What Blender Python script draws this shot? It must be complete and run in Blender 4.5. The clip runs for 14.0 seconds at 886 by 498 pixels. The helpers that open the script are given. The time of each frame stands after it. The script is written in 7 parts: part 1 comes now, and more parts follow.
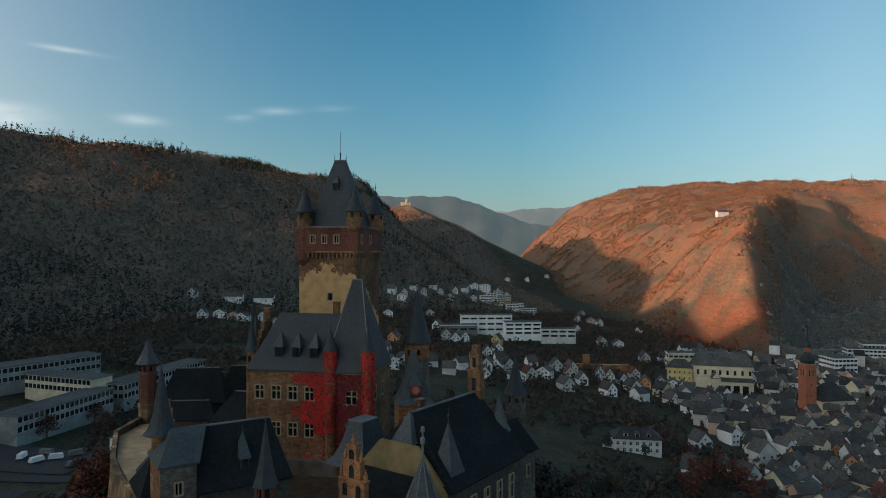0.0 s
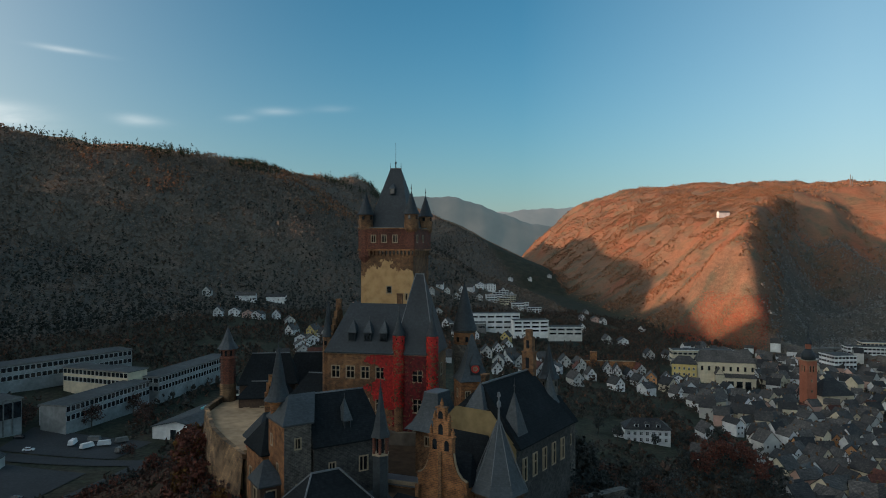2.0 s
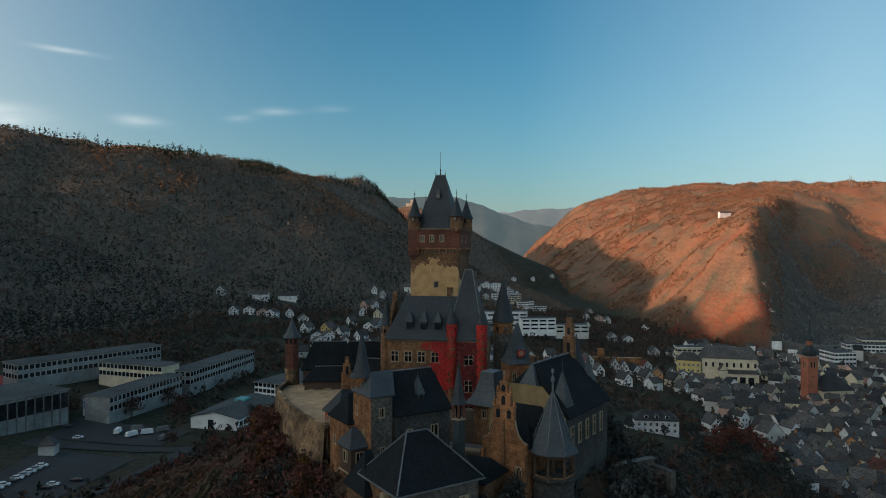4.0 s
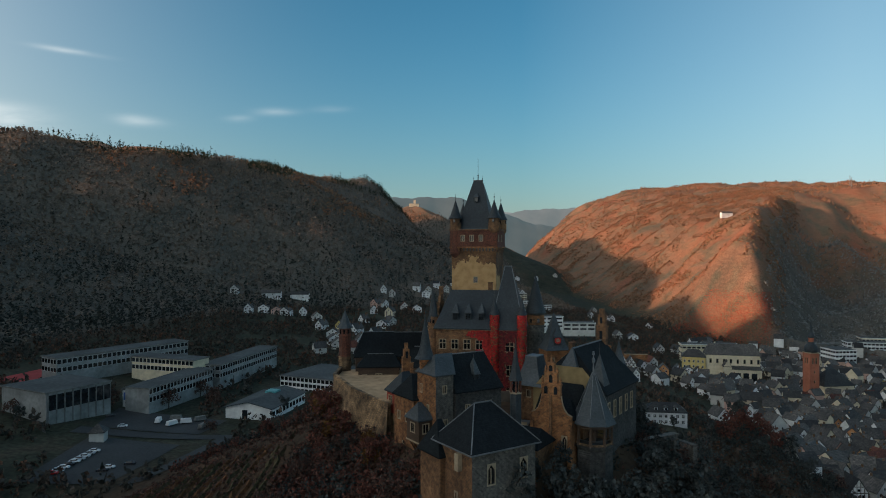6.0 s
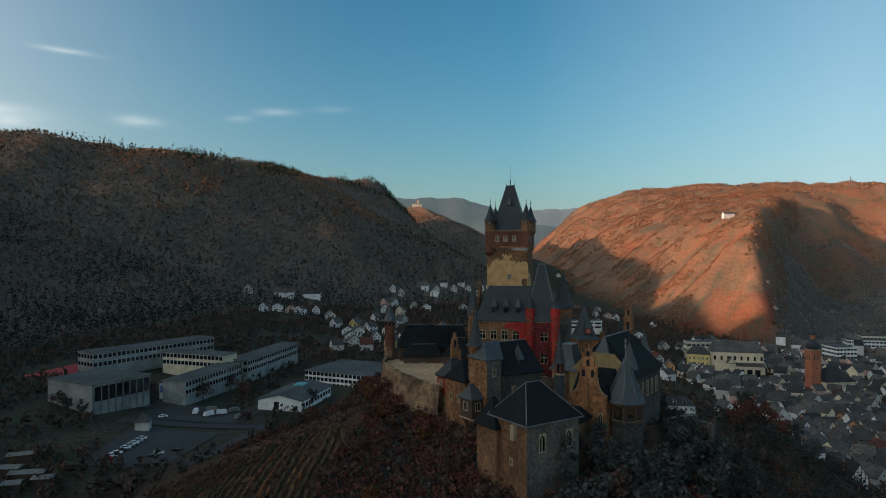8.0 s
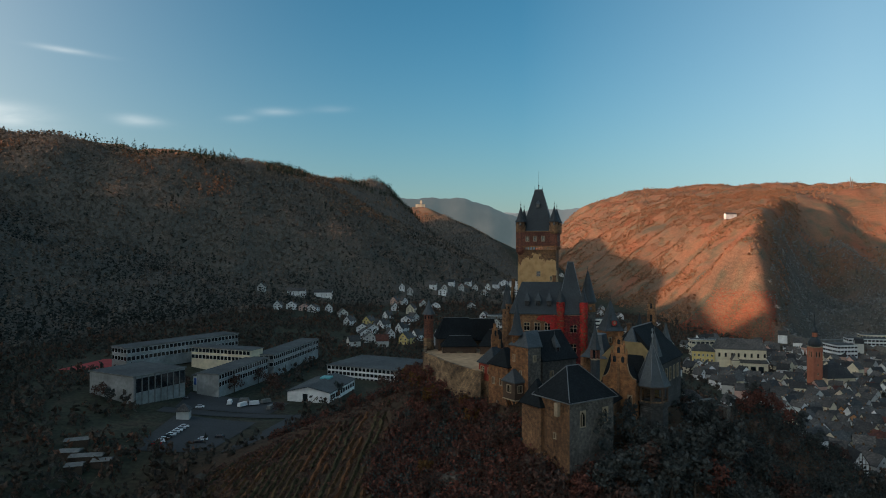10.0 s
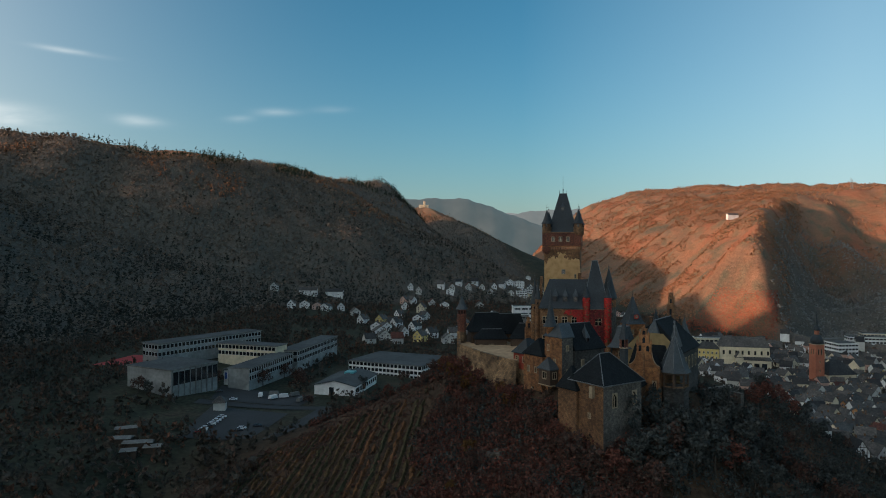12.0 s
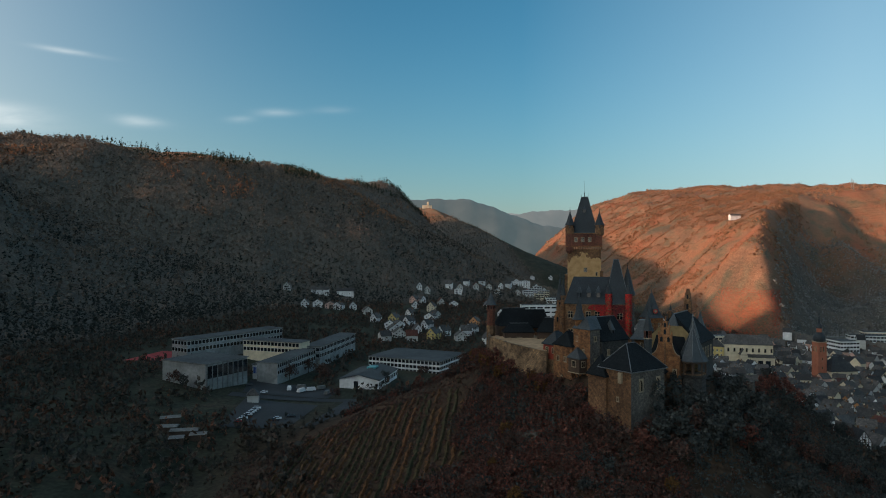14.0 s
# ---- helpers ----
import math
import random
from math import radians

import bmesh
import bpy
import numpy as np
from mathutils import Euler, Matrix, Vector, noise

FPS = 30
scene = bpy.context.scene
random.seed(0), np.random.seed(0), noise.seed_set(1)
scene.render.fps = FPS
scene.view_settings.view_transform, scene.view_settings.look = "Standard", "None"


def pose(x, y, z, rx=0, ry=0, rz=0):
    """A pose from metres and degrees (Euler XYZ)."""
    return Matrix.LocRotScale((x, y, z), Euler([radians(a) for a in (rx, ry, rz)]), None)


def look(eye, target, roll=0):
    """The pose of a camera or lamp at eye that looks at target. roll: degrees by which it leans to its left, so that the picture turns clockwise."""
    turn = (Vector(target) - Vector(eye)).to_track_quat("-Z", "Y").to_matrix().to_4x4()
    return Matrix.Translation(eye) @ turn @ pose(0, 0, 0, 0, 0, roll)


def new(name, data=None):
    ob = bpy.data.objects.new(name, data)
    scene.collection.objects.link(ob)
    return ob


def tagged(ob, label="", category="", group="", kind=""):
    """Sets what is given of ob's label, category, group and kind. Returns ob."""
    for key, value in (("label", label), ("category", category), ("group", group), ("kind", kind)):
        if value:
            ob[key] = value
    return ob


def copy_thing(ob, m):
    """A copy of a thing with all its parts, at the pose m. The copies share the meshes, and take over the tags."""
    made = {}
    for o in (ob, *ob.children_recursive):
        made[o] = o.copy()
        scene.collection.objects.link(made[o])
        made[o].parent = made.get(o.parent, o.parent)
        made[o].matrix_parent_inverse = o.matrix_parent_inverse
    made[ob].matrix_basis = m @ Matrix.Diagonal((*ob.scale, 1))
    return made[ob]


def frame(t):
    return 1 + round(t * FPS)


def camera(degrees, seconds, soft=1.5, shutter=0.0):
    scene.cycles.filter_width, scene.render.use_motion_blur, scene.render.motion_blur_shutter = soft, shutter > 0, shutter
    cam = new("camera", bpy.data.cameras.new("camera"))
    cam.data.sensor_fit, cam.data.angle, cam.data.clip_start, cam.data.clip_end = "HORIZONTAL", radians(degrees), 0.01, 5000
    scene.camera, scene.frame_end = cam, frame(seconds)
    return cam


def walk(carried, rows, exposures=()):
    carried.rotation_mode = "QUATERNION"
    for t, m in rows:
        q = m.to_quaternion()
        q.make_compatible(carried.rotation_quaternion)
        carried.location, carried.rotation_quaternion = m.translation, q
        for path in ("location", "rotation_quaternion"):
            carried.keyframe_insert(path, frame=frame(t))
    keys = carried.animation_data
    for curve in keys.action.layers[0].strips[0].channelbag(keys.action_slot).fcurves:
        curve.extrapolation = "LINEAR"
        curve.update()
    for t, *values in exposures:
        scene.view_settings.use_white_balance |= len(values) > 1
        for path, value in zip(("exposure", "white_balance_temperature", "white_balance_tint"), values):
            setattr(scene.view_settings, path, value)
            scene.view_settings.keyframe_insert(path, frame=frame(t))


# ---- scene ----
cam = camera(68.3, 14.0, 1.0)
METRES, EYE, TILT, LEAN, TURN = 150.0, 120.0, 0.0, 0.0, 0.0
ROWS = [
    (0.0, 0.0, 0.0, 0.0, 0.0, 0.0, -0.0),
    (0.5, -0.019, -0.0298, -0.0007, -0.02, 0.0, -0.0),
    (1.0, -0.0379, -0.0596, -0.0014, -0.03, 0.02, 0.0),
    (1.5, -0.0566, -0.0897, -0.0023, -0.04, 0.02, -0.0),
    (2.0, -0.0756, -0.1196, -0.0031, -0.05, 0.03, -0.01),
    (2.5, -0.0944, -0.1491, -0.0038, -0.06, 0.04, 0.0),
    (3.0, -0.1134, -0.1791, -0.0044, -0.07, 0.05, 0.01),
    (5.5, -0.2093, -0.3262, -0.0079, -0.1, 0.05, 0.03),
    (6.0, -0.2286, -0.3561, -0.0085, -0.09, 0.05, 0.03),
    (6.5, -0.2482, -0.3863, -0.0089, -0.1, 0.05, 0.03),
    (7.0, -0.2676, -0.4162, -0.0093, -0.1, 0.06, 0.04),
    (7.5, -0.2873, -0.4461, -0.0098, -0.09, 0.07, 0.04),
    (8.0, -0.307, -0.4761, -0.0099, -0.08, 0.07, 0.05),
    (10.5, -0.4084, -0.6258, -0.0122, -0.08, 0.06, -0.03),
    (11.0, -0.4285, -0.6553, -0.0124, -0.08, 0.07, -0.03),
    (11.5, -0.4487, -0.6856, -0.0131, -0.07, 0.08, -0.03),
    (12.0, -0.4688, -0.715, -0.0135, -0.07, 0.09, -0.02),
    (12.5, -0.4888, -0.7448, -0.0139, -0.07, 0.1, -0.01),
    (13.0, -0.5089, -0.7744, -0.0142, -0.06, 0.11, -0.02),
    (13.5, -0.5294, -0.805, -0.0147, -0.04, 0.11, -0.01),
    (14.0, -0.5497, -0.8351, -0.0153, -0.03, 0.12, -0.01),
]
walk(cam, [(t, pose(0, 0, EYE, TILT, LEAN, TURN) @ pose(METRES * x, METRES * y, METRES * z, 90 + pitch, roll, yaw)) for t, x, y, z, yaw, pitch, roll in ROWS])

# ---- world, sun, exposure ----
SUN_EL, SUN_AZ = radians(12.0), radians(-111.5)   # sun low beyond the western ridge
world = bpy.data.worlds.new("world")
scene.world = world
world.use_nodes = True
wn, wl = world.node_tree.nodes, world.node_tree.links
bg = wn["Background"]
sky = wn.new("ShaderNodeTexSky")
sky.sky_type, sky.sun_disc = "NISHITA", False
sky.sun_elevation, sky.sun_rotation = SUN_EL, SUN_AZ
sky.altitude, sky.air_density, sky.dust_density, sky.ozone_density = 100, 1.0, 0.6, 2.2
bg.inputs["Strength"].default_value = 0.15
tint = wn.new("ShaderNodeMix")
tint.data_type, tint.blend_type, tint.inputs[0].default_value = "RGBA", "MULTIPLY", 1.0
tint.inputs[7].default_value = (0.27, 0.84, 0.93, 1)
wl.new(sky.outputs[0], tint.inputs[6])


def wmath(op, a, b=0.0, c=0.0):
    q = wn.new("ShaderNodeMath")
    q.operation = op
    for i, v in enumerate((a, b, c)):
        if isinstance(v, (int, float)):
            q.inputs[i].default_value = v
        else:
            wl.new(v, q.inputs[i])
    return q.outputs[0]


# thin evening clouds low over the western ridge
wtc, wsep = wn.new("ShaderNodeTexCoord"), wn.new("ShaderNodeSeparateXYZ")
wl.new(wtc.outputs["Generated"], wsep.inputs[0])
ahead = wmath("MAXIMUM", wsep.outputs[1], 0.05)
su, sw = wmath("DIVIDE", wsep.outputs[0], ahead), wmath("DIVIDE", wsep.outputs[2], ahead)
wcomb, wnoise = wn.new("ShaderNodeCombineXYZ"), wn.new("ShaderNodeTexNoise")
wl.new(wmath("MULTIPLY", su, 9.0), wcomb.inputs[0]), wl.new(wmath("MULTIPLY", sw, 42.0), wcomb.inputs[1])
wnoise.inputs["Scale"].default_value, wnoise.inputs["Detail"].default_value = 1.0, 5
wl.new(wcomb.outputs[0], wnoise.inputs["Vector"])
# pale haze low over the horizon
low = wmath("MULTIPLY", wmath("EXPONENT", wmath("MULTIPLY", wmath("MAXIMUM", wsep.outputs[2], 0.0), -8.5)), 0.97)
haze = wn.new("ShaderNodeMix")
haze.data_type = "RGBA"
haze.inputs[7].default_value = (2.75, 2.5, 2.36, 1)
wl.new(low, haze.inputs[0]), wl.new(tint.outputs[2], haze.inputs[6])
# a bright veil round the sun, beyond the western ridge
side_on = wmath("MAXIMUM", wmath("MULTIPLY_ADD", su, -1.0, -0.05), 0.0)
veil = wmath("MULTIPLY", wmath("MINIMUM", wmath("MULTIPLY", wmath("MULTIPLY", side_on, side_on), 1.0), 0.9), wmath("EXPONENT", wmath("MULTIPLY", wmath("MAXIMUM", wsep.outputs[2], 0.0), -1.8)))
glare = wn.new("ShaderNodeMix")
glare.data_type = "RGBA"
glare.inputs[7].default_value = (5.6, 5.6, 5.3, 1)
wl.new(veil, glare.inputs[0]), wl.new(haze.outputs[2], glare.inputs[6])
east = wmath("MULTIPLY", wmath("MINIMUM", wmath("MAXIMUM", wmath("MULTIPLY_ADD", su, 1.0, -0.12), 0.0), 0.5), wmath("EXPONENT", wmath("MULTIPLY", wmath("MAXIMUM", wsep.outputs[2], 0.0), -2.2)))
mist = wn.new("ShaderNodeMix")
mist.data_type = "RGBA"
mist.inputs[7].default_value = (4.7, 5.7, 6.0, 1)
wl.new(east, mist.inputs[0]), wl.new(glare.outputs[2], mist.inputs[6])
cover = None
for cu, cw, half, deep, lean, amount in ((-0.575, 0.305, 0.045, 0.004, -0.16, 0.34), (-0.665, 0.205, 0.06, 0.016, -0.12, 0.6), (-0.465, 0.197, 0.035, 0.008, -0.1, 0.26), (-0.255, 0.211, 0.03, 0.006, 0.0, 0.2), (-0.31, 0.2, 0.02, 0.005, 0.0, 0.2), (-0.17, 0.215, 0.025, 0.005, 0.0, 0.14)):
    du = wmath("SUBTRACT", su, cu)
    dw = wmath("SUBTRACT", wmath("SUBTRACT", sw, cw), wmath("MULTIPLY", du, lean))
    e = wmath("ADD", wmath("POWER", wmath("ABSOLUTE", wmath("DIVIDE", du, half)), 2.0), wmath("POWER", wmath("ABSOLUTE", wmath("DIVIDE", dw, deep)), 2.0))
    one = wmath("MULTIPLY", wmath("EXPONENT", wmath("MULTIPLY", e, -1.0)), amount)
    cover = one if cover is None else wmath("ADD", cover, one)
cover = wmath("MULTIPLY", cover, wmath("MULTIPLY_ADD", wnoise.outputs[0], 2.2, -0.35))
cloud = wn.new("ShaderNodeMix")
cloud.data_type, cloud.clamp_factor = "RGBA", True
cloud.inputs[7].default_value = (6.2, 6.6, 6.6, 1)
wl.new(cover, cloud.inputs[0]), wl.new(mist.outputs[2], cloud.inputs[6])
# warm aureole round the low sun
sdot = wn.new("ShaderNodeVectorMath")
sdot.operation, sdot.inputs[1].default_value = "DOT_PRODUCT", (math.sin(SUN_AZ) * math.cos(SUN_EL), math.cos(SUN_AZ) * math.cos(SUN_EL), math.sin(SUN_EL))
wl.new(wtc.outputs["Generated"], sdot.inputs[0])
aureole = wn.new("ShaderNodeMix")
aureole.data_type, aureole.blend_type, aureole.clamp_factor = "RGBA", "ADD", False
aureole.inputs[7].default_value = (11.6, 10.5, 9.3, 1)
wl.new(wmath("EXPONENT", wmath("MULTIPLY_ADD", sdot.outputs["Value"], 5.5, -5.5)), aureole.inputs[0]), wl.new(cloud.outputs[2], aureole.inputs[6])
wl.new(aureole.outputs[2], bg.inputs[0])
sun_data = bpy.data.lights.new("sun", "SUN")
sun_data.energy, sun_data.angle, sun_data.color = 5.0, radians(0.9), (1.0, 0.58, 0.38)
sun = new("sun", sun_data)
sun.matrix_world = look((0, 0, 400), (-1000 * math.sin(SUN_AZ) * math.cos(SUN_EL), -1000 * math.cos(SUN_AZ) * math.cos(SUN_EL), 400 - 1000 * math.sin(SUN_EL)))


# ---- materials ----
def ramp(nodes, stops):
    r = nodes.new("ShaderNodeValToRGB")
    while len(r.color_ramp.elements) < len(stops):
        r.color_ramp.elements.new(0.5)
    for e, (p, c) in zip(r.color_ramp.elements, stops):
        e.position, e.color = p, (*c, 1)
    return r


def mat(name, c1, c2, scale=3.0, rough=0.8, bump=0.3, big=0.15, big_amount=0.5, brick=None, mortar=(0.3, 0.27, 0.23), metal=0.0, island=0.0, objrand=0.0, spec=0.4, courses=0.85):
    """Two-colour grain, large stains and, where brick is (width, height), courses with recessed joints."""
    m = bpy.data.materials.new(name)
    m.use_nodes = True
    n, l = m.node_tree.nodes, m.node_tree.links
    b = n["Principled BSDF"]
    b.inputs["Roughness"].default_value, b.inputs["Metallic"].default_value = rough, metal
    b.inputs["Specular IOR Level"].default_value = spec
    tc = n.new("ShaderNodeTexCoord")
    fine = n.new("ShaderNodeTexNoise")
    fine.inputs["Scale"].default_value, fine.inputs["Detail"].default_value = scale, 6
    l.new(tc.outputs["Object"], fine.inputs["Vector"])
    col = ramp(n, [(0.3, c1), (0.7, c2)])
    l.new(fine.outputs[0], col.inputs[0])
    out, height = col.outputs[0], fine.outputs[0]
    if brick:
        sep, com, add = n.new("ShaderNodeSeparateXYZ"), n.new("ShaderNodeCombineXYZ"), n.new("ShaderNodeMath")
        l.new(tc.outputs["Object"], sep.inputs[0])
        l.new(sep.outputs[0], add.inputs[0]), l.new(sep.outputs[1], add.inputs[1])
        l.new(add.outputs[0], com.inputs[0]), l.new(sep.outputs[2], com.inputs[1])
        br = n.new("ShaderNodeTexBrick")
        br.inputs["Scale"].default_value = 1.0
        br.inputs["Brick Width"].default_value, br.inputs["Row Height"].default_value = brick
        br.inputs["Mortar Size"].default_value = 0.12 * brick[1]
        br.inputs["Color1"].default_value, br.inputs["Color2"].default_value = (0.62, 0.6, 0.58, 1), (1.25, 1.15, 1.05, 1)
        br.inputs["Mortar"].default_value = tuple(v / max(0.02, sum(c1) / 3) * 0.6 for v in mortar) + (1,)
        l.new(com.outputs[0], br.inputs["Vector"])
        mul = n.new("ShaderNodeMix")
        mul.data_type, mul.blend_type = "RGBA", "MULTIPLY"
        mul.inputs[0].default_value = courses
        l.new(out, mul.inputs[6]), l.new(br.outputs[0], mul.inputs[7])
        out = mul.outputs[2]
        hm = n.new("ShaderNodeMath")
        hm.operation = "SUBTRACT"
        l.new(fine.outputs[0], hm.inputs[0]), l.new(br.outputs[1], hm.inputs[1])
        height = hm.outputs[0]
    bigx = n.new("ShaderNodeTexNoise")
    bigx.inputs["Scale"].default_value, bigx.inputs["Detail"].default_value = big, 4
    l.new(tc.outputs["Object"], bigx.inputs["Vector"])
    br2 = ramp(n, [(0.3, (1 - big_amount,) * 3), (0.72, (1 + 0.4 * big_amount,) * 3)])
    l.new(bigx.outputs[0], br2.inputs[0])
    m2 = n.new("ShaderNodeMix")
    m2.data_type, m2.blend_type = "RGBA", "MULTIPLY"
    m2.inputs[0].default_value = 1.0
    l.new(out, m2.inputs[6]), l.new(br2.outputs[0], m2.inputs[7])
    out = m2.outputs[2]
    for amount, node, socket in ((island, "ShaderNodeNewGeometry", "Random Per Island"), (objrand, "ShaderNodeObjectInfo", "Random")):
        if amount:
            g = n.new(node)
            rr = ramp(n, [(0.0, (1 - amount, 1 - amount, 1 - amount)), (1.0, (1 + amount, 1 + 0.8 * amount, 1 + 0.6 * amount))])
            l.new(g.outputs[socket], rr.inputs[0])
            m3 = n.new("ShaderNodeMix")
            m3.data_type, m3.blend_type = "RGBA", "MULTIPLY"
            m3.inputs[0].default_value = 1.0
            l.new(out, m3.inputs[6]), l.new(rr.outputs[0], m3.inputs[7])
            out = m3.outputs[2]
    l.new(out, b.inputs["Base Color"])
    if bump:
        bp = n.new("ShaderNodeBump")
        bp.inputs["Strength"].default_value, bp.inputs["Distance"].default_value = bump, 0.05
        l.new(height, bp.inputs["Height"])
        l.new(bp.outputs[0], b.inputs["Normal"])
    return m


SLATE = mat("slate", (0.02, 0.027, 0.031), (0.036, 0.046, 0.051), 2.0, 0.62, 0.3, 0.14, 0.4, brick=(0.5, 0.3), mortar=(0.02, 0.02, 0.025), courses=0.4)
SLATE_DARK = mat("dark_slate", (0.009, 0.012, 0.014), (0.018, 0.023, 0.026), 2.0, 0.85, 0.3, 0.14, 0.4, brick=(0.5, 0.3), mortar=(0.01, 0.01, 0.012), courses=0.4, spec=0.15)
SLATE_PALE = mat("weathered_slate", (0.042, 0.053, 0.058), (0.072, 0.086, 0.092), 2.0, 0.6, 0.3, 0.2, 0.35, brick=(0.5, 0.3), mortar=(0.04, 0.04, 0.05), courses=0.4)
LEAD = mat("lead_flashing", (0.11, 0.12, 0.125), (0.18, 0.19, 0.195), 4, 0.5, 0.1)
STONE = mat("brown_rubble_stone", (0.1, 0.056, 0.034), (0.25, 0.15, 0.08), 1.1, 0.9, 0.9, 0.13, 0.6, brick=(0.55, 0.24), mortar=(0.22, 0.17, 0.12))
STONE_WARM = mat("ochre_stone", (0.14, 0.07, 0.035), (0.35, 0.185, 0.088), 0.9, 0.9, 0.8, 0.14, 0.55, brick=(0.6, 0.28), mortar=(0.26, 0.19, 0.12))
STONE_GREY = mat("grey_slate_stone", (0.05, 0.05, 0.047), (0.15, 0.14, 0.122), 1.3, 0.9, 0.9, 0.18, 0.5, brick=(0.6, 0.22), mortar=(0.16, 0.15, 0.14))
STONE_WALL = mat("curtain_wall_stone", (0.07, 0.05, 0.034), (0.29, 0.205, 0.125), 0.45, 0.95, 1.0, 0.11, 0.8, brick=(0.5, 0.25), mortar=(0.2, 0.16, 0.12))
BRICK = mat("red_brick", (0.075, 0.036, 0.026), (0.135, 0.06, 0.042), 2.0, 0.9, 0.6, 0.2, 0.4, brick=(0.3, 0.1), mortar=(0.2, 0.13, 0.1))
YELLOW = mat("yellow_plaster", (0.22, 0.155, 0.07), (0.3, 0.215, 0.1), 0.7, 0.9, 0.2, 0.2, 0.35)
TRIM = mat("sandstone_trim", (0.33, 0.25, 0.16), (0.45, 0.35, 0.23), 2.5, 0.85, 0.3)
TIMBER = mat("dark_timber", (0.05, 0.03, 0.02), (0.1, 0.06, 0.035), 3, 0.7, 0.3)
REDWOOD = mat("red_painted_timber", (0.3, 0.035, 0.02), (0.46, 0.075, 0.035), 2, 0.7, 0.2)
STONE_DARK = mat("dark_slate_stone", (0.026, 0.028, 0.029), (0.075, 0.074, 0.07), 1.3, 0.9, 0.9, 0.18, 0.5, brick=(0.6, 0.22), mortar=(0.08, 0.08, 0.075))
SAND = mat("sandy_courtyard", (0.38, 0.245, 0.135), (0.52, 0.35, 0.2), 0.6, 0.95, 0.2, 0.15, 0.3)
IRON = mat("wrought_iron", (0.05, 0.05, 0.05), (0.09, 0.09, 0.09), 5, 0.5, 0.1, metal=0.6)
GLASS = mat("window_glass", (0.012, 0.015, 0.018), (0.025, 0.03, 0.035), 0.5, 0.08, 0.0, spec=0.6)
ROCK = mat("slate_rock", (0.06, 0.05, 0.04), (0.15, 0.12, 0.09), 0.5, 0.95, 0.9, 0.1, 0.5)
IVY = mat("red_creeper_leaves", (0.28, 0.008, 0.008), (0.55, 0.03, 0.02), 1.5, 0.6, 0.0, 0.25, 0.4, island=0.35)
IVY_DRY = mat("dry_maroon_creeper", (0.08, 0.008, 0.009), (0.21, 0.016, 0.016), 1.5, 0.7, 0.0, 0.25, 0.4, island=0.35)
CLOCK = mat("red_clock_face", (0.5, 0.03, 0.02), (0.6, 0.05, 0.03), 2, 0.5, 0.0)


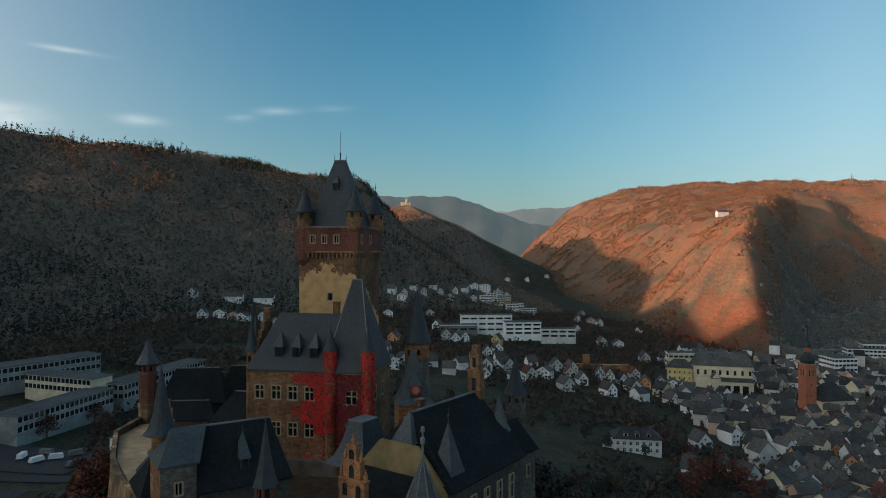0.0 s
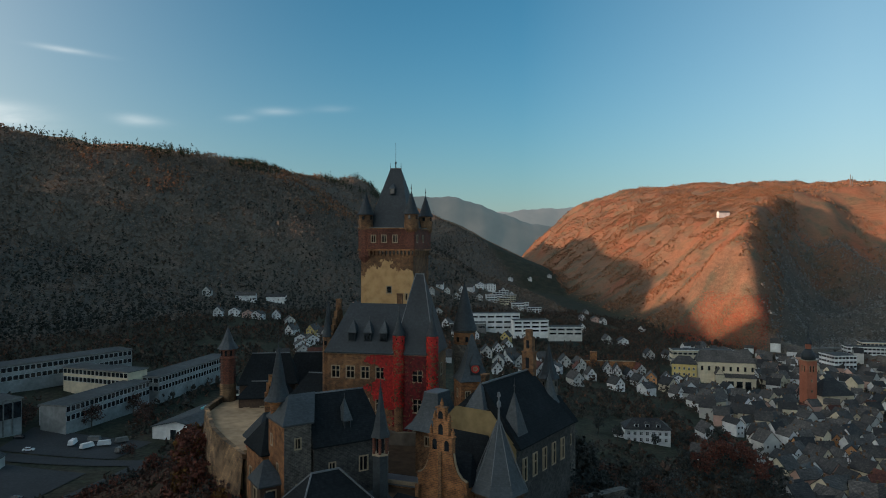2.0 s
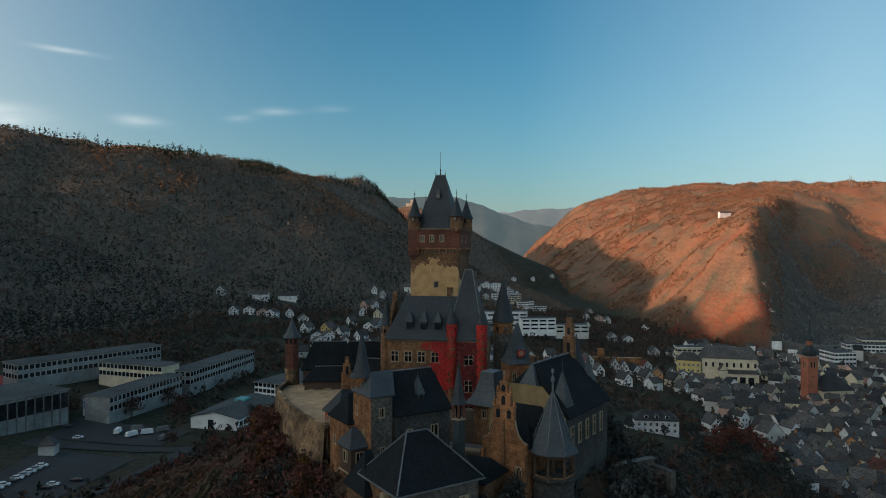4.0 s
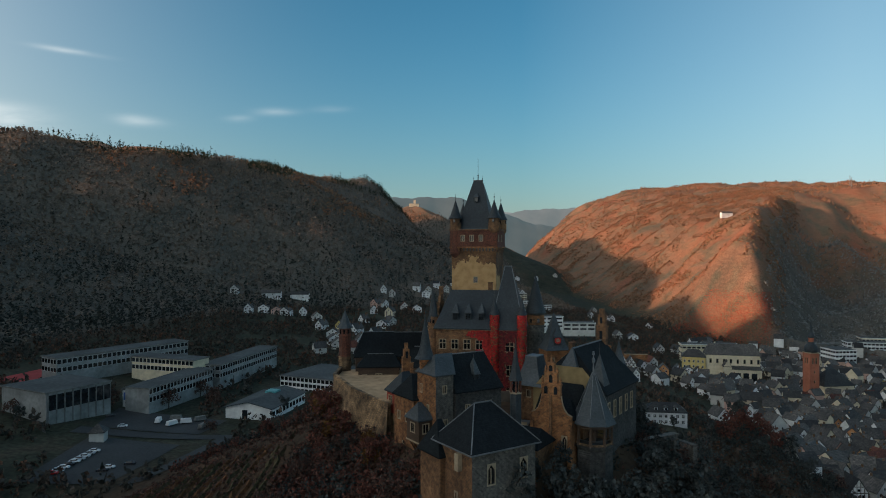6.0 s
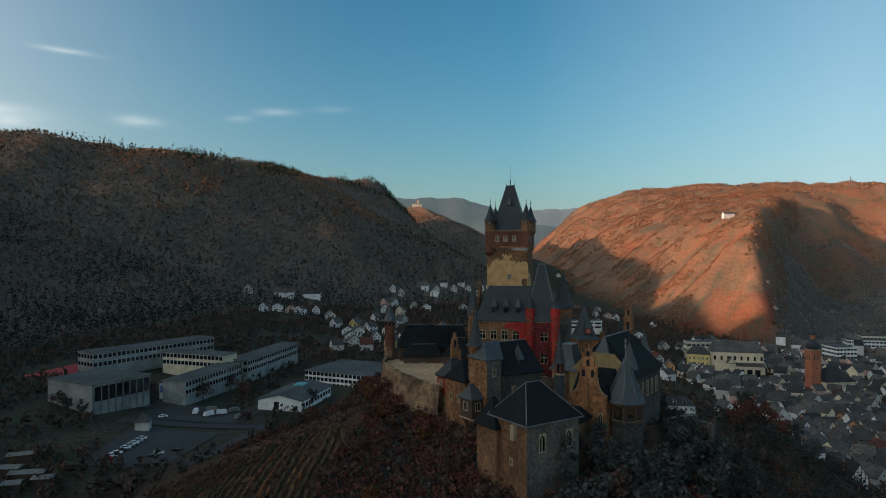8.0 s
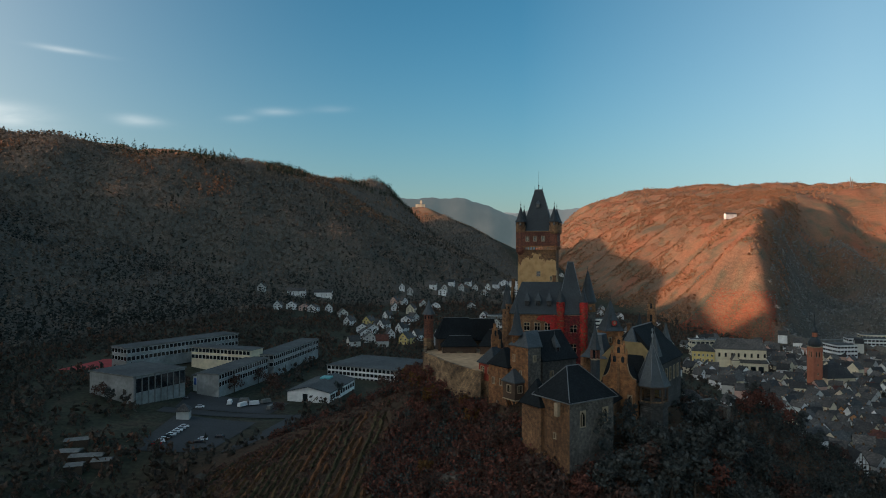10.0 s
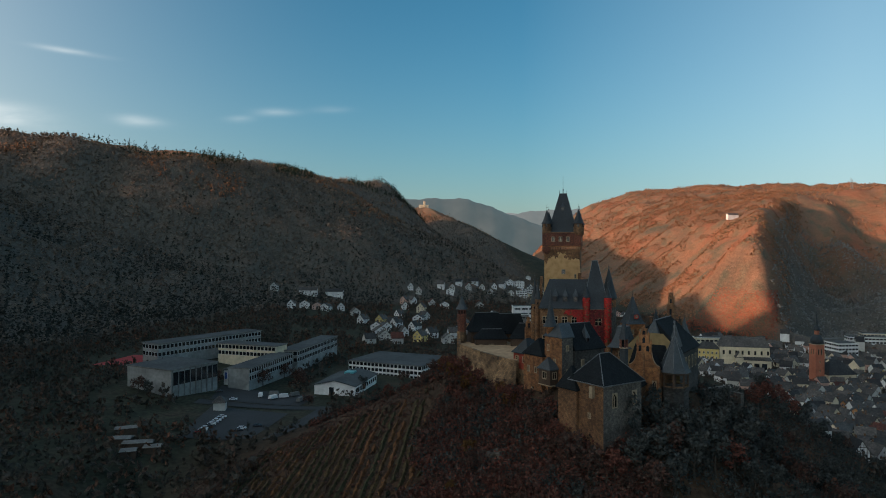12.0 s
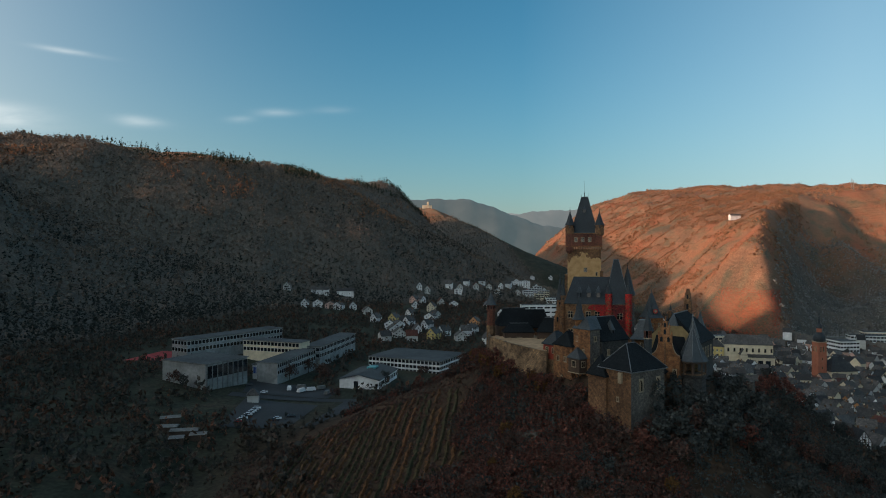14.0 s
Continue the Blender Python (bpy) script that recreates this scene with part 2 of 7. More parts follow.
# ---- mesh helpers ----
class Geo:
    """Collects corners and faces; k is the material's number."""

    def __init__(self):
        self.v, self.f, self.k = [], [], []

    def poly(self, pts, k=0):
        i = len(self.v)
        self.v += [tuple(p) for p in pts]
        self.f.append(tuple(range(i, i + len(pts))))
        self.k.append(k)
        return self

    def box(self, x0, x1, y0, y1, z0, z1, k=0):
        return self.prism([(x0, y0), (x1, y0), (x1, y1), (x0, y1)], z0, z1, k)

    def prism(self, plan, z0, z1, k=0, grow=1.0):
        """A plan, counter-clockwise, drawn up from z0 to z1."""
        i, n = len(self.v), len(plan)
        cx, cy = sum(p[0] for p in plan) / n, sum(p[1] for p in plan) / n
        self.v += [(x, y, z0) for x, y in plan]
        self.v += [(cx + (x - cx) * grow, cy + (y - cy) * grow, z1) for x, y in plan]
        self.f.append(tuple(range(i + n - 1, i - 1, -1)))
        self.f.append(tuple(range(i + n, i + 2 * n)))
        self.f += [(i + j, i + (j + 1) % n, i + n + (j + 1) % n, i + n + j) for j in range(n)]
        self.k += [k] * (n + 2)
        return self

    def lathe(self, prof, n=12, cx=0.0, cy=0.0, turn=0.0, k=0):
        """Rings (radius, z) from the foot to the tip."""
        i = len(self.v)
        for r, z in prof:
            for j in range(n):
                a = 2 * math.pi * (j + turn) / n
                self.v.append((cx + max(r, 0.005) * math.cos(a), cy + max(r, 0.005) * math.sin(a), z))
        for q in range(len(prof) - 1):
            for j in range(n):
                a, b = i + q * n + j, i + q * n + (j + 1) % n
                self.f.append((a, b, b + n, a + n))
                self.k.append(k)
        self.f.append(tuple(i + n - 1 - j for j in range(n)))
        self.f.append(tuple(i + (len(prof) - 1) * n + j for j in range(n)))
        self.k += [k, k]
        return self

    def hip(self, x0, x1, y0, y1, z0, z1, ra, rb, t=0.25, k=0):
        """A roof with its ridge along x from ra to rb and a thick eave."""
        ym = (y0 + y1) / 2
        a, b, c, d = (x0, y0), (x1, y0), (x1, y1), (x0, y1)
        lo = [(x, y, z0 - t) for x, y in (a, b, c, d)]
        hi = [(x, y, z0) for x, y in (a, b, c, d)]
        r0, r1 = (ra, ym, z1), (rb, ym, z1)
        self.poly(lo[::-1], k)
        for j in range(4):
            self.poly([lo[j], lo[(j + 1) % 4], hi[(j + 1) % 4], hi[j]], k)
        self.poly([hi[0], hi[1], r1, r0], k), self.poly([hi[2], hi[3], r0, r1], k)
        self.poly([hi[1], hi[2], r1], k), self.poly([hi[3], hi[0], r0], k)
        return self

    def bar(self, p, q, w, k=0):
        """A square bar from p to q."""
        p, q = Vector(p), Vector(q)
        d = (q - p).normalized()
        s = d.cross(Vector((0, 0, 1)) if abs(d.z) < 0.9 else Vector((1, 0, 0))).normalized() * w / 2
        u = d.cross(s).normalized() * w / 2
        ring = [s + u, u - s, -s - u, s - u]
        i = len(self.v)
        self.v += [tuple(p + o) for o in ring] + [tuple(q + o) for o in ring]
        self.f += [(i + 3, i + 2, i + 1, i), (i + 4, i + 5, i + 6, i + 7)] + [(i + j, i + (j + 1) % 4, i + 4 + (j + 1) % 4, i + 4 + j) for j in range(4)]
        self.k += [k] * 6
        return self

    def wall(self, p0, p1, z0, z1, holes=(), deep=0.35, k=0):
        """A wall's outer face from p0 to p1 (outside on the right hand) with holes (along, foot, width, height) and their reveals."""
        p0, p1 = Vector((*p0, 0)), Vector((*p1, 0))
        length, d = (p1 - p0).length, (p1 - p0).normalized()
        nrm = Vector((d.y, -d.x, 0))
        at = lambda s, z, o=0.0: tuple(p0 + d * s - nrm * o + Vector((0, 0, z)))
        ss = sorted({0.0, length, *[h[0] - h[2] / 2 for h in holes], *[h[0] + h[2] / 2 for h in holes]})
        zs = sorted({z0, z1, *[h[1] for h in holes], *[h[1] + h[3] for h in holes]})
        for a, b in zip(ss, ss[1:]):
            for c, e in zip(zs, zs[1:]):
                if not any(abs((a + b) / 2 - h[0]) < h[2] / 2 and h[1] < (c + e) / 2 < h[1] + h[3] for h in holes):
                    self.poly([at(a, c), at(b, c), at(b, e), at(a, e)], k)
        for s, z, w, h in holes:
            a, b, c, e = s - w / 2, s + w / 2, z, z + h
            for q in ([(a, c), (b, c)], [(b, c), (b, e)], [(b, e), (a, e)], [(a, e), (a, c)]):
                (s0, y0), (s1, y1) = q
                self.poly([at(s0, y0, deep), at(s1, y1, deep), at(s1, y1), at(s0, y0)], k)
        return self

    def ring(self, w, h, b, y0, y1, pane=None, k=0, kp=1):
        """A connected frame round a w x h opening at the origin's foot, from y0 (front) back to y1; pane: depth of a pane joined to it."""
        i = len(self.v)
        for y in (y0, y1):
            self.v += [(-w / 2 - b, y, -b), (w / 2 + b, y, -b), (w / 2 + b, y, h + b), (-w / 2 - b, y, h + b)]
            yy = y if y == y0 or pane is None else pane
            self.v += [(-w / 2, yy, 0), (w / 2, yy, 0), (w / 2, yy, h), (-w / 2, yy, h)]
        for j in range(4):
            n = (j + 1) % 4
            self.f += [(i + j, i + n, i + 4 + n, i + 4 + j), (i + j, i + 8 + j, i + 8 + n, i + n), (i + 4 + j, i + 4 + n, i + 12 + n, i + 12 + j)]
            self.k += [k, k, k]
        if pane is not None:
            self.f.append((i + 12, i + 13, i + 14, i + 15))
            self.k.append(kp)
        return self

    def mesh(self, name, mats):
        me = bpy.data.meshes.new(name)
        me.from_pydata(self.v, [], self.f)
        for m in mats:
            me.materials.append(m)
        me.polygons.foreach_set("material_index", self.k)
        me.update()
        return me


def thing(name, x, y, z, turn, label, category, group=""):
    ob = new(name)
    ob.empty_display_size = 0.5
    ob.matrix_world = pose(x, y, z, 0, 0, turn)
    return tagged(ob, label, category, group)


def part(name, geo, mats, parent, label="", m=None):
    me = geo if isinstance(geo, bpy.types.Mesh) else geo.mesh(name, mats if isinstance(mats, (list, tuple)) else [mats])
    ob = new(name, me)
    ob.parent = parent
    if m is not None:
        ob.matrix_local = m
    return tagged(ob, label)


WINDOWS = {}


def window(parent, p0, p1, s, z, w, h, style="cross", deep=0.35, trim=None):
    """A window in the wall p0 to p1 of its thing: stone surround, bars and a recessed pane."""
    key = (round(w, 2), round(h, 2), style, deep, trim.name if trim else "")
    if key not in WINDOWS:
        bars = []
        if style == "cross":
            bars = [Geo().box(-0.09, 0.09, 0.02, deep - 0.02, 0, h), Geo().box(-w / 2, w / 2, 0.03, deep - 0.03, h * 0.58, h * 0.58 + 0.17)]
        elif style == "bar":
            bars = [Geo().box(-0.07, 0.07, 0.04, deep - 0.02, 0, h)]
        elif style == "gothic":
            bars = [Geo().box(-0.08, 0.08, 0.05, deep - 0.02, 0, h * 0.8)]
            for sx in (-1, 1):
                q = [(sx * w / 2, h * 0.72), (sx * w / 2, h), (0, h)]
                bars.append(Geo().prism(q if sx < 0 else q[::-1], 0, 0.2))
                bars[-1].v = [(x, 0.02 + z, y) for x, y, z in bars[-1].v]
        WINDOWS[key] = (Geo().ring(w - 0.006, h, 0.2, -0.09, 0.05).mesh("window", [trim or TRIM]), Geo().box(-w / 2, w / 2, deep - 0.03, deep + 0.12, 0, h).mesh("pane", [GLASS]), [q.mesh("mullion", [trim or TRIM]) for q in bars])
    a, b = Vector((*p0, 0)), Vector((*p1, 0))
    d = (b - a).normalized()
    at = a + d * s + Vector((0, 0, z))
    fr = part("window", WINDOWS[key][0], None, parent, "", Matrix.Translation(at) @ Matrix.Rotation(math.atan2(d.y, d.x), 4, "Z"))
    part("pane", WINDOWS[key][1], None, fr)
    for q in WINDOWS[key][2]:
        part("mullion", q, None, fr)
    return fr


def block(th, w, d, z0, z1, mats, fronts=None, style="cross", deep=0.35, trim=None, x0=0.0, y0=0.0, name="wall"):
    """Four outer walls of a w x d plan; fronts: side (0 front, 1 right, 2 back, 3 left) -> holes."""
    c = [(x0, y0), (x0 + w, y0), (x0 + w, y0 + d), (x0, y0 + d)]
    fronts = fronts or {}
    for i in range(4):
        g = Geo().wall(c[i], c[(i + 1) % 4], z0, z1, fronts.get(i, ()), deep)
        m = mats[i] if isinstance(mats, (list, tuple)) else mats
        part(name, g, m, th)
        for s, z, ww, hh in fronts.get(i, ()):
            window(th, c[i], c[(i + 1) % 4], s, z, ww, hh, style, deep, trim)
    return c


def finial(th, x, y, z, h, r=0.09):
    g = Geo().lathe([(r, z - 0.4), (r, z + h * 0.3), (r * 2.2, z + h * 0.36), (r * 2.2, z + h * 0.42), (r * 0.7, z + h * 0.5), (r * 0.5, z + h)], 8, x, y)
    return part("finial", g, IRON, th)


def flue(th, x, y, z0, z1, w=0.9, d=0.7, m=None):
    g = Geo().box(x - w / 2, x + w / 2, y - d / 2, y + d / 2, z0, z1)
    g.box(x - w / 2 - 0.1, x + w / 2 + 0.1, y - d / 2 - 0.1, y + d / 2 + 0.1, z1, z1 + 0.18)
    return part("chimney", g, m or STONE, th)


def dormer(th, x, y, z, w, h, deep=2.2, tip=2.0):
    """A small dormer whose front stands at y, looking to -y."""
    g = Geo().box(x - w / 2, x + w / 2, y, y + deep, z, z + h)
    d = part("dormer", g, SLATE, th)
    part("roof", Geo().hip(x - w / 2 - 0.2, x + w / 2 + 0.2, y - 0.2, y + deep, z + h, z + h + tip, x - 0.02, x + 0.02, 0.1), SLATE_PALE, d)
    part("pane", Geo().box(x - w / 2 + 0.2, x + w / 2 - 0.2, y - 0.06, y + 0.05, z + 0.25, z + h - 0.2), GLASS, d)
    part("finial", Geo().lathe([(0.07, z + h + tip - 0.5), (0.05, z + h + tip + 0.7)], 6, x, y - 0.2 + (deep + 0.2) / 2), IRON, d)
    return d


# ---- the ground: valley, castle hill and the wooded slopes ----
def knots(y, pairs):
    return np.interp(y, [p[0] for p in pairs], [p[1] for p in pairs])


def smooth(a, b, v):
    t = np.clip((v - a) / (b - a), 0, 1)
    return t * t * (3 - 2 * t)


WAVES = [(0.006, 1.0), (0.011, 0.6), (0.019, 0.4), (0.034, 0.24), (0.06, 0.13)]
PHASES = np.random.RandomState(4).rand(len(WAVES) * 3, 3) * 6.283


def rough(x, y):
    out = np.zeros_like(x, dtype=float)
    for i, (fr, am) in enumerate(WAVES):
        for j in range(3):
            a, p, q = PHASES[3 * i + j]
            out += am / 3 * np.sin(fr * 6.283 * (x * np.cos(a) + y * np.sin(a)) / 2 + p + 1.5 * np.sin(fr * 2.1 * (y * np.cos(a) - x * np.sin(a)) + q))
    return out


HILL = [(-63, 147), (-63, 129), (-55, 114), (-44, 101), (-40, 92), (-36, 83), (-26, 75), (-11, 83), (-3, 91), (5, 99), (10, 114), (8, 140), (-5, 160), (-45, 162)]


def hill_distance(x, y):
    """Metres outside the castle's plateau; 0 within."""
    best, inside = np.full(x.shape, 1e9), np.zeros(x.shape, bool)
    n = len(HILL)
    for i in range(n):
        (ax, ay), (bx, by) = HILL[i], HILL[(i + 1) % n]
        t = np.clip(((x - ax) * (bx - ax) + (y - ay) * (by - ay)) / ((bx - ax) ** 2 + (by - ay) ** 2), 0, 1)
        best = np.minimum(best, np.hypot(x - ax - t * (bx - ax), y - ay - t * (by - ay)))
        with np.errstate(divide="ignore", invalid="ignore"):
            cross = ((ay > y) != (by > y)) & (x < (bx - ax) * (y - ay) / (by - ay) + ax)
        inside ^= cross
    return np.where(inside, 0, best)


def left_reach(x, y):
    return 0.85 * (knots(y, [(-700, -420), (0, -400), (300, -385), (600, -290), (780, -180), (950, 100), (1100, 230), (1400, 240), (1700, 205), (2000, 130), (2300, 0), (2700, -300), (3200, -900)]) - x)


def right_reach(x, y):
    return 0.9 * (x - knots(y, [(-700, 1400), (300, 1250), (500, 950), (700, 520), (850, 350), (1000, 315), (1250, 310), (1500, 305), (2000, 280), (2600, 260), (3200, 300), (4000, 500)]))


SPUR = [(700, 290), (860, 379), (1060, 486), (1250, 583), (1600, 800), (2200, 1100)]


def ground(x, y):
    x, y = np.asarray(x, float), np.asarray(y, float)
    s = x + 30
    floor = 31 + 10 * smooth(-140, -280, x) + 6 * smooth(400, 800, y) - 0.15 * (np.log1p(np.exp(-np.abs(s) / 40)) * 40 + np.maximum(s, 0)) + 0.01 * (y - 500) * smooth(0, 1000, y)
    floor = floor - 9 * smooth(-122, -150, x) * smooth(-215, -180, x) * smooth(180, 130, y)
    floor = np.maximum(floor, -19)
    bumpy = rough(x, y)
    dl = np.maximum(left_reach(x, y), 0)
    left = (300 - 22 * smooth(-600, -850, x) + 72 * smooth(1300, 1900, y) * smooth(-820, -420, x)) * (1 - np.exp(-(dl / 470) ** 1.87)) + bumpy * 10 * smooth(20, 250, dl)
    left = left - (8 * smooth(-420, -520, x) * smooth(1330, 1180, y) + 18 * np.exp(-((x + 550) / 75) ** 2 - ((y - 1130) / 130) ** 2)) * smooth(250, 420, dl)
    left = left + 12 * np.exp(-((x + 225) / 110) ** 2 - ((y - 1845) / 160) ** 2)
    dr = np.maximum(right_reach(x, y), 0)
    right = (312 + np.clip(y - 1500, -350, 1300) * 0.08) * (1 - np.exp(-(dr / 250) ** 1.2)) + bumpy * 13 * smooth(20, 200, dr)
    right = right + knots(y, [(1300, -6), (1700, -16), (2000, -21), (2400, -17), (2660, -6), (2880, 10), (3000, 26), (3190, 36), (3400, 48)]) * smooth(120, 380, dr)
    gully = np.sin((0.92 * y - 0.3 * x) / 25 + 1.6 * np.sin(y / 170 + 0.6) + 1.2 * np.sin(x / 95))
    right = right + (9 * gully + 4 * np.sin((y - 0.45 * x) / 9.5 + 2 * gully)) * smooth(30, 140, dr) * smooth(520, 300, dr) * smooth(800, 950, y)
    # the vineyard spur, steep on its far side
    cx = knots(y, SPUR)
    sd = (x - cx) * 0.9
    crest = 30 * smooth(1500, 1250, y) + 34 * smooth(1150, 950, y)
    bowl = 200 * (1 - np.exp(-(sd / 85) ** 2)) * np.exp(-(sd / 760) ** 4)
    # two ribs that come down into the side valley behind it
    rib = 62 * np.exp(-((x - 905 - 0.42 * (y - 1500)) / 48) ** 2) + 50 * np.exp(-((x - 1110 - 0.5 * (y - 1500)) / 55) ** 2)
    rib = rib * smooth(1180, 1420, y) * smooth(60, 160, sd)
    spur = np.where(sd < 0, crest * np.exp(-(sd / 110) ** 2), crest * np.exp(-(sd / 45) ** 2) - bowl + rib)
    right = np.maximum(right + spur * smooth(20, 110, dr) * (1 - smooth(1500, 1900, y)), -4)
    # unseen rise added to the western ridge south of the view, to block sun
    left = left + (204 - 114 * smooth(330, 470, y)) * np.exp(-((x + 700) / 150) ** 2) * smooth(720, 560, y)
    # unseen knoll added to shade the foot of the far slope
    left = left + 62 * np.exp(-((x + 760) / 130) ** 2 - ((y - 640) / 75) ** 2)
    h = floor + left + right
    far = 75 * np.exp(-((x + 225) / 130) ** 2 - ((y - 1880) / 300) ** 2)
    far = far + 300 * np.exp(-((x + 1200) / 700) ** 2 - ((y - 3400) / 500) ** 2)
    h = h + far * (1 + 0.06 * bumpy)
    d = hill_distance(x, y)
    steep = 0.45 + 0.25 * smooth(-20, 30, x) + 0.08 * smooth(90, 40, y) * smooth(-70, -20, x)
    hill = 79 - 8 * (1 - np.exp(-d / 8)) - steep * d + bumpy * 2.0 * smooth(2, 25, d)
    # wooded shoulder east of the castle
    t = np.clip(((x - 25) * 63 + (y - 150) * 62) / (63 ** 2 + 62 ** 2), 0, 1)
    shoulder = 47 - 0.72 * np.hypot(x - 25 - 63 * t, y - 150 - 62 * t) + bumpy * 2
    # last spur of the valley, with the ruin at its head
    u = np.clip(((x + 143) * 243 - (y - 2560) * 610) / (243 ** 2 + 610 ** 2), 0, 1)
    last = 300 - 150 * u - 0.42 * np.hypot(x + 143 - 243 * u, y - 2560 + 610 * u) + bumpy * 6
    k = 6.0
    h = np.logaddexp(h / k, last / k) * k
    return np.logaddexp(np.logaddexp(h / k, hill / k), shoulder / k) * k


def height(x, y):
    return float(ground(np.array([x]), np.array([y]))[0])


def grid_mesh(name, xs, ys, mats):
    gx, gy = np.meshgrid(xs, ys)
    gz = ground(gx.ravel(), gy.ravel())
    nx, ny = len(xs), len(ys)
    co = np.stack([gx.ravel(), gy.ravel(), gz], 1)
    i = (np.arange(ny - 1)[:, None] * nx + np.arange(nx - 1)[None]).ravel()
    return array_mesh(name, co, np.stack([i, i + 1, i + nx + 1, i + nx], 1), mats)


def array_mesh(name, co, fa, mats, index=None, flat=False):
    me = bpy.data.meshes.new(name)
    n, k = fa.shape
    me.vertices.add(len(co)), me.loops.add(n * k), me.polygons.add(n)
    me.vertices.foreach_set("co", co.astype(np.float32).ravel())
    me.loops.foreach_set("vertex_index", fa.astype(np.int32).ravel())
    me.polygons.foreach_set("loop_start", np.arange(0, n * k, k, dtype=np.int32))
    if index is not None:
        me.polygons.foreach_set("material_index", index.astype(np.int32))
    me.polygons.foreach_set("use_smooth", np.full(n, not flat))
    for m in mats:
        me.materials.append(m)
    me.update(calc_edges=True)
    return me


def land_material():
    """Grass and soil in the valley, leaf litter on the woods, russet scrub on the sunny slope, mixed by the zone attribute."""
    m = bpy.data.materials.new("land")
    m.use_nodes = True
    n, l = m.node_tree.nodes, m.node_tree.links
    b = n["Principled BSDF"]
    b.inputs["Roughness"].default_value, b.inputs["Specular IOR Level"].default_value = 0.95, 0.1
    tc, zone = n.new("ShaderNodeTexCoord"), n.new("ShaderNodeAttribute")
    zone.attribute_name = "zone"

    def cloth(scale, stops, detail=6):
        t = n.new("ShaderNodeTexNoise")
        t.inputs["Scale"].default_value, t.inputs["Detail"].default_value = scale, detail
        l.new(tc.outputs["Object"], t.inputs["Vector"])
        r = ramp(n, stops)
        l.new(t.outputs[0], r.inputs[0])
        return r.outputs[0], t.outputs[0]

    def mixed(f, a, c, blend="MIX"):
        q = n.new("ShaderNodeMix")
        q.data_type, q.blend_type = "RGBA", blend
        if isinstance(f, float):
            q.inputs[0].default_value = f
        else:
            l.new(f, q.inputs[0])
        l.new(a, q.inputs[6]), l.new(c, q.inputs[7])
        return q.outputs[2]

    meadow, fine = cloth(0.06, [(0.3, (0.03, 0.035, 0.024)), (0.5, (0.045, 0.048, 0.032)), (0.7, (0.066, 0.054, 0.038))])
    litter, _ = cloth(0.05, [(0.3, (0.05, 0.036, 0.025)), (0.55, (0.07, 0.045, 0.028)), (0.75, (0.1, 0.054, 0.03))])
    twigs, _ = cloth(0.03, [(0.3, (0.09, 0.088, 0.076)), (0.55, (0.125, 0.11, 0.09)), (0.75, (0.165, 0.122, 0.094))])
    scrub, _ = cloth(0.025, [(0.24, (0.115, 0.115, 0.085)), (0.4, (0.19, 0.135, 0.088)), (0.52, (0.27, 0.145, 0.092)), (0.62, (0.24, 0.135, 0.085)), (0.78, (0.26, 0.175, 0.11))], 9)
    # terraces and strips of old vineyard on the slope
    pos, wv, ws = n.new("ShaderNodeSeparateXYZ"), n.new("ShaderNodeMath"), n.new("ShaderNodeMath")
    l.new(tc.outputs["Object"], pos.inputs[0])
    wob = n.new("ShaderNodeTexNoise")
    wob.inputs["Scale"].default_value, wob.inputs["Detail"].default_value = 0.012, 4
    l.new(tc.outputs["Object"], wob.inputs["Vector"])
    wv.operation, wv.inputs[1].default_value = "MULTIPLY_ADD", 45.0
    l.new(wob.outputs[0], wv.inputs[0]), l.new(pos.outputs[2], wv.inputs[2])
    sc = n.new("ShaderNodeMath")
    sc.operation, sc.inputs[1].default_value = "MULTIPLY", 0.8
    l.new(wv.outputs[0], sc.inputs[0])
    ws.operation = "SINE"
    l.new(sc.outputs[0], ws.inputs[0])
    band = ramp(n, [(0.0, (0.82, 0.82, 0.82)), (0.5, (0.97, 0.97, 0.97)), (1.0, (1.08, 1.05, 1.02))])
    half = n.new("ShaderNodeMath")
    half.operation, half.inputs[1].default_value, half.inputs[2].default_value = "MULTIPLY_ADD", 0.5, 0.5
    l.new(ws.outputs[0], half.inputs[0]), l.new(half.outputs[0], band.inputs[0])
    where, _ = cloth(0.006, [(0.45, (0.05, 0.05, 0.05)), (0.6, (0.6, 0.6, 0.6))], 4)
    terraced = mixed(1.0, scrub, band.outputs[0], "MULTIPLY")
    scrub = mixed(where, scrub, terraced)
    patch, _ = cloth(0.009, [(0.32, (0.6, 0.74, 0.78)), (0.46, (0.98, 1.0, 0.98)), (0.54, (1.05, 0.98, 0.9)), (0.68, (1.15, 0.8, 0.72))], 8)
    scrub = mixed(0.9, scrub, patch, "MULTIPLY")
    rocks, _ = cloth(0.035, [(0.66, (0.0, 0.0, 0.0)), (0.74, (0.45, 0.45, 0.45))], 8)
    stone, _ = cloth(0.2, [(0.3, (0.2, 0.15, 0.11)), (0.7, (0.36, 0.28, 0.2))])
    scrub = mixed(rocks, scrub, stone)
    sep = n.new("ShaderNodeSeparateColor")
    l.new(zone.outputs["Color"], sep.inputs[0])
    c = mixed(sep.outputs[0], meadow, litter)
    c = mixed(sep.outputs[2], c, twigs)
    c = mixed(sep.outputs[1], c, scrub)
    grain, gh = cloth(0.5, [(0.3, (0.6, 0.6, 0.6)), (0.7, (1.3, 1.3, 1.3))])
    c = mixed(1.0, c, grain, "MULTIPLY")
    l.new(c, b.inputs["Base Color"])
    bp = n.new("ShaderNodeBump")
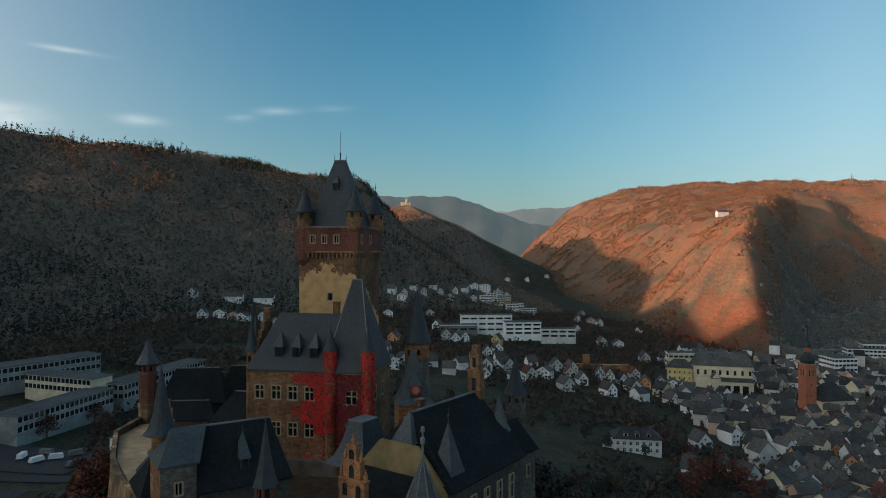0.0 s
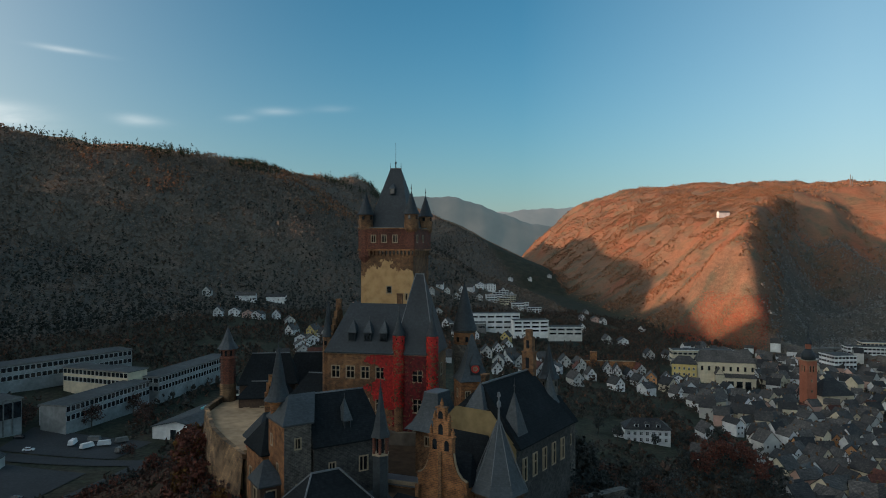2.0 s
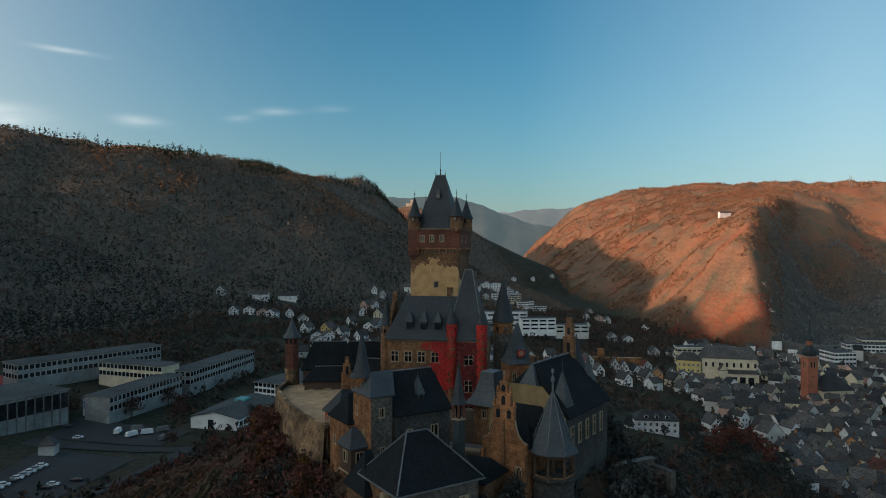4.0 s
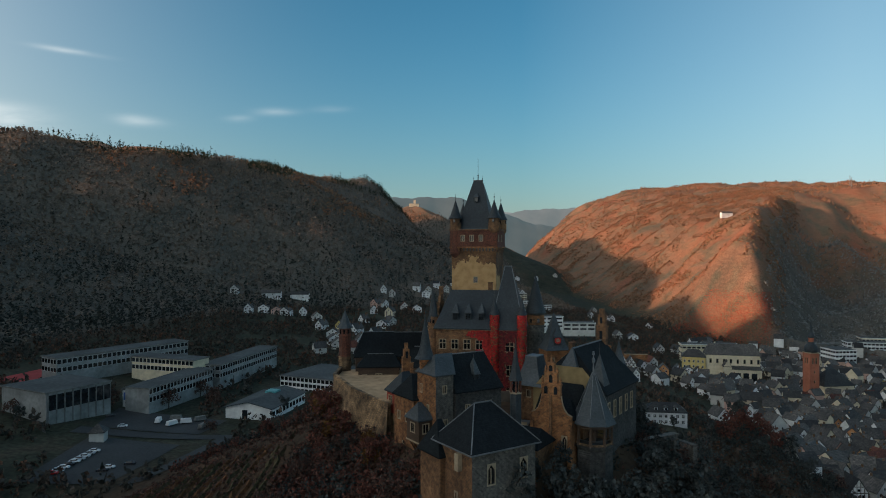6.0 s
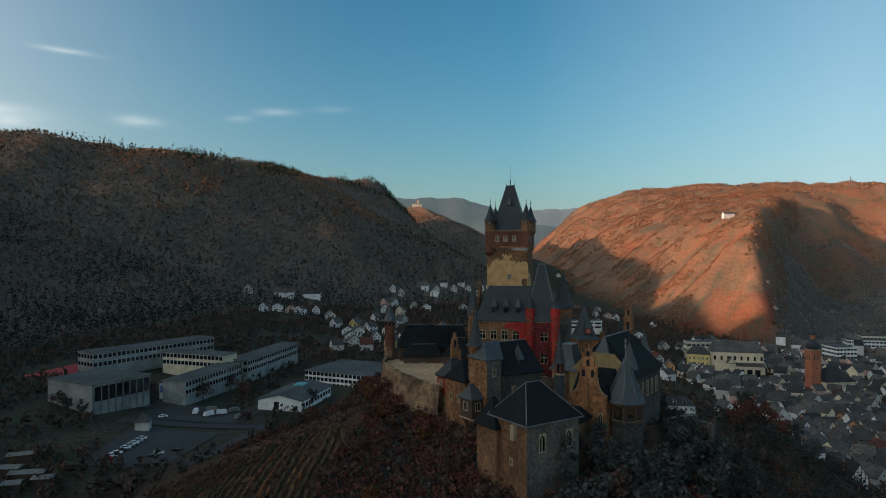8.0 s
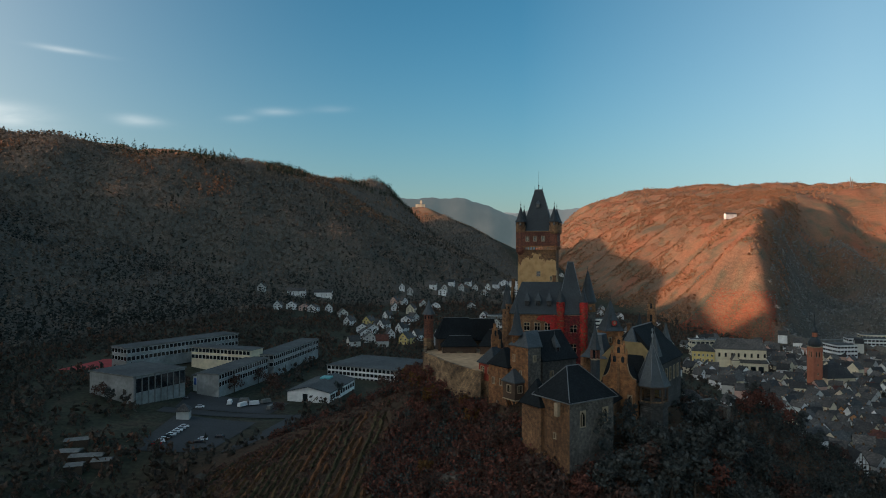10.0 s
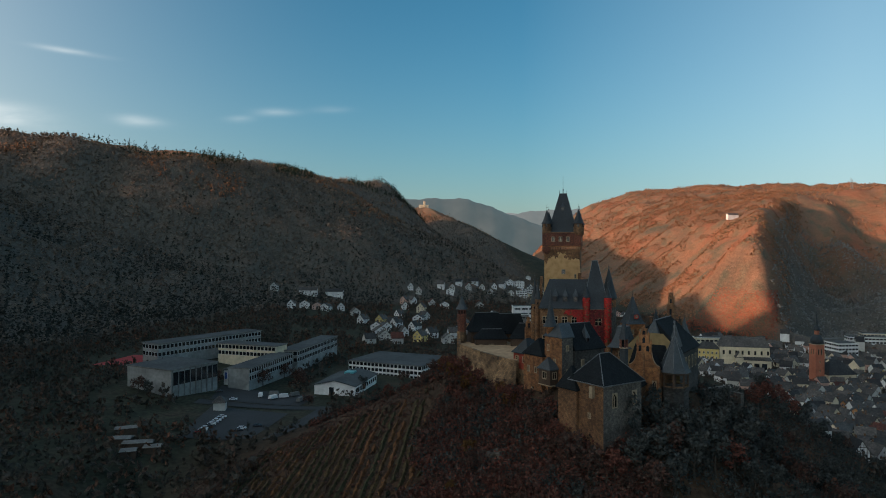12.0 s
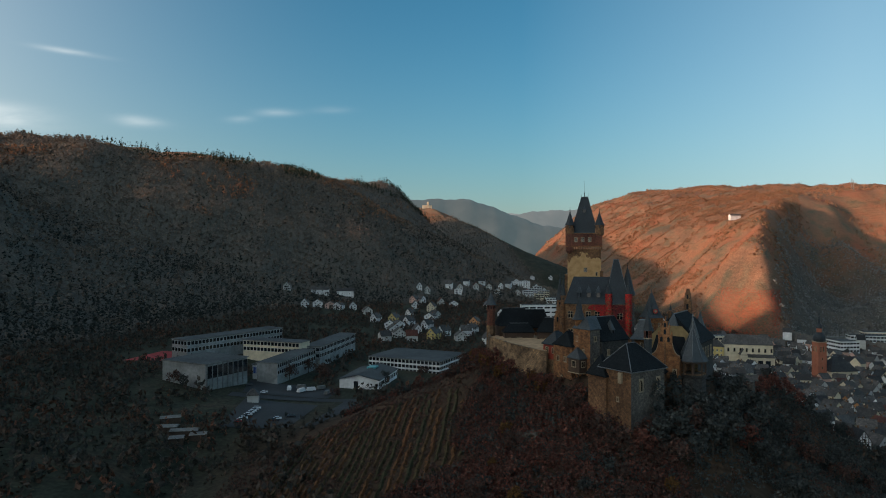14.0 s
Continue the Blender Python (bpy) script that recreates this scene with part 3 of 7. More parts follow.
    bp.inputs["Strength"].default_value, bp.inputs["Distance"].default_value = 0.8, 1.5
    l.new(fine, bp.inputs["Height"]), l.new(bp.outputs[0], b.inputs["Normal"])
    return m


LAND = land_material()
XS = np.concatenate([np.arange(-2600, -420, 24), np.arange(-420, 520, 6), np.arange(520, 2700, 20)])
YS = np.concatenate([np.arange(-700, -40, 30), np.arange(-40, 420, 5), np.arange(420, 1100, 9), np.arange(1100, 4720, 20)])
land_me = grid_mesh("ground", XS, YS, [LAND])
gco = np.empty(len(land_me.vertices) * 3, np.float32)
land_me.vertices.foreach_get("co", gco)
gco = gco.reshape(-1, 3)
zc = np.zeros((len(gco), 4), np.float32)
zc[:, 3] = 1
zl, zr = left_reach(gco[:, 0], gco[:, 1]), right_reach(gco[:, 0], gco[:, 1])
hd = hill_distance(gco[:, 0], gco[:, 1])
zc[:, 0] = np.maximum(smooth(-10, 60, zl), np.maximum(smooth(130, 80, hd), smooth(18, 30, gco[:, 2]) * smooth(-40, 0, gco[:, 0]) * smooth(330, 260, gco[:, 1])))
# orange ground of the added clearing, for the sunlit strip under the ridge
field = smooth(560, 620, zl) * smooth(-820, -760, gco[:, 0]) * smooth(-350, -420, gco[:, 0]) * smooth(950, 1050, gco[:, 1])
zc[:, 1] = np.maximum(field,  np.maximum(smooth(0, 60, zr), smooth(2200, 2500, gco[:, 1])))
# side valley: grey twig tone instead of scrub, its haze put into the ground
side = smooth(15, 70, (gco[:, 0] - knots(gco[:, 1], SPUR)) * 0.9) * smooth(1500, 1150, gco[:, 1])
zc[:, 0] = np.maximum(zc[:, 0], side)
zc[:, 1] *= 1 - side
zc[:, 2] = np.maximum(smooth(0, 60, zl) * (gco[:, 1] < 2350), side)
att = land_me.attributes.new("zone", "FLOAT_COLOR", "POINT")
att.data.foreach_set("color", zc.ravel())
# hazy hills that close the valley, one behind the other, haze put in as emission
def far_ridge(y, profile, base, haze_glow, label, seed):
    xs = np.linspace(profile[0][0], profile[-1][0], 160)
    top = knots(xs, profile) + 5 * np.sin(xs * 0.013 + seed) + 2.5 * np.sin(xs * 0.041 + seed) + 1.5 * np.sin(xs * 0.11)
    ts = np.linspace(0, 1, 24)
    gx, gt = np.meshgrid(xs, ts)
    fold = 26 * np.sin(gx * 0.016 + 3 * gt + seed) + 14 * np.sin(gx * 0.035 - 5 * gt)
    gy = y - 260 + 260 * gt + fold * (1 - gt)
    gz = -60 + (top[None] + 60) * np.sin(gt * 1.5708) ** 0.8
    n = len(xs)
    i = (np.arange(len(ts) - 1)[:, None] * n + np.arange(n - 1)[None]).ravel()
    me = array_mesh("backdrop", np.stack([gx.ravel(), gy.ravel(), gz.ravel()], 1), np.stack([i, i + 1, i + n + 1, i + n], 1), [])
    m = bpy.data.materials.new("hazy_far_hill")
    m.use_nodes = True
    nn, ll = m.node_tree.nodes, m.node_tree.links
    hb = nn["Principled BSDF"]
    t, tc = nn.new("ShaderNodeTexNoise"), nn.new("ShaderNodeTexCoord")
    t.inputs["Scale"].default_value, t.inputs["Detail"].default_value = 0.012, 6
    ll.new(tc.outputs["Object"], t.inputs["Vector"])
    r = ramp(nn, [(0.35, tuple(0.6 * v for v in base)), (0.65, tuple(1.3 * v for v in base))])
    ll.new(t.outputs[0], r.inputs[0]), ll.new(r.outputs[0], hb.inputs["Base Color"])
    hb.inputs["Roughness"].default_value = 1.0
    hb.inputs["Emission Color"].default_value, hb.inputs["Emission Strength"].default_value = (*haze_glow, 1), 1.0
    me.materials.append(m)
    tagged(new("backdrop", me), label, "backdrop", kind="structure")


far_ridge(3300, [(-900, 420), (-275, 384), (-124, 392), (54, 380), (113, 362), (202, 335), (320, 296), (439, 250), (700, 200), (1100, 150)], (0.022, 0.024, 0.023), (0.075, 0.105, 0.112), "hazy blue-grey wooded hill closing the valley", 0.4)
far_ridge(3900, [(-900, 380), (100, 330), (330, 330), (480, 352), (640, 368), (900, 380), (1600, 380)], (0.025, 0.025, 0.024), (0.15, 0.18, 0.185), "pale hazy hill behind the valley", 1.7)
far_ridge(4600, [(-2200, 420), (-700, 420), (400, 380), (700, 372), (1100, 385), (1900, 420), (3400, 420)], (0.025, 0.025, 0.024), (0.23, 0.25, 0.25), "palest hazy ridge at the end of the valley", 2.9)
tagged(new("ground", land_me), "valley floor and autumn hillsides under dry grass and leaves", "ground", kind="structure")


# ---- the castle ----
def keep_material():
    """Brown rubble above; below it the remains of yellow plaster with a ragged edge."""
    m = STONE.copy()
    m.name = "keep_stone_and_plaster"
    n, l = m.node_tree.nodes, m.node_tree.links
    b = n["Principled BSDF"]
    stone = b.inputs["Base Color"].links[0].from_socket
    tc = n.new("ShaderNodeTexCoord")
    sep = n.new("ShaderNodeSeparateXYZ")
    l.new(tc.outputs["Object"], sep.inputs[0])
    t = n.new("ShaderNodeTexNoise")
    t.inputs["Scale"].default_value, t.inputs["Detail"].default_value, t.inputs["Roughness"].default_value = 0.28, 7, 0.62
    l.new(tc.outputs["Object"], t.inputs["Vector"])
    ma = n.new("ShaderNodeMath")
    ma.operation, ma.inputs[1].default_value = "MULTIPLY_ADD", 13.0
    l.new(t.outputs[0], ma.inputs[0]), l.new(sep.outputs[2], ma.inputs[2])
    off, arch, ragged = n.new("ShaderNodeMath"), n.new("ShaderNodeMath"), n.new("ShaderNodeMath")
    off.operation, off.inputs[1].default_value = "SUBTRACT", 6.65
    arch.operation, arch.inputs[1].default_value = "ABSOLUTE", 0.0
    l.new(sep.outputs[0], off.inputs[0]), l.new(off.outputs[0], arch.inputs[0])
    rise, deep, chips = n.new("ShaderNodeMath"), n.new("ShaderNodeMath"), n.new("ShaderNodeTexNoise")
    rise.operation, rise.inputs[1].default_value = "MULTIPLY_ADD", 0.42
    l.new(arch.outputs[0], rise.inputs[0]), l.new(ma.outputs[0], rise.inputs[2])
    deep.operation, deep.inputs[1].default_value = "MULTIPLY_ADD", 0.7
    l.new(sep.outputs[1], deep.inputs[0]), l.new(rise.outputs[0], deep.inputs[2])
    chips.inputs["Scale"].default_value, chips.inputs["Detail"].default_value = 1.5, 6
    l.new(tc.outputs["Object"], chips.inputs["Vector"])
    ragged.operation, ragged.inputs[1].default_value = "MULTIPLY_ADD", 5.0
    l.new(chips.outputs[0], ragged.inputs[0]), l.new(deep.outputs[0], ragged.inputs[2])
    r = ramp(n, [(0.0, (1, 1, 1)), (0.02, (0, 0, 0))])
    sub = n.new("ShaderNodeMath")
    sub.operation, sub.inputs[1].default_value = "SUBTRACT", 47.6
    l.new(ragged.outputs[0], sub.inputs[0]), l.new(sub.outputs[0], r.inputs[0])
    t2 = n.new("ShaderNodeTexNoise")
    t2.inputs["Scale"].default_value, t2.inputs["Detail"].default_value = 0.5, 6
    l.new(tc.outputs["Object"], t2.inputs["Vector"])
    pl = ramp(n, [(0.3, (0.38, 0.215, 0.092)), (0.5, (0.52, 0.315, 0.14)), (0.75, (0.58, 0.37, 0.18))])
    l.new(t2.outputs[0], pl.inputs[0])
    mx = n.new("ShaderNodeMix")
    mx.data_type = "RGBA"
    l.new(r.outputs[0], mx.inputs[0]), l.new(stone, mx.inputs[6]), l.new(pl.outputs[0], mx.inputs[7])
    l.new(mx.outputs[2], b.inputs["Base Color"])
    return m


KEEP = keep_material()


def corner_turret(th, x, y, r, z0, z1, z2, tip, wall_m, roof_m=None, n=16, corbel=1.6, slits=True):
    """A round turret: corbelled foot, drum, flared cone and finial."""
    t = part("turret", Geo().lathe([(r * 0.35, z0 - corbel), (r * 0.75, z0 - corbel * 0.55), (r * 0.8, z0 - corbel * 0.5), (r, z0), (r, z1), (r * 0.97, z1), (r * 0.97, z2), (r * 1.05, z2)], n, x, y), wall_m, th)
    part("spire", Geo().lathe([(r * 1.05, z2 - 0.05), (r * 1.22, z2), (r * 1.2, z2 + 0.12), (r * 0.86, z2 + (tip - z2) * 0.2), (r * 0.42, z2 + (tip - z2) * 0.6), (0.05, tip)], n, x, y), roof_m or SLATE, t)
    part("finial", Geo().lathe([(0.07, tip - 0.3), (0.06, tip + 0.5), (0.18, tip + 0.6), (0.18, tip + 0.8), (0.05, tip + 0.9), (0.03, tip + 1.8)], 8, x, y), IRON, t)
    if slits:
        for a in (200, 270, 340):
            c, s = math.cos(radians(a)), math.sin(radians(a))
            part("pane", Geo().box(-0.28, 0.28, -0.06, 0.1, 0, 0.95), GLASS, t, "", Matrix.Translation((x + c * r, y + s * r, (z1 + z2) / 2 - 0.5)) @ Matrix.Rotation(radians(a + 90), 4, "Z"))
    return t


def castle_keep():
    zb, w, d = 78.0, 13.3, 14.0
    th = thing("castle_keep", -31.3, 142.3, zb, -14, "tall brown stone castle keep with yellow plaster remains and slate roof", "tower")
    block(th, w, d, -2, 40.2, KEEP, {0: [(7.2, 31.0, 1.1, 1.5), (11.6, 29.4, 0.4, 1.4)]}, "plain")
    # corbel course and the overhanging top storey
    g = Geo()
    for i in range(14):
        s = 0.4 + i * (w - 0.8) / 13
        g.box(s - 0.22, s + 0.22, -0.5, 0.0, 40.0, 41.2)
        g.box(w, w + 0.5, s - 0.22, s + 0.22, 40.0, 41.2)
        g.box(-0.5, 0, s - 0.22, s + 0.22, 40.0, 41.2)
    part("corbel_table", g, STONE, th)
    part("cornice", Geo().box(-0.65, w + 0.65, -0.65, d + 0.65, 41.2, 41.6), STONE_WARM, th)
    tops = [(3.9, 43.3, 0.95, 1.6), (6.6, 43.3, 0.95, 1.6), (9.4, 43.3, 0.95, 1.6)]
    block(th, w + 1.0, d + 1.0, 41.6, 46.4, BRICK, {0: tops, 1: [(2.2, 43.3, 0.95, 1.6), (7.5, 43.3, 0.95, 1.6)], 3: [(7.5, 43.3, 0.95, 1.6)]}, "bar", x0=-0.5, y0=-0.5)
    part("cornice", Geo().box(-0.7, w + 0.7, -0.7, d + 0.7, 46.4, 46.75), STONE, th)
    part("roof", Geo().hip(1.2, w - 1.2, 1.2, d - 1.2, 46.8, 62.0, w / 2 - 1.4, w / 2 + 1.4), SLATE, th)
    part("roof_walk", Geo().box(-0.3, w + 0.3, -0.3, d + 0.3, 46.7, 46.9), LEAD, th)
    part("ridge", Geo().box(w / 2 - 1.5, w / 2 + 1.5, d / 2 - 0.14, d / 2 + 0.14, 61.85, 62.12), LEAD, th)
    part("flagpole", Geo().lathe([(0.16, 61.8), (0.14, 63.2), (0.22, 63.3), (0.22, 63.6), (0.05, 63.8), (0.035, 68.6)], 8, w / 2, d / 2), IRON, th)
    for sx in (-1.4, 1.4):
        finial(th, w / 2 + sx, d / 2, 62.0, 1.4, 0.05)
    dm = part("dormer", Geo().box(w / 2 - 0.65, w / 2 + 0.65, 4.0, 6.6, 55.2, 56.7), SLATE, th)
    part("roof", Geo().hip(w / 2 - 0.8, w / 2 + 0.8, 3.8, 6.8, 56.7, 58.2, w / 2 - 0.02, w / 2 + 0.02, 0.1), SLATE_PALE, dm)
    part("pane", Geo().box(w / 2 - 0.45, w / 2 + 0.45, 3.94, 4.05, 55.45, 56.5), GLASS, dm)
    for x, y in ((0.9, 0.9), (w - 0.6, 0.6), (w - 0.6, d - 0.6), (0.6, d - 0.6)):
        corner_turret(th, x, y, 1.75, 46.4, 48.6, 50.0, 55.6, STONE, corbel=1.2)
    corner_turret_foot = Geo().lathe([(0.9, 38.2), (1.5, 39.2), (1.75, 39.6), (1.75, 46.4)], 14, 0.9, 0.9)
    part("turret", corner_turret_foot, BRICK, th)


def creeper(name, th, area, inside, n, seed, size=0.32, m=None, label="scarlet autumn creeper leaves"):
    """Leaves of a climber over a wall's plane; inside(s, z) gives its density. area: p0, p1, z0, z1 in the thing's frame."""
    rnd = np.random.RandomState(seed)
    (ax, ay), (bx, by), z0, z1 = area
    L = math.hypot(bx - ax, by - ay)
    dx, dy = (bx - ax) / L, (by - ay) / L
    v, f = [], []
    while len(f) < n:
        s, z = rnd.rand() * L, z0 + rnd.rand() * (z1 - z0)
        if rnd.rand() > inside(s, z):
            continue
        o = 0.06 + rnd.rand() * 0.16
        q = rnd.rand() * 6.28
        w = size * (0.6 + 0.8 * rnd.rand())
        tilt = (rnd.rand() - 0.5) * 0.5
        i = len(v)
        for c in (0, 1.57, 3.14, 4.71):
            a, b = w * math.cos(q + c), w * math.sin(q + c)
            oo = o + tilt * a
            v.append((ax + dx * (s + a) + dy * oo, ay + dy * (s + a) - dx * oo, z + b))
        f.append((i, i + 1, i + 2, i + 3))
    me = bpy.data.meshes.new(name)
    me.from_pydata(v, [], f)
    me.materials.append(m or IVY)
    ob = new(name, me)
    ob.parent = th
    return tagged(ob, label, kind="stuff")


def palas():
    zb, w, d = 78.0, 23.2, 13.0
    th = thing("palace_wing", -36.0, 122.0, zb, -12, "brown stone palace wing with slate roof and red creeper", "castle building")
    up, lo = 14.3, 7.6
    rows = [(1.9 + 3.3 * i, z, 1.65, 2.35) for i in range(4) for z in (up, lo)]
    front = rows + [(19.9, up - 0.4, 2.0, 2.3), (19.9, lo, 1.8, 2.6), (19.9, 2.6, 1.8, 1.8)]
    block(th, w, d, -4, 19.6, STONE, {0: front, 1: [(3.5, up, 1.6, 2.3), (8.0, up, 1.6, 2.3)], 3: [(4.0, up, 1.4, 2.3), (9.0, lo, 1.4, 2.3)]})
    part("cornice", Geo().box(-0.25, w + 0.25, -0.25, d + 0.25, 19.35, 19.7), TRIM, th)
    part("roof", Geo().hip(-0.5, w - 4, -0.6, d + 0.6, 19.75, 29.6, 3.0, w - 4.2), SLATE, th)
    # the tall pavilion roof over the stair end
    part("roof", Geo().hip(14.6, w + 0.5, -0.5, d - 0.4, 19.8, 36.2, 18.0, 19.8), SLATE, th, "tall steep slate pavilion roof")
    part("ridge", Geo().box(17.9, 19.9, d / 2 - 0.6, d / 2 - 0.3, 36.1, 36.35), LEAD, th)
    for a, b in (((14.7, -0.4, 19.9), (18.0, 6.0, 36.2)), ((w + 0.4, -0.4, 19.9), (19.8, 6.0, 36.2))):
        part("ridge", Geo().bar(a, b, 0.16), LEAD, th)
    for x in (5.2, 8.7, 12.2):
        dormer(th, x, 0.9, 21.8, 1.6, 2.0, 3.0, 2.6)
    corner_turret(th, 15.9, 0.0, 1.15, 16.0, 21.6, 23.6, 28.2, STONE, corbel=1.0)
    part("turret", Geo().lathe([(1.0, -3), (1.0, 15.2)], 14, 15.9, 0.0), STONE, th)
    corner_turret(th, w - 0.1, 0.0, 1.15, 16.0, 21.6, 23.6, 28.2, STONE, corbel=1.0)
    part("turret", Geo().lathe([(1.0, -3), (1.0, 15.2)], 14, w - 0.1, 0.0), STONE, th)
    # crow-stepped end with flues
    g = Geo()
    for i in range(7):
        g.box(-0.35, 0.35, i * 0.95, d - i * 0.95, 19.0 + i * 1.45, 20.6 + i * 1.45)
    part("stepped_gable", g, STONE, th)
    flue(th, 0.2, 6.4, 28, 30.3, 1.1, 0.9)
    flue(th, 13.6, 9.0, 26, 31.5, 1.2, 0.9)
    # slim towers with spires on the end wall
    corner_turret(th, -0.9, 2.2, 1.0, 9, 20, 22.6, 29.2, STONE, corbel=2.0)
    corner_turret(th, -2.2, 6.4, 1.4, 6, 18, 20.6, 30.0, STONE, corbel=2.0)
    base = Geo().prism([(-0.6, -1.2), (16, -1.6), (w + 0.6, -0.8), (w + 0.6, 0.0), (-0.6, 0.0)], -4, 3.6, 0, 0.97)
    part("plinth", base, ROCK, th)

    def leafy(s, z):
        edge = 11.4 + 1.6 * math.sin(z * 0.9) + 0.9 * math.sin(z * 2.3 + 1)
        if s < edge - 1.5 or z < 1.5:
            return 0.0
        for ws, wz, ww, wh in front:
            if abs(s - ws) < ww / 2 + 0.12 and wz - 0.1 < z < wz + wh + 0.1:
                return 0.0
        v = min(1.0, (s - edge + 1.5) / 2.0)
        if s > 15.2:
            return 0.0
        if z < 8:
            v *= 0.05
        v *= 0.4 + 0.6 * math.exp(-((s - 13.0) / 2.2) ** 2 - ((z - 14.5) / 4.5) ** 2)
        return float(v * max(0.0, 0.6 + 0.6 * math.sin(s * 1.7 + z * 0.8) * math.sin(z * 1.3 - s * 0.6)))

    def dry(s, z):
        for ws, wz, ww, wh in front:
            if abs(s - ws) < ww / 2 + 0.12 and wz - 0.1 < z < wz + wh + 0.1:
                return 0.0
        return float(smooth(14.0, 16.0, np.array(s)) * (0.35 + 0.65 * max(0, math.sin(s * 1.3 + z * 0.5) * math.sin(z * 0.9))))

    creeper("creeper", th, ((0, 0), (w, 0), 1, 19.3), leafy, 1700, 3, 0.25)
    creeper("dry_creeper", th, ((0, 0), (w, 0), 1, 19.3), dry, 3000, 4, 0.24, IVY_DRY, "dry maroon creeper on the stone")

    def round_leaf(x0):
        rnd = np.random.RandomState(int(x0 * 10))
        v, f = [], []
        for _ in range(560):
            a, z, w0 = math.pi * (1.0 + rnd.rand()), 23.4 - 15 * rnd.rand() ** 1.5, 0.16 + 0.18 * rnd.rand()
            if z > 16 and rnd.rand() < 0.15:
                continue
            r, q, i = 1.22 + 0.12 * rnd.rand(), rnd.rand() * 6.28, len(v)
            for c in (0, 1.57, 3.14, 4.71):
                u, h = w0 * math.cos(q + c), w0 * math.sin(q + c)
                aa = a + u / r
                v.append((x0 + r * math.cos(aa), r * math.sin(aa), z + h))
            f.append((i, i + 1, i + 2, i + 3))
        me = bpy.data.meshes.new("creeper")
        me.from_pydata(v, [], f)
        me.materials.append(IVY)
        ob = new("creeper", me)
        ob.parent = th
        tagged(ob, "scarlet autumn creeper leaves", kind="stuff")

    round_leaf(15.9)
    round_leaf(w - 0.1)


def round_tower():
    zb = 76.0
    th = thing("round_tower", -5.8, 145.5, zb, 0, "round stone tower with dark conical slate roof", "tower")
    part("wall", Geo().lathe([(2.75, -2), (2.7, 20.0)], 24), STONE_GREY, th)
    part("wall", Geo().lathe([(2.72, 20.0), (2.68, 23.4)], 24), STONE_WARM, th, "brown stone top stage")
    part("cornice", Geo().lathe([(2.75, 22.9), (2.95, 23.1), (2.95, 23.5)], 24), STONE_GREY, th)
    part("roof", Geo().lathe([(2.9, 23.4), (3.2, 23.5), (2.5, 25.6), (1.5, 29.6), (0.5, 33.6), (0.05, 35.0)], 24), SLATE, th)
    for a in (230, 280):
        c, s = math.cos(radians(a)), math.sin(radians(a))
        part("pane", Geo().box(-0.35, 0.35, -0.05, 0.1, 0, 1.2), GLASS, th, "", Matrix.Translation((c * 2.68, s * 2.68, 20.7)) @ Matrix.Rotation(radians(a + 90), 4, "Z"))
    finial(th, 0, 0, 35.0, 1.6)


def clock_tower():
    zb, w = 76.0, 6.0
    th = thing("clock_tower", -7.6, 112.4, zb, 12, "square stone clock tower with flared slate spire and red clock", "tower")
    block(th, w, w, -2, 17.0, STONE_WARM, {0: [(1.4, 13.6, 0.8, 1.4), (4.4, 13.6, 0.8, 1.4)], 3: [(3.0, 13.6, 0.8, 1.4)]}, "bar")
    c = w / 2
    q = 2 ** 0.5
    part("roof", Geo().lathe([(c * q * 0.98, 16.9), (c * q * 1.1, 17.0), (c * q * 0.86, 18.0), (c * q * 0.62, 20.0), (0.35, 25.9), (0.05, 26.2)], 4, c, c, 0.5), SLATE_PALE, th)
    lc = part("clock_dormer", Geo().box(c - 0.95, c + 0.95, 0.35, 2.2, 18.3, 20.3), SLATE, th)
    part("roof", Geo().hip(c - 1.1, c + 1.1, 0.2, 2.6, 20.3, 22.6, c - 0.02, c + 0.02, 0.1), SLATE_PALE, lc)
    face = Geo().lathe([(0.85, 0), (0.85, 0.1)], 24)
    part("clock_face", face, CLOCK, lc, "round red clock face", pose(c, 0.33, 19.5, 90))
    part("clock_ring", Geo().lathe([(0.5, 0.1), (0.5, 0.13), (0.36, 0.13), (0.36, 0.1)], 24), TRIM, lc, "", pose(c, 0.33, 19.5, 90))
    finial(th, c, c, 26.1, 1.8, 0.06)


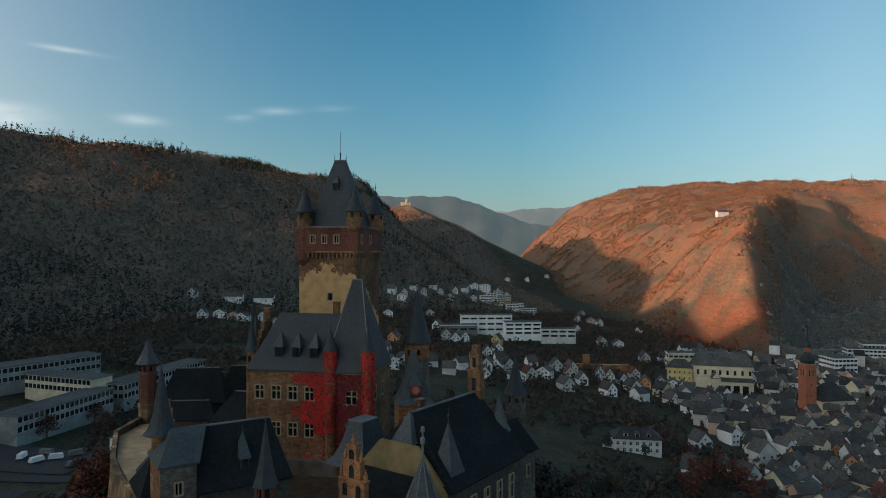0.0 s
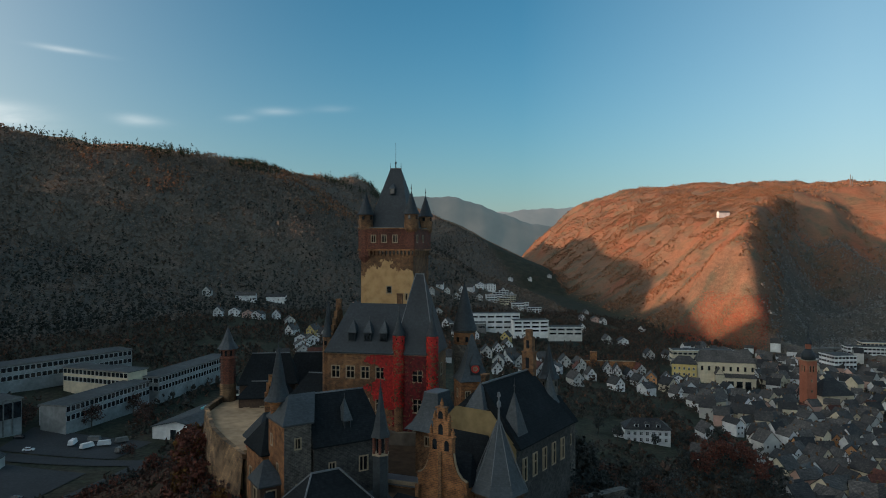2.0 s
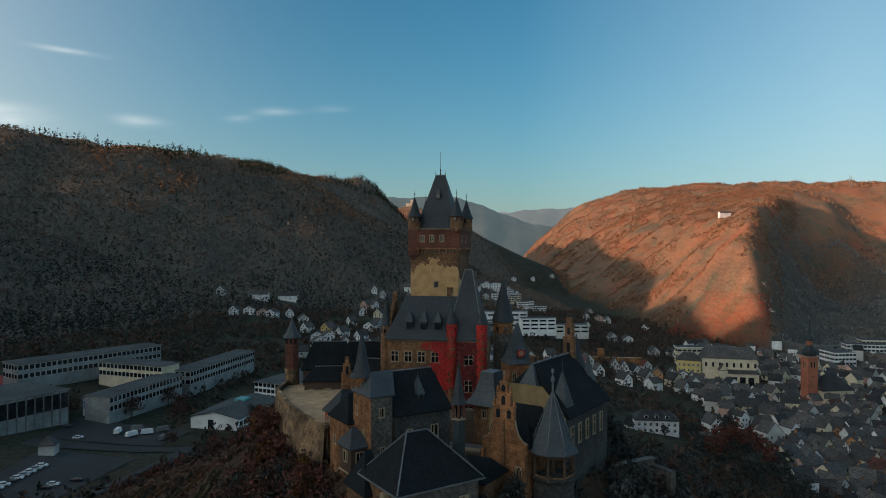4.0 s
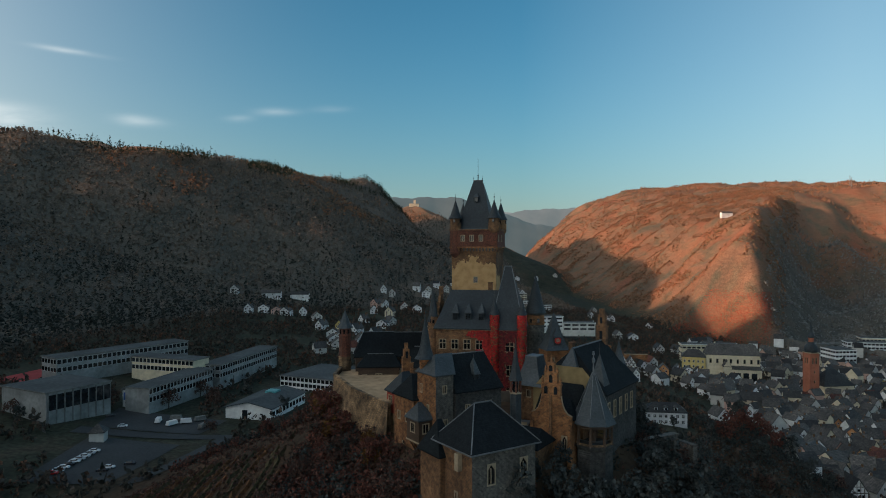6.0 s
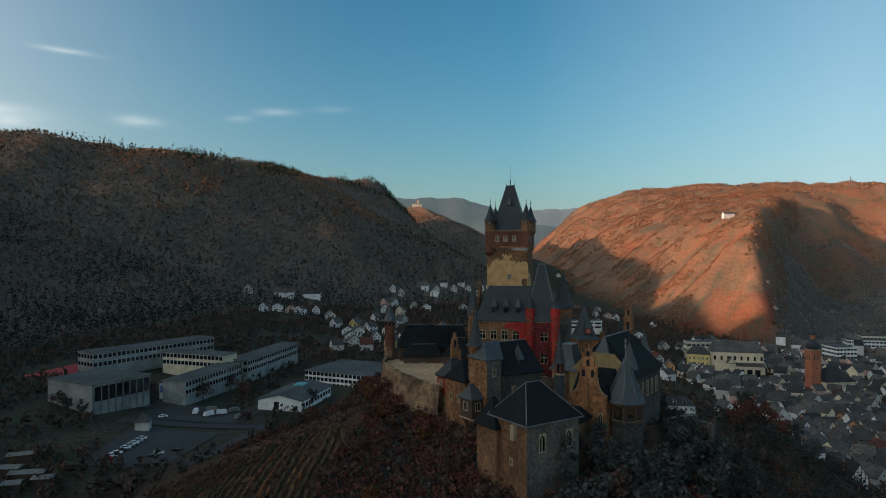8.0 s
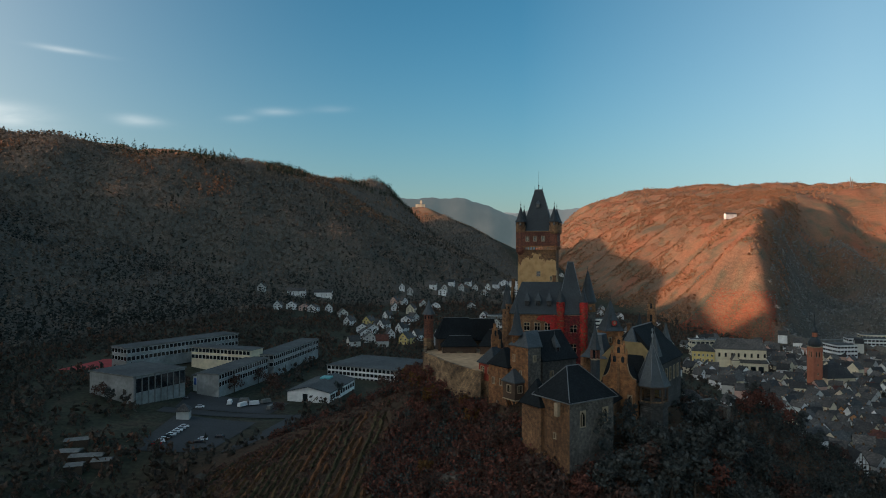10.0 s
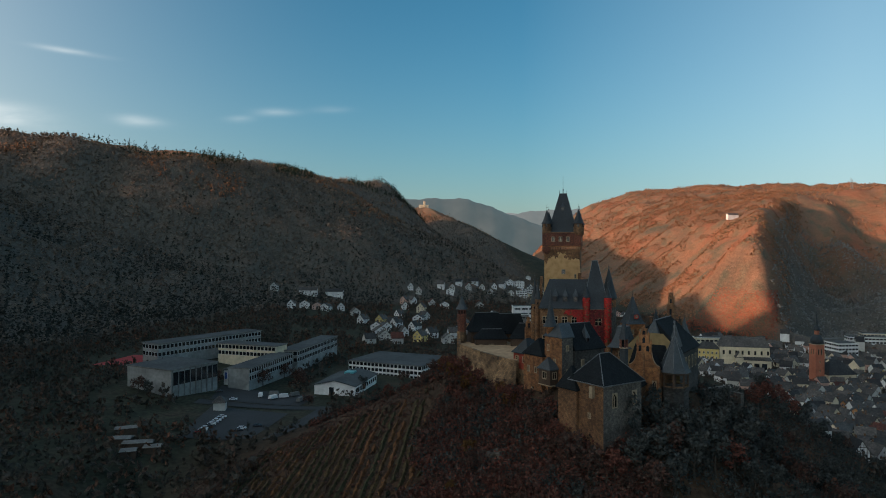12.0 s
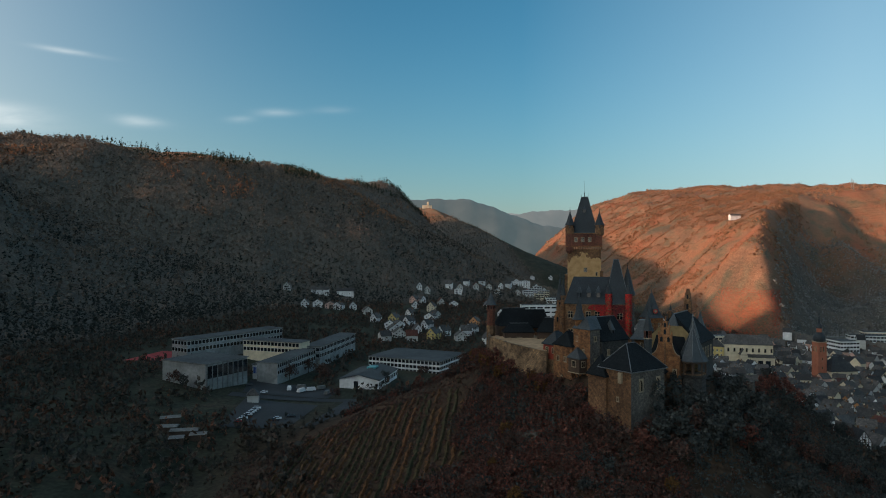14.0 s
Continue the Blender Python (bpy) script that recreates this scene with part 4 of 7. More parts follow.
def great_house():
    """The steep-roofed house whose ridge runs away to the north-east."""
    zb = 74.0
    th = thing("great_house", 0.6, 87.4, zb, 54.5, "steep dark slate-roofed castle house with yellow plastered gable", "castle building")
    L, W = 20.5, 17.0
    tall = [(2.8 + 3.6 * i, 7.4, 1.3, 3.6) for i in range(5)]
    # side 0 takes the darkest stone, the east wall's shade put into colour
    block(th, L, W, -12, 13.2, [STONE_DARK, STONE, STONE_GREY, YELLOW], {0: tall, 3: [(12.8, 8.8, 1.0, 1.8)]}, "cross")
    part("gable", Geo().poly([(0, W, 13.2), (0, 0, 13.2), (0, W / 2 - 3.4, 18.6), (0, W / 2 + 3.4, 18.6)]).poly([(0.4, 0, 13.2), (0.4, W, 13.2), (0.4, W / 2 + 3.4, 18.6), (0.4, W / 2 - 3.4, 18.6)]), YELLOW, th)
    part("roof", Geo().hip(0.2, L + 0.3, -0.7, W + 0.7, 13.3, 22.3, 3.2, L), SLATE_DARK, th)
    part("gable", Geo().poly([(L, 0, 13.2), (L, W, 13.2), (L, W / 2, 22.4)]).poly([(L + 0.5, W, 13.2), (L + 0.5, 0, 13.2), (L + 0.5, W / 2, 22.4)]), STONE, th)
    part("ridge", Geo().box(3.2, L, W / 2 - 0.15, W / 2 + 0.15, 22.2, 22.45), LEAD, th)
    part("small_roof", Geo().lathe([(3.0, 18.4), (2.6, 18.6), (0.05, 22.6)], 4, 2.6, W / 2, 0.5), SLATE_PALE, th)
    # slender belfry on the far gable
    g = Geo().box(L - 0.8, L + 0.6, W / 2 - 1.2, W / 2 + 1.2, 15, 25.5)
    g.box(L - 0.9, L + 0.7, W / 2 - 1.35, W / 2 + 1.35, 25.5, 25.8)
    g.box(L - 0.7, L + 0.5, W / 2 - 0.9, W / 2 + 0.9, 25.8, 28.6)
    g.box(L - 0.6, L + 0.4, W / 2 - 0.55, W / 2 + 0.55, 28.6, 30.0)
    bf = part("belfry", g, STONE, th)
    # dark blocks stand for the shade in the belfry's openings
    part("opening", Geo().box(L - 0.95, L + 0.75, W / 2 - 0.35, W / 2 + 0.35, 22.6, 24.6), GLASS, bf)
    part("opening", Geo().box(L - 0.75, L + 0.55, W / 2 - 0.3, W / 2 + 0.3, 26.4, 27.9), GLASS, bf)
    # tall square spire by the eave
    sp = part("spire", Geo().lathe([(3.2, 12.8), (2.9, 13.2), (0.06, 21.6)], 4, 3.6, 2.4, 0.5), SLATE_PALE, th, "tall square slate spire")
    part("turret", Geo().box(1.6, 5.6, 0.4, 4.4, 4, 12.9), STONE_GREY, th)
    part("finial", Geo().lathe([(0.07, 21.2), (0.06, 22.4), (0.2, 22.6), (0.05, 22.8), (0.03, 24.0)], 8, 3.6, 2.4), IRON, sp)
    flue(th, 9.0, W / 2 + 3, 16, 22.6, 1.4, 1.0)


def pavilion():
    zb = 64.0
    th = thing("octagonal_pavilion", -2.6, 83.2, zb, 0, "octagonal open pavilion with faceted slate spire on stone base", "tower")
    part("base", Geo().lathe([(4.4, -4), (4.0, 8), (3.9, 13.4), (4.3, 14.0), (4.3, 14.4)], 8, turn=0.5), STONE_DARK, th)
    for i in range(8):
        a = 2 * math.pi * (i + 0.5) / 8
        part("pillar", Geo().lathe([(0.4, 14.4), (0.3, 14.7), (0.28, 17.9), (0.42, 18.5)], 8), TIMBER, th, "", Matrix.Translation((3.75 * math.cos(a), 3.75 * math.sin(a), 0)))
        b = 2 * math.pi * (i + 1.5) / 8
        p, q = (3.8 * math.cos(a), 3.8 * math.sin(a)), (3.8 * math.cos(b), 3.8 * math.sin(b))
        part("parapet", Geo().bar((*p, 14.6), (*q, 14.6), 0.34), STONE_WALL, th)
        part("arch", Geo().bar((*p, 18.3), (*q, 18.3), 0.6), TIMBER, th)
        part("railing", Geo().bar((*p, 15.5), (*q, 15.5), 0.14), IRON, th)
    part("core", Geo().lathe([(0.5, 14.3), (0.5, 18.6)], 8, turn=0.5), TIMBER, th)
    part("roof", Geo().lathe([(4.0, 18.6), (4.75, 18.7), (3.9, 20.1), (2.7, 22.6), (0.25, 29.0), (0.05, 29.3)], 8, turn=0.5), SLATE_PALE, th)
    for i in range(8):
        a = 2 * math.pi * (i + 0.5) / 8
        part("ridge", Geo().bar((3.9 * math.cos(a), 3.9 * math.sin(a), 20.15), (0.25 * math.cos(a), 0.25 * math.sin(a), 29.0), 0.12), LEAD, th)
    part("finial", Geo().lathe([(0.22, 28.6), (0.14, 31.0), (0.32, 31.2), (0.32, 31.9), (0.12, 32.1), (0.12, 32.6), (0.3, 32.8), (0.2, 33.4)], 10), LEAD, th)


def stepped_gable_chapel():
    zb = 74.0
    th = thing("gabled_house", -15.2, 85.6, zb, -33, "ochre stone house front with slender arched bell gable", "castle building")
    w, d = 9.0, 9.5
    block(th, w, d, -8, 9.5, STONE_WARM, {0: [(1.6, 3.6, 0.9, 2.4), (7.4, 3.6, 0.9, 2.4)], 3: [(3.0, 4.5, 0.9, 2.0)]}, "gothic")
    # concave shoulders sweep up to a narrow bell tower
    edge = [(0.0, 10.2), (0.9, 10.6), (1.6, 11.4), (2.1, 12.6), (2.4, 14.2)]
    front = [(0.0, 9.5), (w, 9.5)] + [(w - x, z) for x, z in edge] + edge[::-1]
    gg = Geo().poly([(x, -0.3, z) for x, z in front]).poly([(x, 0.5, z) for x, z in front[::-1]])
    for (x0, z0), (x1, z1) in zip(front, front[1:] + front[:1]):
        gg.poly([(x0, -0.3, z0), (x0, 0.5, z0), (x1, 0.5, z1), (x1, -0.3, z1)])
    gb = part("gable", gg, STONE_WARM, th)
    for (x0, z0), (x1, z1) in zip(edge, edge[1:]):
        for q in (0, 1):
            f = (lambda x: w - x) if q else (lambda x: x)
            part("coping", Geo().bar((f(x0), 0.1, z0 + 0.08), (f(x1), 0.1, z1 + 0.08), 0.3), TRIM, gb)
    for x0, x1, z0, z1, doors in ((2.4, 6.6, 14.2, 16.6, (3.4, 5.6)), (3.1, 5.9, 16.6, 19.0, (4.5,)), (3.75, 5.25, 19.0, 21.0, (4.5,))):
        tier = part("bell_tier", Geo().box(x0, x1, -0.35, 0.55, z0, z1).box(x0 - 0.15, x1 + 0.15, -0.45, 0.65, z1 - 0.05, z1 + 0.2), STONE_WARM, th)
        for x in doors:
            # flat dark panel draws the shade within each arch
            arch = [(x - 0.42, z0 + 0.35), (x + 0.42, z0 + 0.35), (x + 0.42, z1 - 0.85), (x + 0.3, z1 - 0.55), (x, z1 - 0.4), (x - 0.3, z1 - 0.55), (x - 0.42, z1 - 0.85)]
            part("opening", Geo().poly([(u, -0.37, v) for u, v in arch]), GLASS, tier)
    for x, z, h in ((2.5, 16.7, 1.1), (6.5, 16.7, 1.1), (3.2, 19.1, 0.9), (5.8, 19.1, 0.9), (4.5, 21.1, 1.0)):
        part("pinnacle", Geo().lathe([(0.26, z), (0.26, z + h * 0.5), (0.34, z + h * 0.52), (0.02, z + h + 0.5)], 4, x, 0.05, 0.5), STONE_WARM, gb)
    part("pilaster", Geo().box(4.25, 4.75, -0.65, -0.3, -8, 14.4), STONE, th)
    for x in (0.3, 8.7):
        part("buttress", Geo().prism([(x - 0.45, -0.9), (x + 0.45, -0.9), (x + 0.45, 0.0), (x - 0.45, 0.0)], -8, 8.6, 0, 0.7), STONE_WARM, th)
    part("roof", Geo().hip(-0.3, w + 0.3, 0.5, d * 2 - 0.5, 9.6, 14.6, w / 2 - 0.02, w / 2 + 0.02), SLATE_DARK, th)


def mansard():
    zb = 76.0
    th = thing("mansard_annex", -16.2, 100.4, zb, -35, "small castle annex with pale curved slate roof", "castle building")
    block(th, 5.2, 6.0, -2, 11.3, STONE, {0: [(2.6, 8.4, 0.9, 1.5)]}, "bar")
    g = Geo()
    rings = [(1.5, 11.2), (1.2, 11.5), (0.5, 12.3), (-0.1, 13.5), (-0.6, 15.0), (-0.95, 16.4), (-1.1, 17.6)]
    pl = [[(-o, -o, z), (5.2 + o, -o, z), (5.2 + o, 6 + o, z), (-o, 6 + o, z)] for o, z in rings]
    g.poly(pl[0][::-1])
    for a, b in zip(pl, pl[1:]):
        for j in range(4):
            g.poly([a[j], a[(j + 1) % 4], b[(j + 1) % 4], b[j]])
    g.poly(pl[-1])
    part("roof", g, SLATE_PALE, th)
    part("ridge", Geo().box(1.1, 4.1, 1.1, 4.9, 17.58, 17.75), LEAD, th)


def spire_turret(name, x, y, zb, r, n, z_wall, z_tip, wall_m, roof_m, label, opening=False, turn=0.5, z0=-3.0):
    th = thing(name, x, y, zb, 0, label, "tower")
    if opening:
        part("wall", Geo().lathe([(r, z0), (r * 0.95, z_wall - 2.5)], n, turn=turn), SLATE, th)
        # dark glass core in place of the shade inside the lantern
        part("core", Geo().lathe([(r * 0.45, z_wall - 2.6), (r * 0.45, z_wall)], n, turn=turn), GLASS, th)
        for i in range(n):
            a = 2 * math.pi * (i + turn) / n
            part("post", Geo().lathe([(0.2, z_wall - 2.6), (0.2, z_wall)], 6), wall_m, th, "", Matrix.Translation((r * 0.82 * math.cos(a), r * 0.82 * math.sin(a), 0)))
        part("sill", Geo().lathe([(r * 1.0, z_wall - 2.6), (r * 1.05, z_wall - 2.35), (r * 0.8, z_wall - 2.3)], n, turn=turn), TRIM, th)
    else:
        part("wall", Geo().lathe([(r, z0), (r, z_wall)], n, turn=turn), wall_m, th)
        for i in range(n):
            a = 2 * math.pi * (i + turn + 0.5) / n
            if math.sin(a) < 0.4:
                part("pane", Geo().box(-0.25, 0.25, -0.05, 0.3, 0, 1.2), GLASS, th, "", Matrix.Translation((r * math.cos(math.pi / n) * math.cos(a), r * math.cos(math.pi / n) * math.sin(a), z_wall - 1.9)) @ Matrix.Rotation(a + math.pi / 2, 4, "Z"))
    h = z_tip - z_wall
    part("roof", Geo().lathe([(r, z_wall - 0.1), (r * 1.2, z_wall), (r * 0.9, z_wall + h * 0.14), (r * 0.5, z_wall + h * 0.48), (0.05, z_tip)], n, turn=turn), roof_m, th)
    finial(th, 0, 0, z_tip - 0.2, 1.0, 0.05)
    return th


def gate_group():
    # square gate tower with a lean roof and a slim round stair turret
    zb = 72.0
    th = thing("gate_tower", -35.6, 82.2, zb, 33, "square ochre stone gate tower with slate roof and round spire", "tower")
    # grey stone on sides turned from the sun, warm on the rest: light put into colour
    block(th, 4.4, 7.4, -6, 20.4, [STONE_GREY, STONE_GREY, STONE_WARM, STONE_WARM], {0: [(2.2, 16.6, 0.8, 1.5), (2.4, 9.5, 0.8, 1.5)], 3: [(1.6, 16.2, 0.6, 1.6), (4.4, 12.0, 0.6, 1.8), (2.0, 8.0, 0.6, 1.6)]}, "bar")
    part("roof", Geo().hip(-0.35, 4.75, -0.35, 7.75, 20.5, 24.3, 2.1, 6.5), SLATE_PALE, th)
    st = part("stair_turret", Geo().lathe([(1.25, -4), (1.25, 22.4), (1.4, 22.9), (1.4, 23.2)], 18, 1.2, 6.1), STONE_WARM, th)
    part("spire", Geo().lathe([(1.35, 23.1), (2.35, 23.2), (1.75, 23.9), (1.2, 25.6), (0.72, 28.6), (0.05, 32.2)], 18, 1.2, 6.1), SLATE, st)
    part("finial", Geo().lathe([(0.06, 32.0), (0.05, 33.0), (0.16, 33.2), (0.03, 33.4), (0.03, 34.4)], 6, 1.2, 6.1), IRON, st)
    # hall between gate tower and palace
    hall = thing("gate_hall", -31.4, 84.3, zb, 31, "long stone hall with steep dark slate roof", "castle building")
    block(hall, 11.8, 9.6, -6, 16.5, STONE_DARK, {0: [(3.0, 11.8, 0.9, 1.8), (8.4, 11.6, 1.3, 2.2)], 1: [(4.8, 10, 1.0, 1.8)]}, "bar")
    part("roof", Geo().hip(-0.3, 12.2, -0.5, 10.1, 16.6, 23.9, 0.2, 10.4), SLATE_DARK, hall)
    part("ridge", Geo().box(0.2, 10.4, 4.65, 4.95, 23.8, 24.0), LEAD, hall)
    dormer(hall, 6.0, 0.9, 17.8, 1.2, 2.0, 3.0, 3.4)
    # lower house with a hipped roof and pointed windows: the near end of the castle
    nb = thing("bastion_house", -29.1, 59.7, 62.0, 33, "stone bastion house with hipped slate roof and pointed windows", "castle building")
    # again duller stone on front and right, side light painted in
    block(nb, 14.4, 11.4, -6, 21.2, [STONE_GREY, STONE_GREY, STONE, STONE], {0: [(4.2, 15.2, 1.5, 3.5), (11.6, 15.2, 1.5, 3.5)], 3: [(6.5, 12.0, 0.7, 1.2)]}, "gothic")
    part("roof", Geo().hip(-0.7, 15.1, -0.7, 12.1, 21.3, 28.4, 4.6, 8.4), SLATE_DARK, nb)
    for a, b in (((-0.6, -0.6, 21.4), (4.6, 5.7, 28.45)), ((15.0, -0.6, 21.4), (8.4, 5.7, 28.45)), ((4.6, 5.7, 28.4), (8.4, 5.7, 28.4)), ((-0.6, 12.0, 21.4), (4.6, 5.7, 28.45))):
        part("ridge", Geo().bar(a, b, 0.2), LEAD, nb)
    part("gutter", Geo().box(-0.8, 15.2, -0.85, -0.68, 21.0, 21.25).box(-0.85, -0.68, -0.8, 12.2, 21.0, 21.25), LEAD, nb)
    part("chimney", Geo().box(-0.95, 0.05, 3.0, 4.1, 17.5, 20.6), TRIM, nb, "pale projecting garderobe box")
    part("annex", Geo().box(-1.0, 0.3, 8.6, 15.6, -6.0, 18.6), STONE, nb)
    part("roof", Geo().hip(-1.5, 3.0, 8.2, 16.2, 18.7, 24.6, 0.6, 1.6), SLATE_DARK, nb)
    # timber oriel on struts beside the gate
    bay = thing("timber_oriel", -39.1, 81.7, 77.5, 33, "timber oriel with slate roof on wooden struts", "castle building")
    block(bay, 3.4, 5.0, 1.2, 5.8, TIMBER, {0: [(1.7, 3.0, 1.3, 1.8)], 3: [(2.5, 3.0, 1.5, 1.8)]}, "bar", 0.15)
    part("roof", Geo().hip(-0.4, 3.8, -0.4, 5.4, 5.8, 9.0, 1.3, 2.1), SLATE_PALE, bay)
    part("floor_beam", Geo().box(-0.15, 3.55, -0.15, 5.15, 0.9, 1.2), TRIM, bay)
    for x in (0.2, 1.7, 3.2):
        part("strut", Geo().bar((x, 0.3, 0.9), (x, 2.4, -2.6), 0.25), TIMBER, bay)
        part("strut", Geo().bar((0.2, 1.0 + x, 0.9), (2.2, 1.0 + x, -2.6), 0.22), TIMBER, bay)
    # red timbered house over the curtain wall
    red = thing("timbered_house", -43.6, 96.2, 73.0, 33, "small red timbered house with dark slate roof on the wall", "castle building")
    block(red, 6.2, 7.0, -4, 7.4, STONE_WALL)
    block(red, 6.2, 7.0, 7.4, 12.4, REDWOOD, {0: [(1.6, 9.6, 1.2, 1.7), (4.4, 9.6, 1.0, 1.7)], 3: [(1.8, 9.6, 1.4, 1.7), (5.0, 9.6, 1.0, 1.7)]}, "cross", 0.2)
    part("roof", Geo().hip(-0.5, 6.7, -0.5, 7.5, 12.5, 17.0, 2.2, 4.6), SLATE, red)
    dormer(red, 2.4, 0.6, 13.2, 1.0, 1.0, 2.0, 1.2)
    flue(red, 4.6, 3.4, 14.0, 18.8, 0.8, 0.7, STONE_WARM)
    gw = thing("gate_wing", -40.4, 87.6, 66.0, 33, "ochre stone gate wing between tower and timbered house", "castle building")
    block(gw, 5.6, 8.6, -6, 20.2, STONE_WARM, {3: [(2.2, 15.0, 0.9, 1.6), (5.6, 15.0, 0.9, 1.6), (4.0, 9.0, 0.6, 1.2)], 0: [(2.8, 15.0, 0.9, 1.6)]}, "bar")
    part("roof", Geo().hip(-0.4, 6.0, -0.4, 9.0, 20.3, 25.0, 2.0, 3.6), SLATE_DARK, gw)
    sl = thing("stepped_belfry", -42.8, 101.6, 78.0, 20, "slim ochre stepped gable standing among slate roofs", "tower")
    g = Geo().box(-1.0, 1.0, -0.5, 0.5, -2, 15.4).box(-0.7, 0.7, -0.45, 0.45, 15.4, 17.2).box(-0.35, 0.35, -0.4, 0.4, 17.2, 18.6)
    part("wall", g, STONE_WARM, sl)
    # dark block on the solid gable, shade of an opening drawn on
    part("opening", Geo().box(-0.28, 0.28, -0.55, 0.55, 15.0, 16.6), GLASS, sl)


def court():
    # sandy yard and the curtain wall under it
    y = new("castle_court", Geo().prism([(-63.5, 140), (-63.5, 128), (-57, 114), (-47.5, 100), (-40, 104), (-38, 122), (-40, 132), (-46, 142)], 76, 83.2).mesh("castle_court", [SAND]))
    tagged(y, "pale sandy castle courtyard", "courtyard", kind="structure")
    th = thing("curtain_wall", -64, 138, 70, 0, "weathered stone curtain wall below the sandy court", "wall")
    pts = [(0, 5.0), (-0.4, -10.0), (6.2, -24.4), (11.2, -32.2), (17.2, -39.8)]
    tops = [14.2, 13.9, 13.3, 13.0, 12.6]
    for (a, b, za, zb) in zip(pts, pts[1:], tops, tops[1:]):
        a, b = Vector((*a, 0)), Vector((*b, 0))
        d = (b - a).normalized()
        nn = Vector((d.y, -d.x, 0))
        g, steps = Geo(), 5
        rows = [(-8, 1.9), (4, 0.7), (10, 0.25)]
        for j in range(steps):
            s0, s1 = a.lerp(b, j / steps), a.lerp(b, (j + 1) / steps)
            t0, t1 = za + (zb - za) * j / steps, za + (zb - za) * (j + 1) / steps
            prof0 = [s0 + nn * o + Vector((0, 0, z)) for z, o in rows] + [s0 + Vector((0, 0, t0)), s0 - nn * 0.7 + Vector((0, 0, t0)), s0 - nn * 0.7 + Vector((0, 0, -8))]
            prof1 = [s1 + nn * o + Vector((0, 0, z)) for z, o in rows] + [s1 + Vector((0, 0, t1)), s1 - nn * 0.7 + Vector((0, 0, t1)), s1 - nn * 0.7 + Vector((0, 0, -8))]
            for p, q, r, u in zip(prof0, prof1, prof1[1:], prof0[1:]):
                g.poly([p, q, r, u])
        part("wall", g, STONE_WALL, th)
        part("coping", Geo().bar(tuple(a + Vector((0, 0, za + 0.06)) - nn * 0.3), tuple(b + Vector((0, 0, zb + 0.06)) - nn * 0.3), 0.85), STONE_WALL, th)
    # corner tower of brick over rubble
    t = thing("corner_tower", -62.9, 139.2, 70, 0, "brick and rubble corner tower with flared slate cap", "tower")
    part("wall", Geo().lathe([(2.2, -8), (2.0, 6), (1.9, 13), (1.9, 17.4)], 8, turn=0.5), STONE_WALL, t, "pale rubble lower stage")
    part("wall", Geo().lathe([(1.75, 17.3), (1.75, 23.2), (1.9, 23.4), (1.9, 23.8), (1.65, 23.9), (1.65, 25.8)], 8, turn=0.5), BRICK, t, "red brick upper stage")
    part("roof", Geo().lathe([(1.65, 25.6), (2.5, 25.7), (1.5, 27.2), (0.7, 29.2), (0.05, 31.0)], 8, turn=0.5), SLATE_PALE, t)
    finial(t, 0, 0, 30.8, 1.6, 0.06)
    for a in (225, 270, 315):
        c, s = math.cos(radians(a)), math.sin(radians(a))
        part("pane", Geo().box(-0.22, 0.22, -0.1, 0.1, 0, 1.2), GLASS, t, "", Matrix.Translation((c * 1.56, s * 1.56, 24.1)) @ Matrix.Rotation(radians(a + 90), 4, "Z"))
    # low service ranges round the far side of the court
    for x, y, z, turn, w, d, hw, hr, lab in ((-59.5, 137.0, 80, 8, 13.0, 8.0, 7.4, 14.2, "dark timbered stable range with steep slate roof"), (-58.0, 131.6, 80, 4, 11.5, 5.2, 5.4, 8.8, "low dark outbuilding with slate roof"), (-45.6, 129.0, 80, -14, 7.5, 9.0, 6.0, 11.2, "small service house with dark slate roof"), (-52.0, 150.0, 78, 4, 15.0, 8.0, 7.0, 14.5, "rear castle range with slate roof")):
        s = thing("service_range", x, y, z, turn, lab, "castle building")
        block(s, w, d, -4, hw, TIMBER if z == 80 else STONE, {0: [(1.8, 1.2, 1.0, 2.0), (w / 2, 1.2, 1.6, 2.2), (w - 2.2, 1.4, 1.0, 1.6)]}, "bar", 0.2)
        part("roof", Geo().hip(-0.5, w + 0.5, -0.6, d + 0.6, hw + 0.1, hr, 2.4, w - 1.6), SLATE_DARK, s)
        part("ridge", Geo().box(2.4, w - 1.6, d / 2 - 0.13, d / 2 + 0.13, hr - 0.1, hr + 0.1), LEAD, s)
    # right-hand ranges
    e = thing("east_range", 9.0, 113.0, 70, 50, "low stone east range with dark slate roof", "castle building")
    block(e, 13, 6.5, -10, 12.5, STONE_GREY, {0: [(2.5, 8, 1.0, 2.0), (6.5, 8, 1.0, 2.0), (10.5, 8, 1.0, 2.0)]}, "bar")
    part("roof", Geo().hip(-0.4, 13.4, -0.5, 7.0, 12.6, 18.0, 1.0, 11.5), SLATE_DARK, e)
    link = thing("link_range", -13.4, 91.0, 74, -35.5, "low link building with dark slate roof", "castle building")
    block(link, 11, 5.2, -6, 7.6, STONE)
    part("roof", Geo().hip(-0.4, 11.4, -1.6, 6.2, 7.7, 15.6, 1.0, 10.0), SLATE_DARK, link)
    ct = thing("court_annex", -21.0, 79.0, 70, -33, "low court annex with dark slate lean-to roof", "castle building")
    block(ct, 6.4, 8.0, -6, 9.2, STONE, {0: [(1.8, 5.4, 0.9, 1.5), (4.6, 5.4, 0.9, 1.5)]}, "bar")
    part("roof", Geo().hip(-0.4, 6.8, -0.5, 8.5, 9.3, 12.4, 0.8, 5.6), SLATE_DARK, ct)
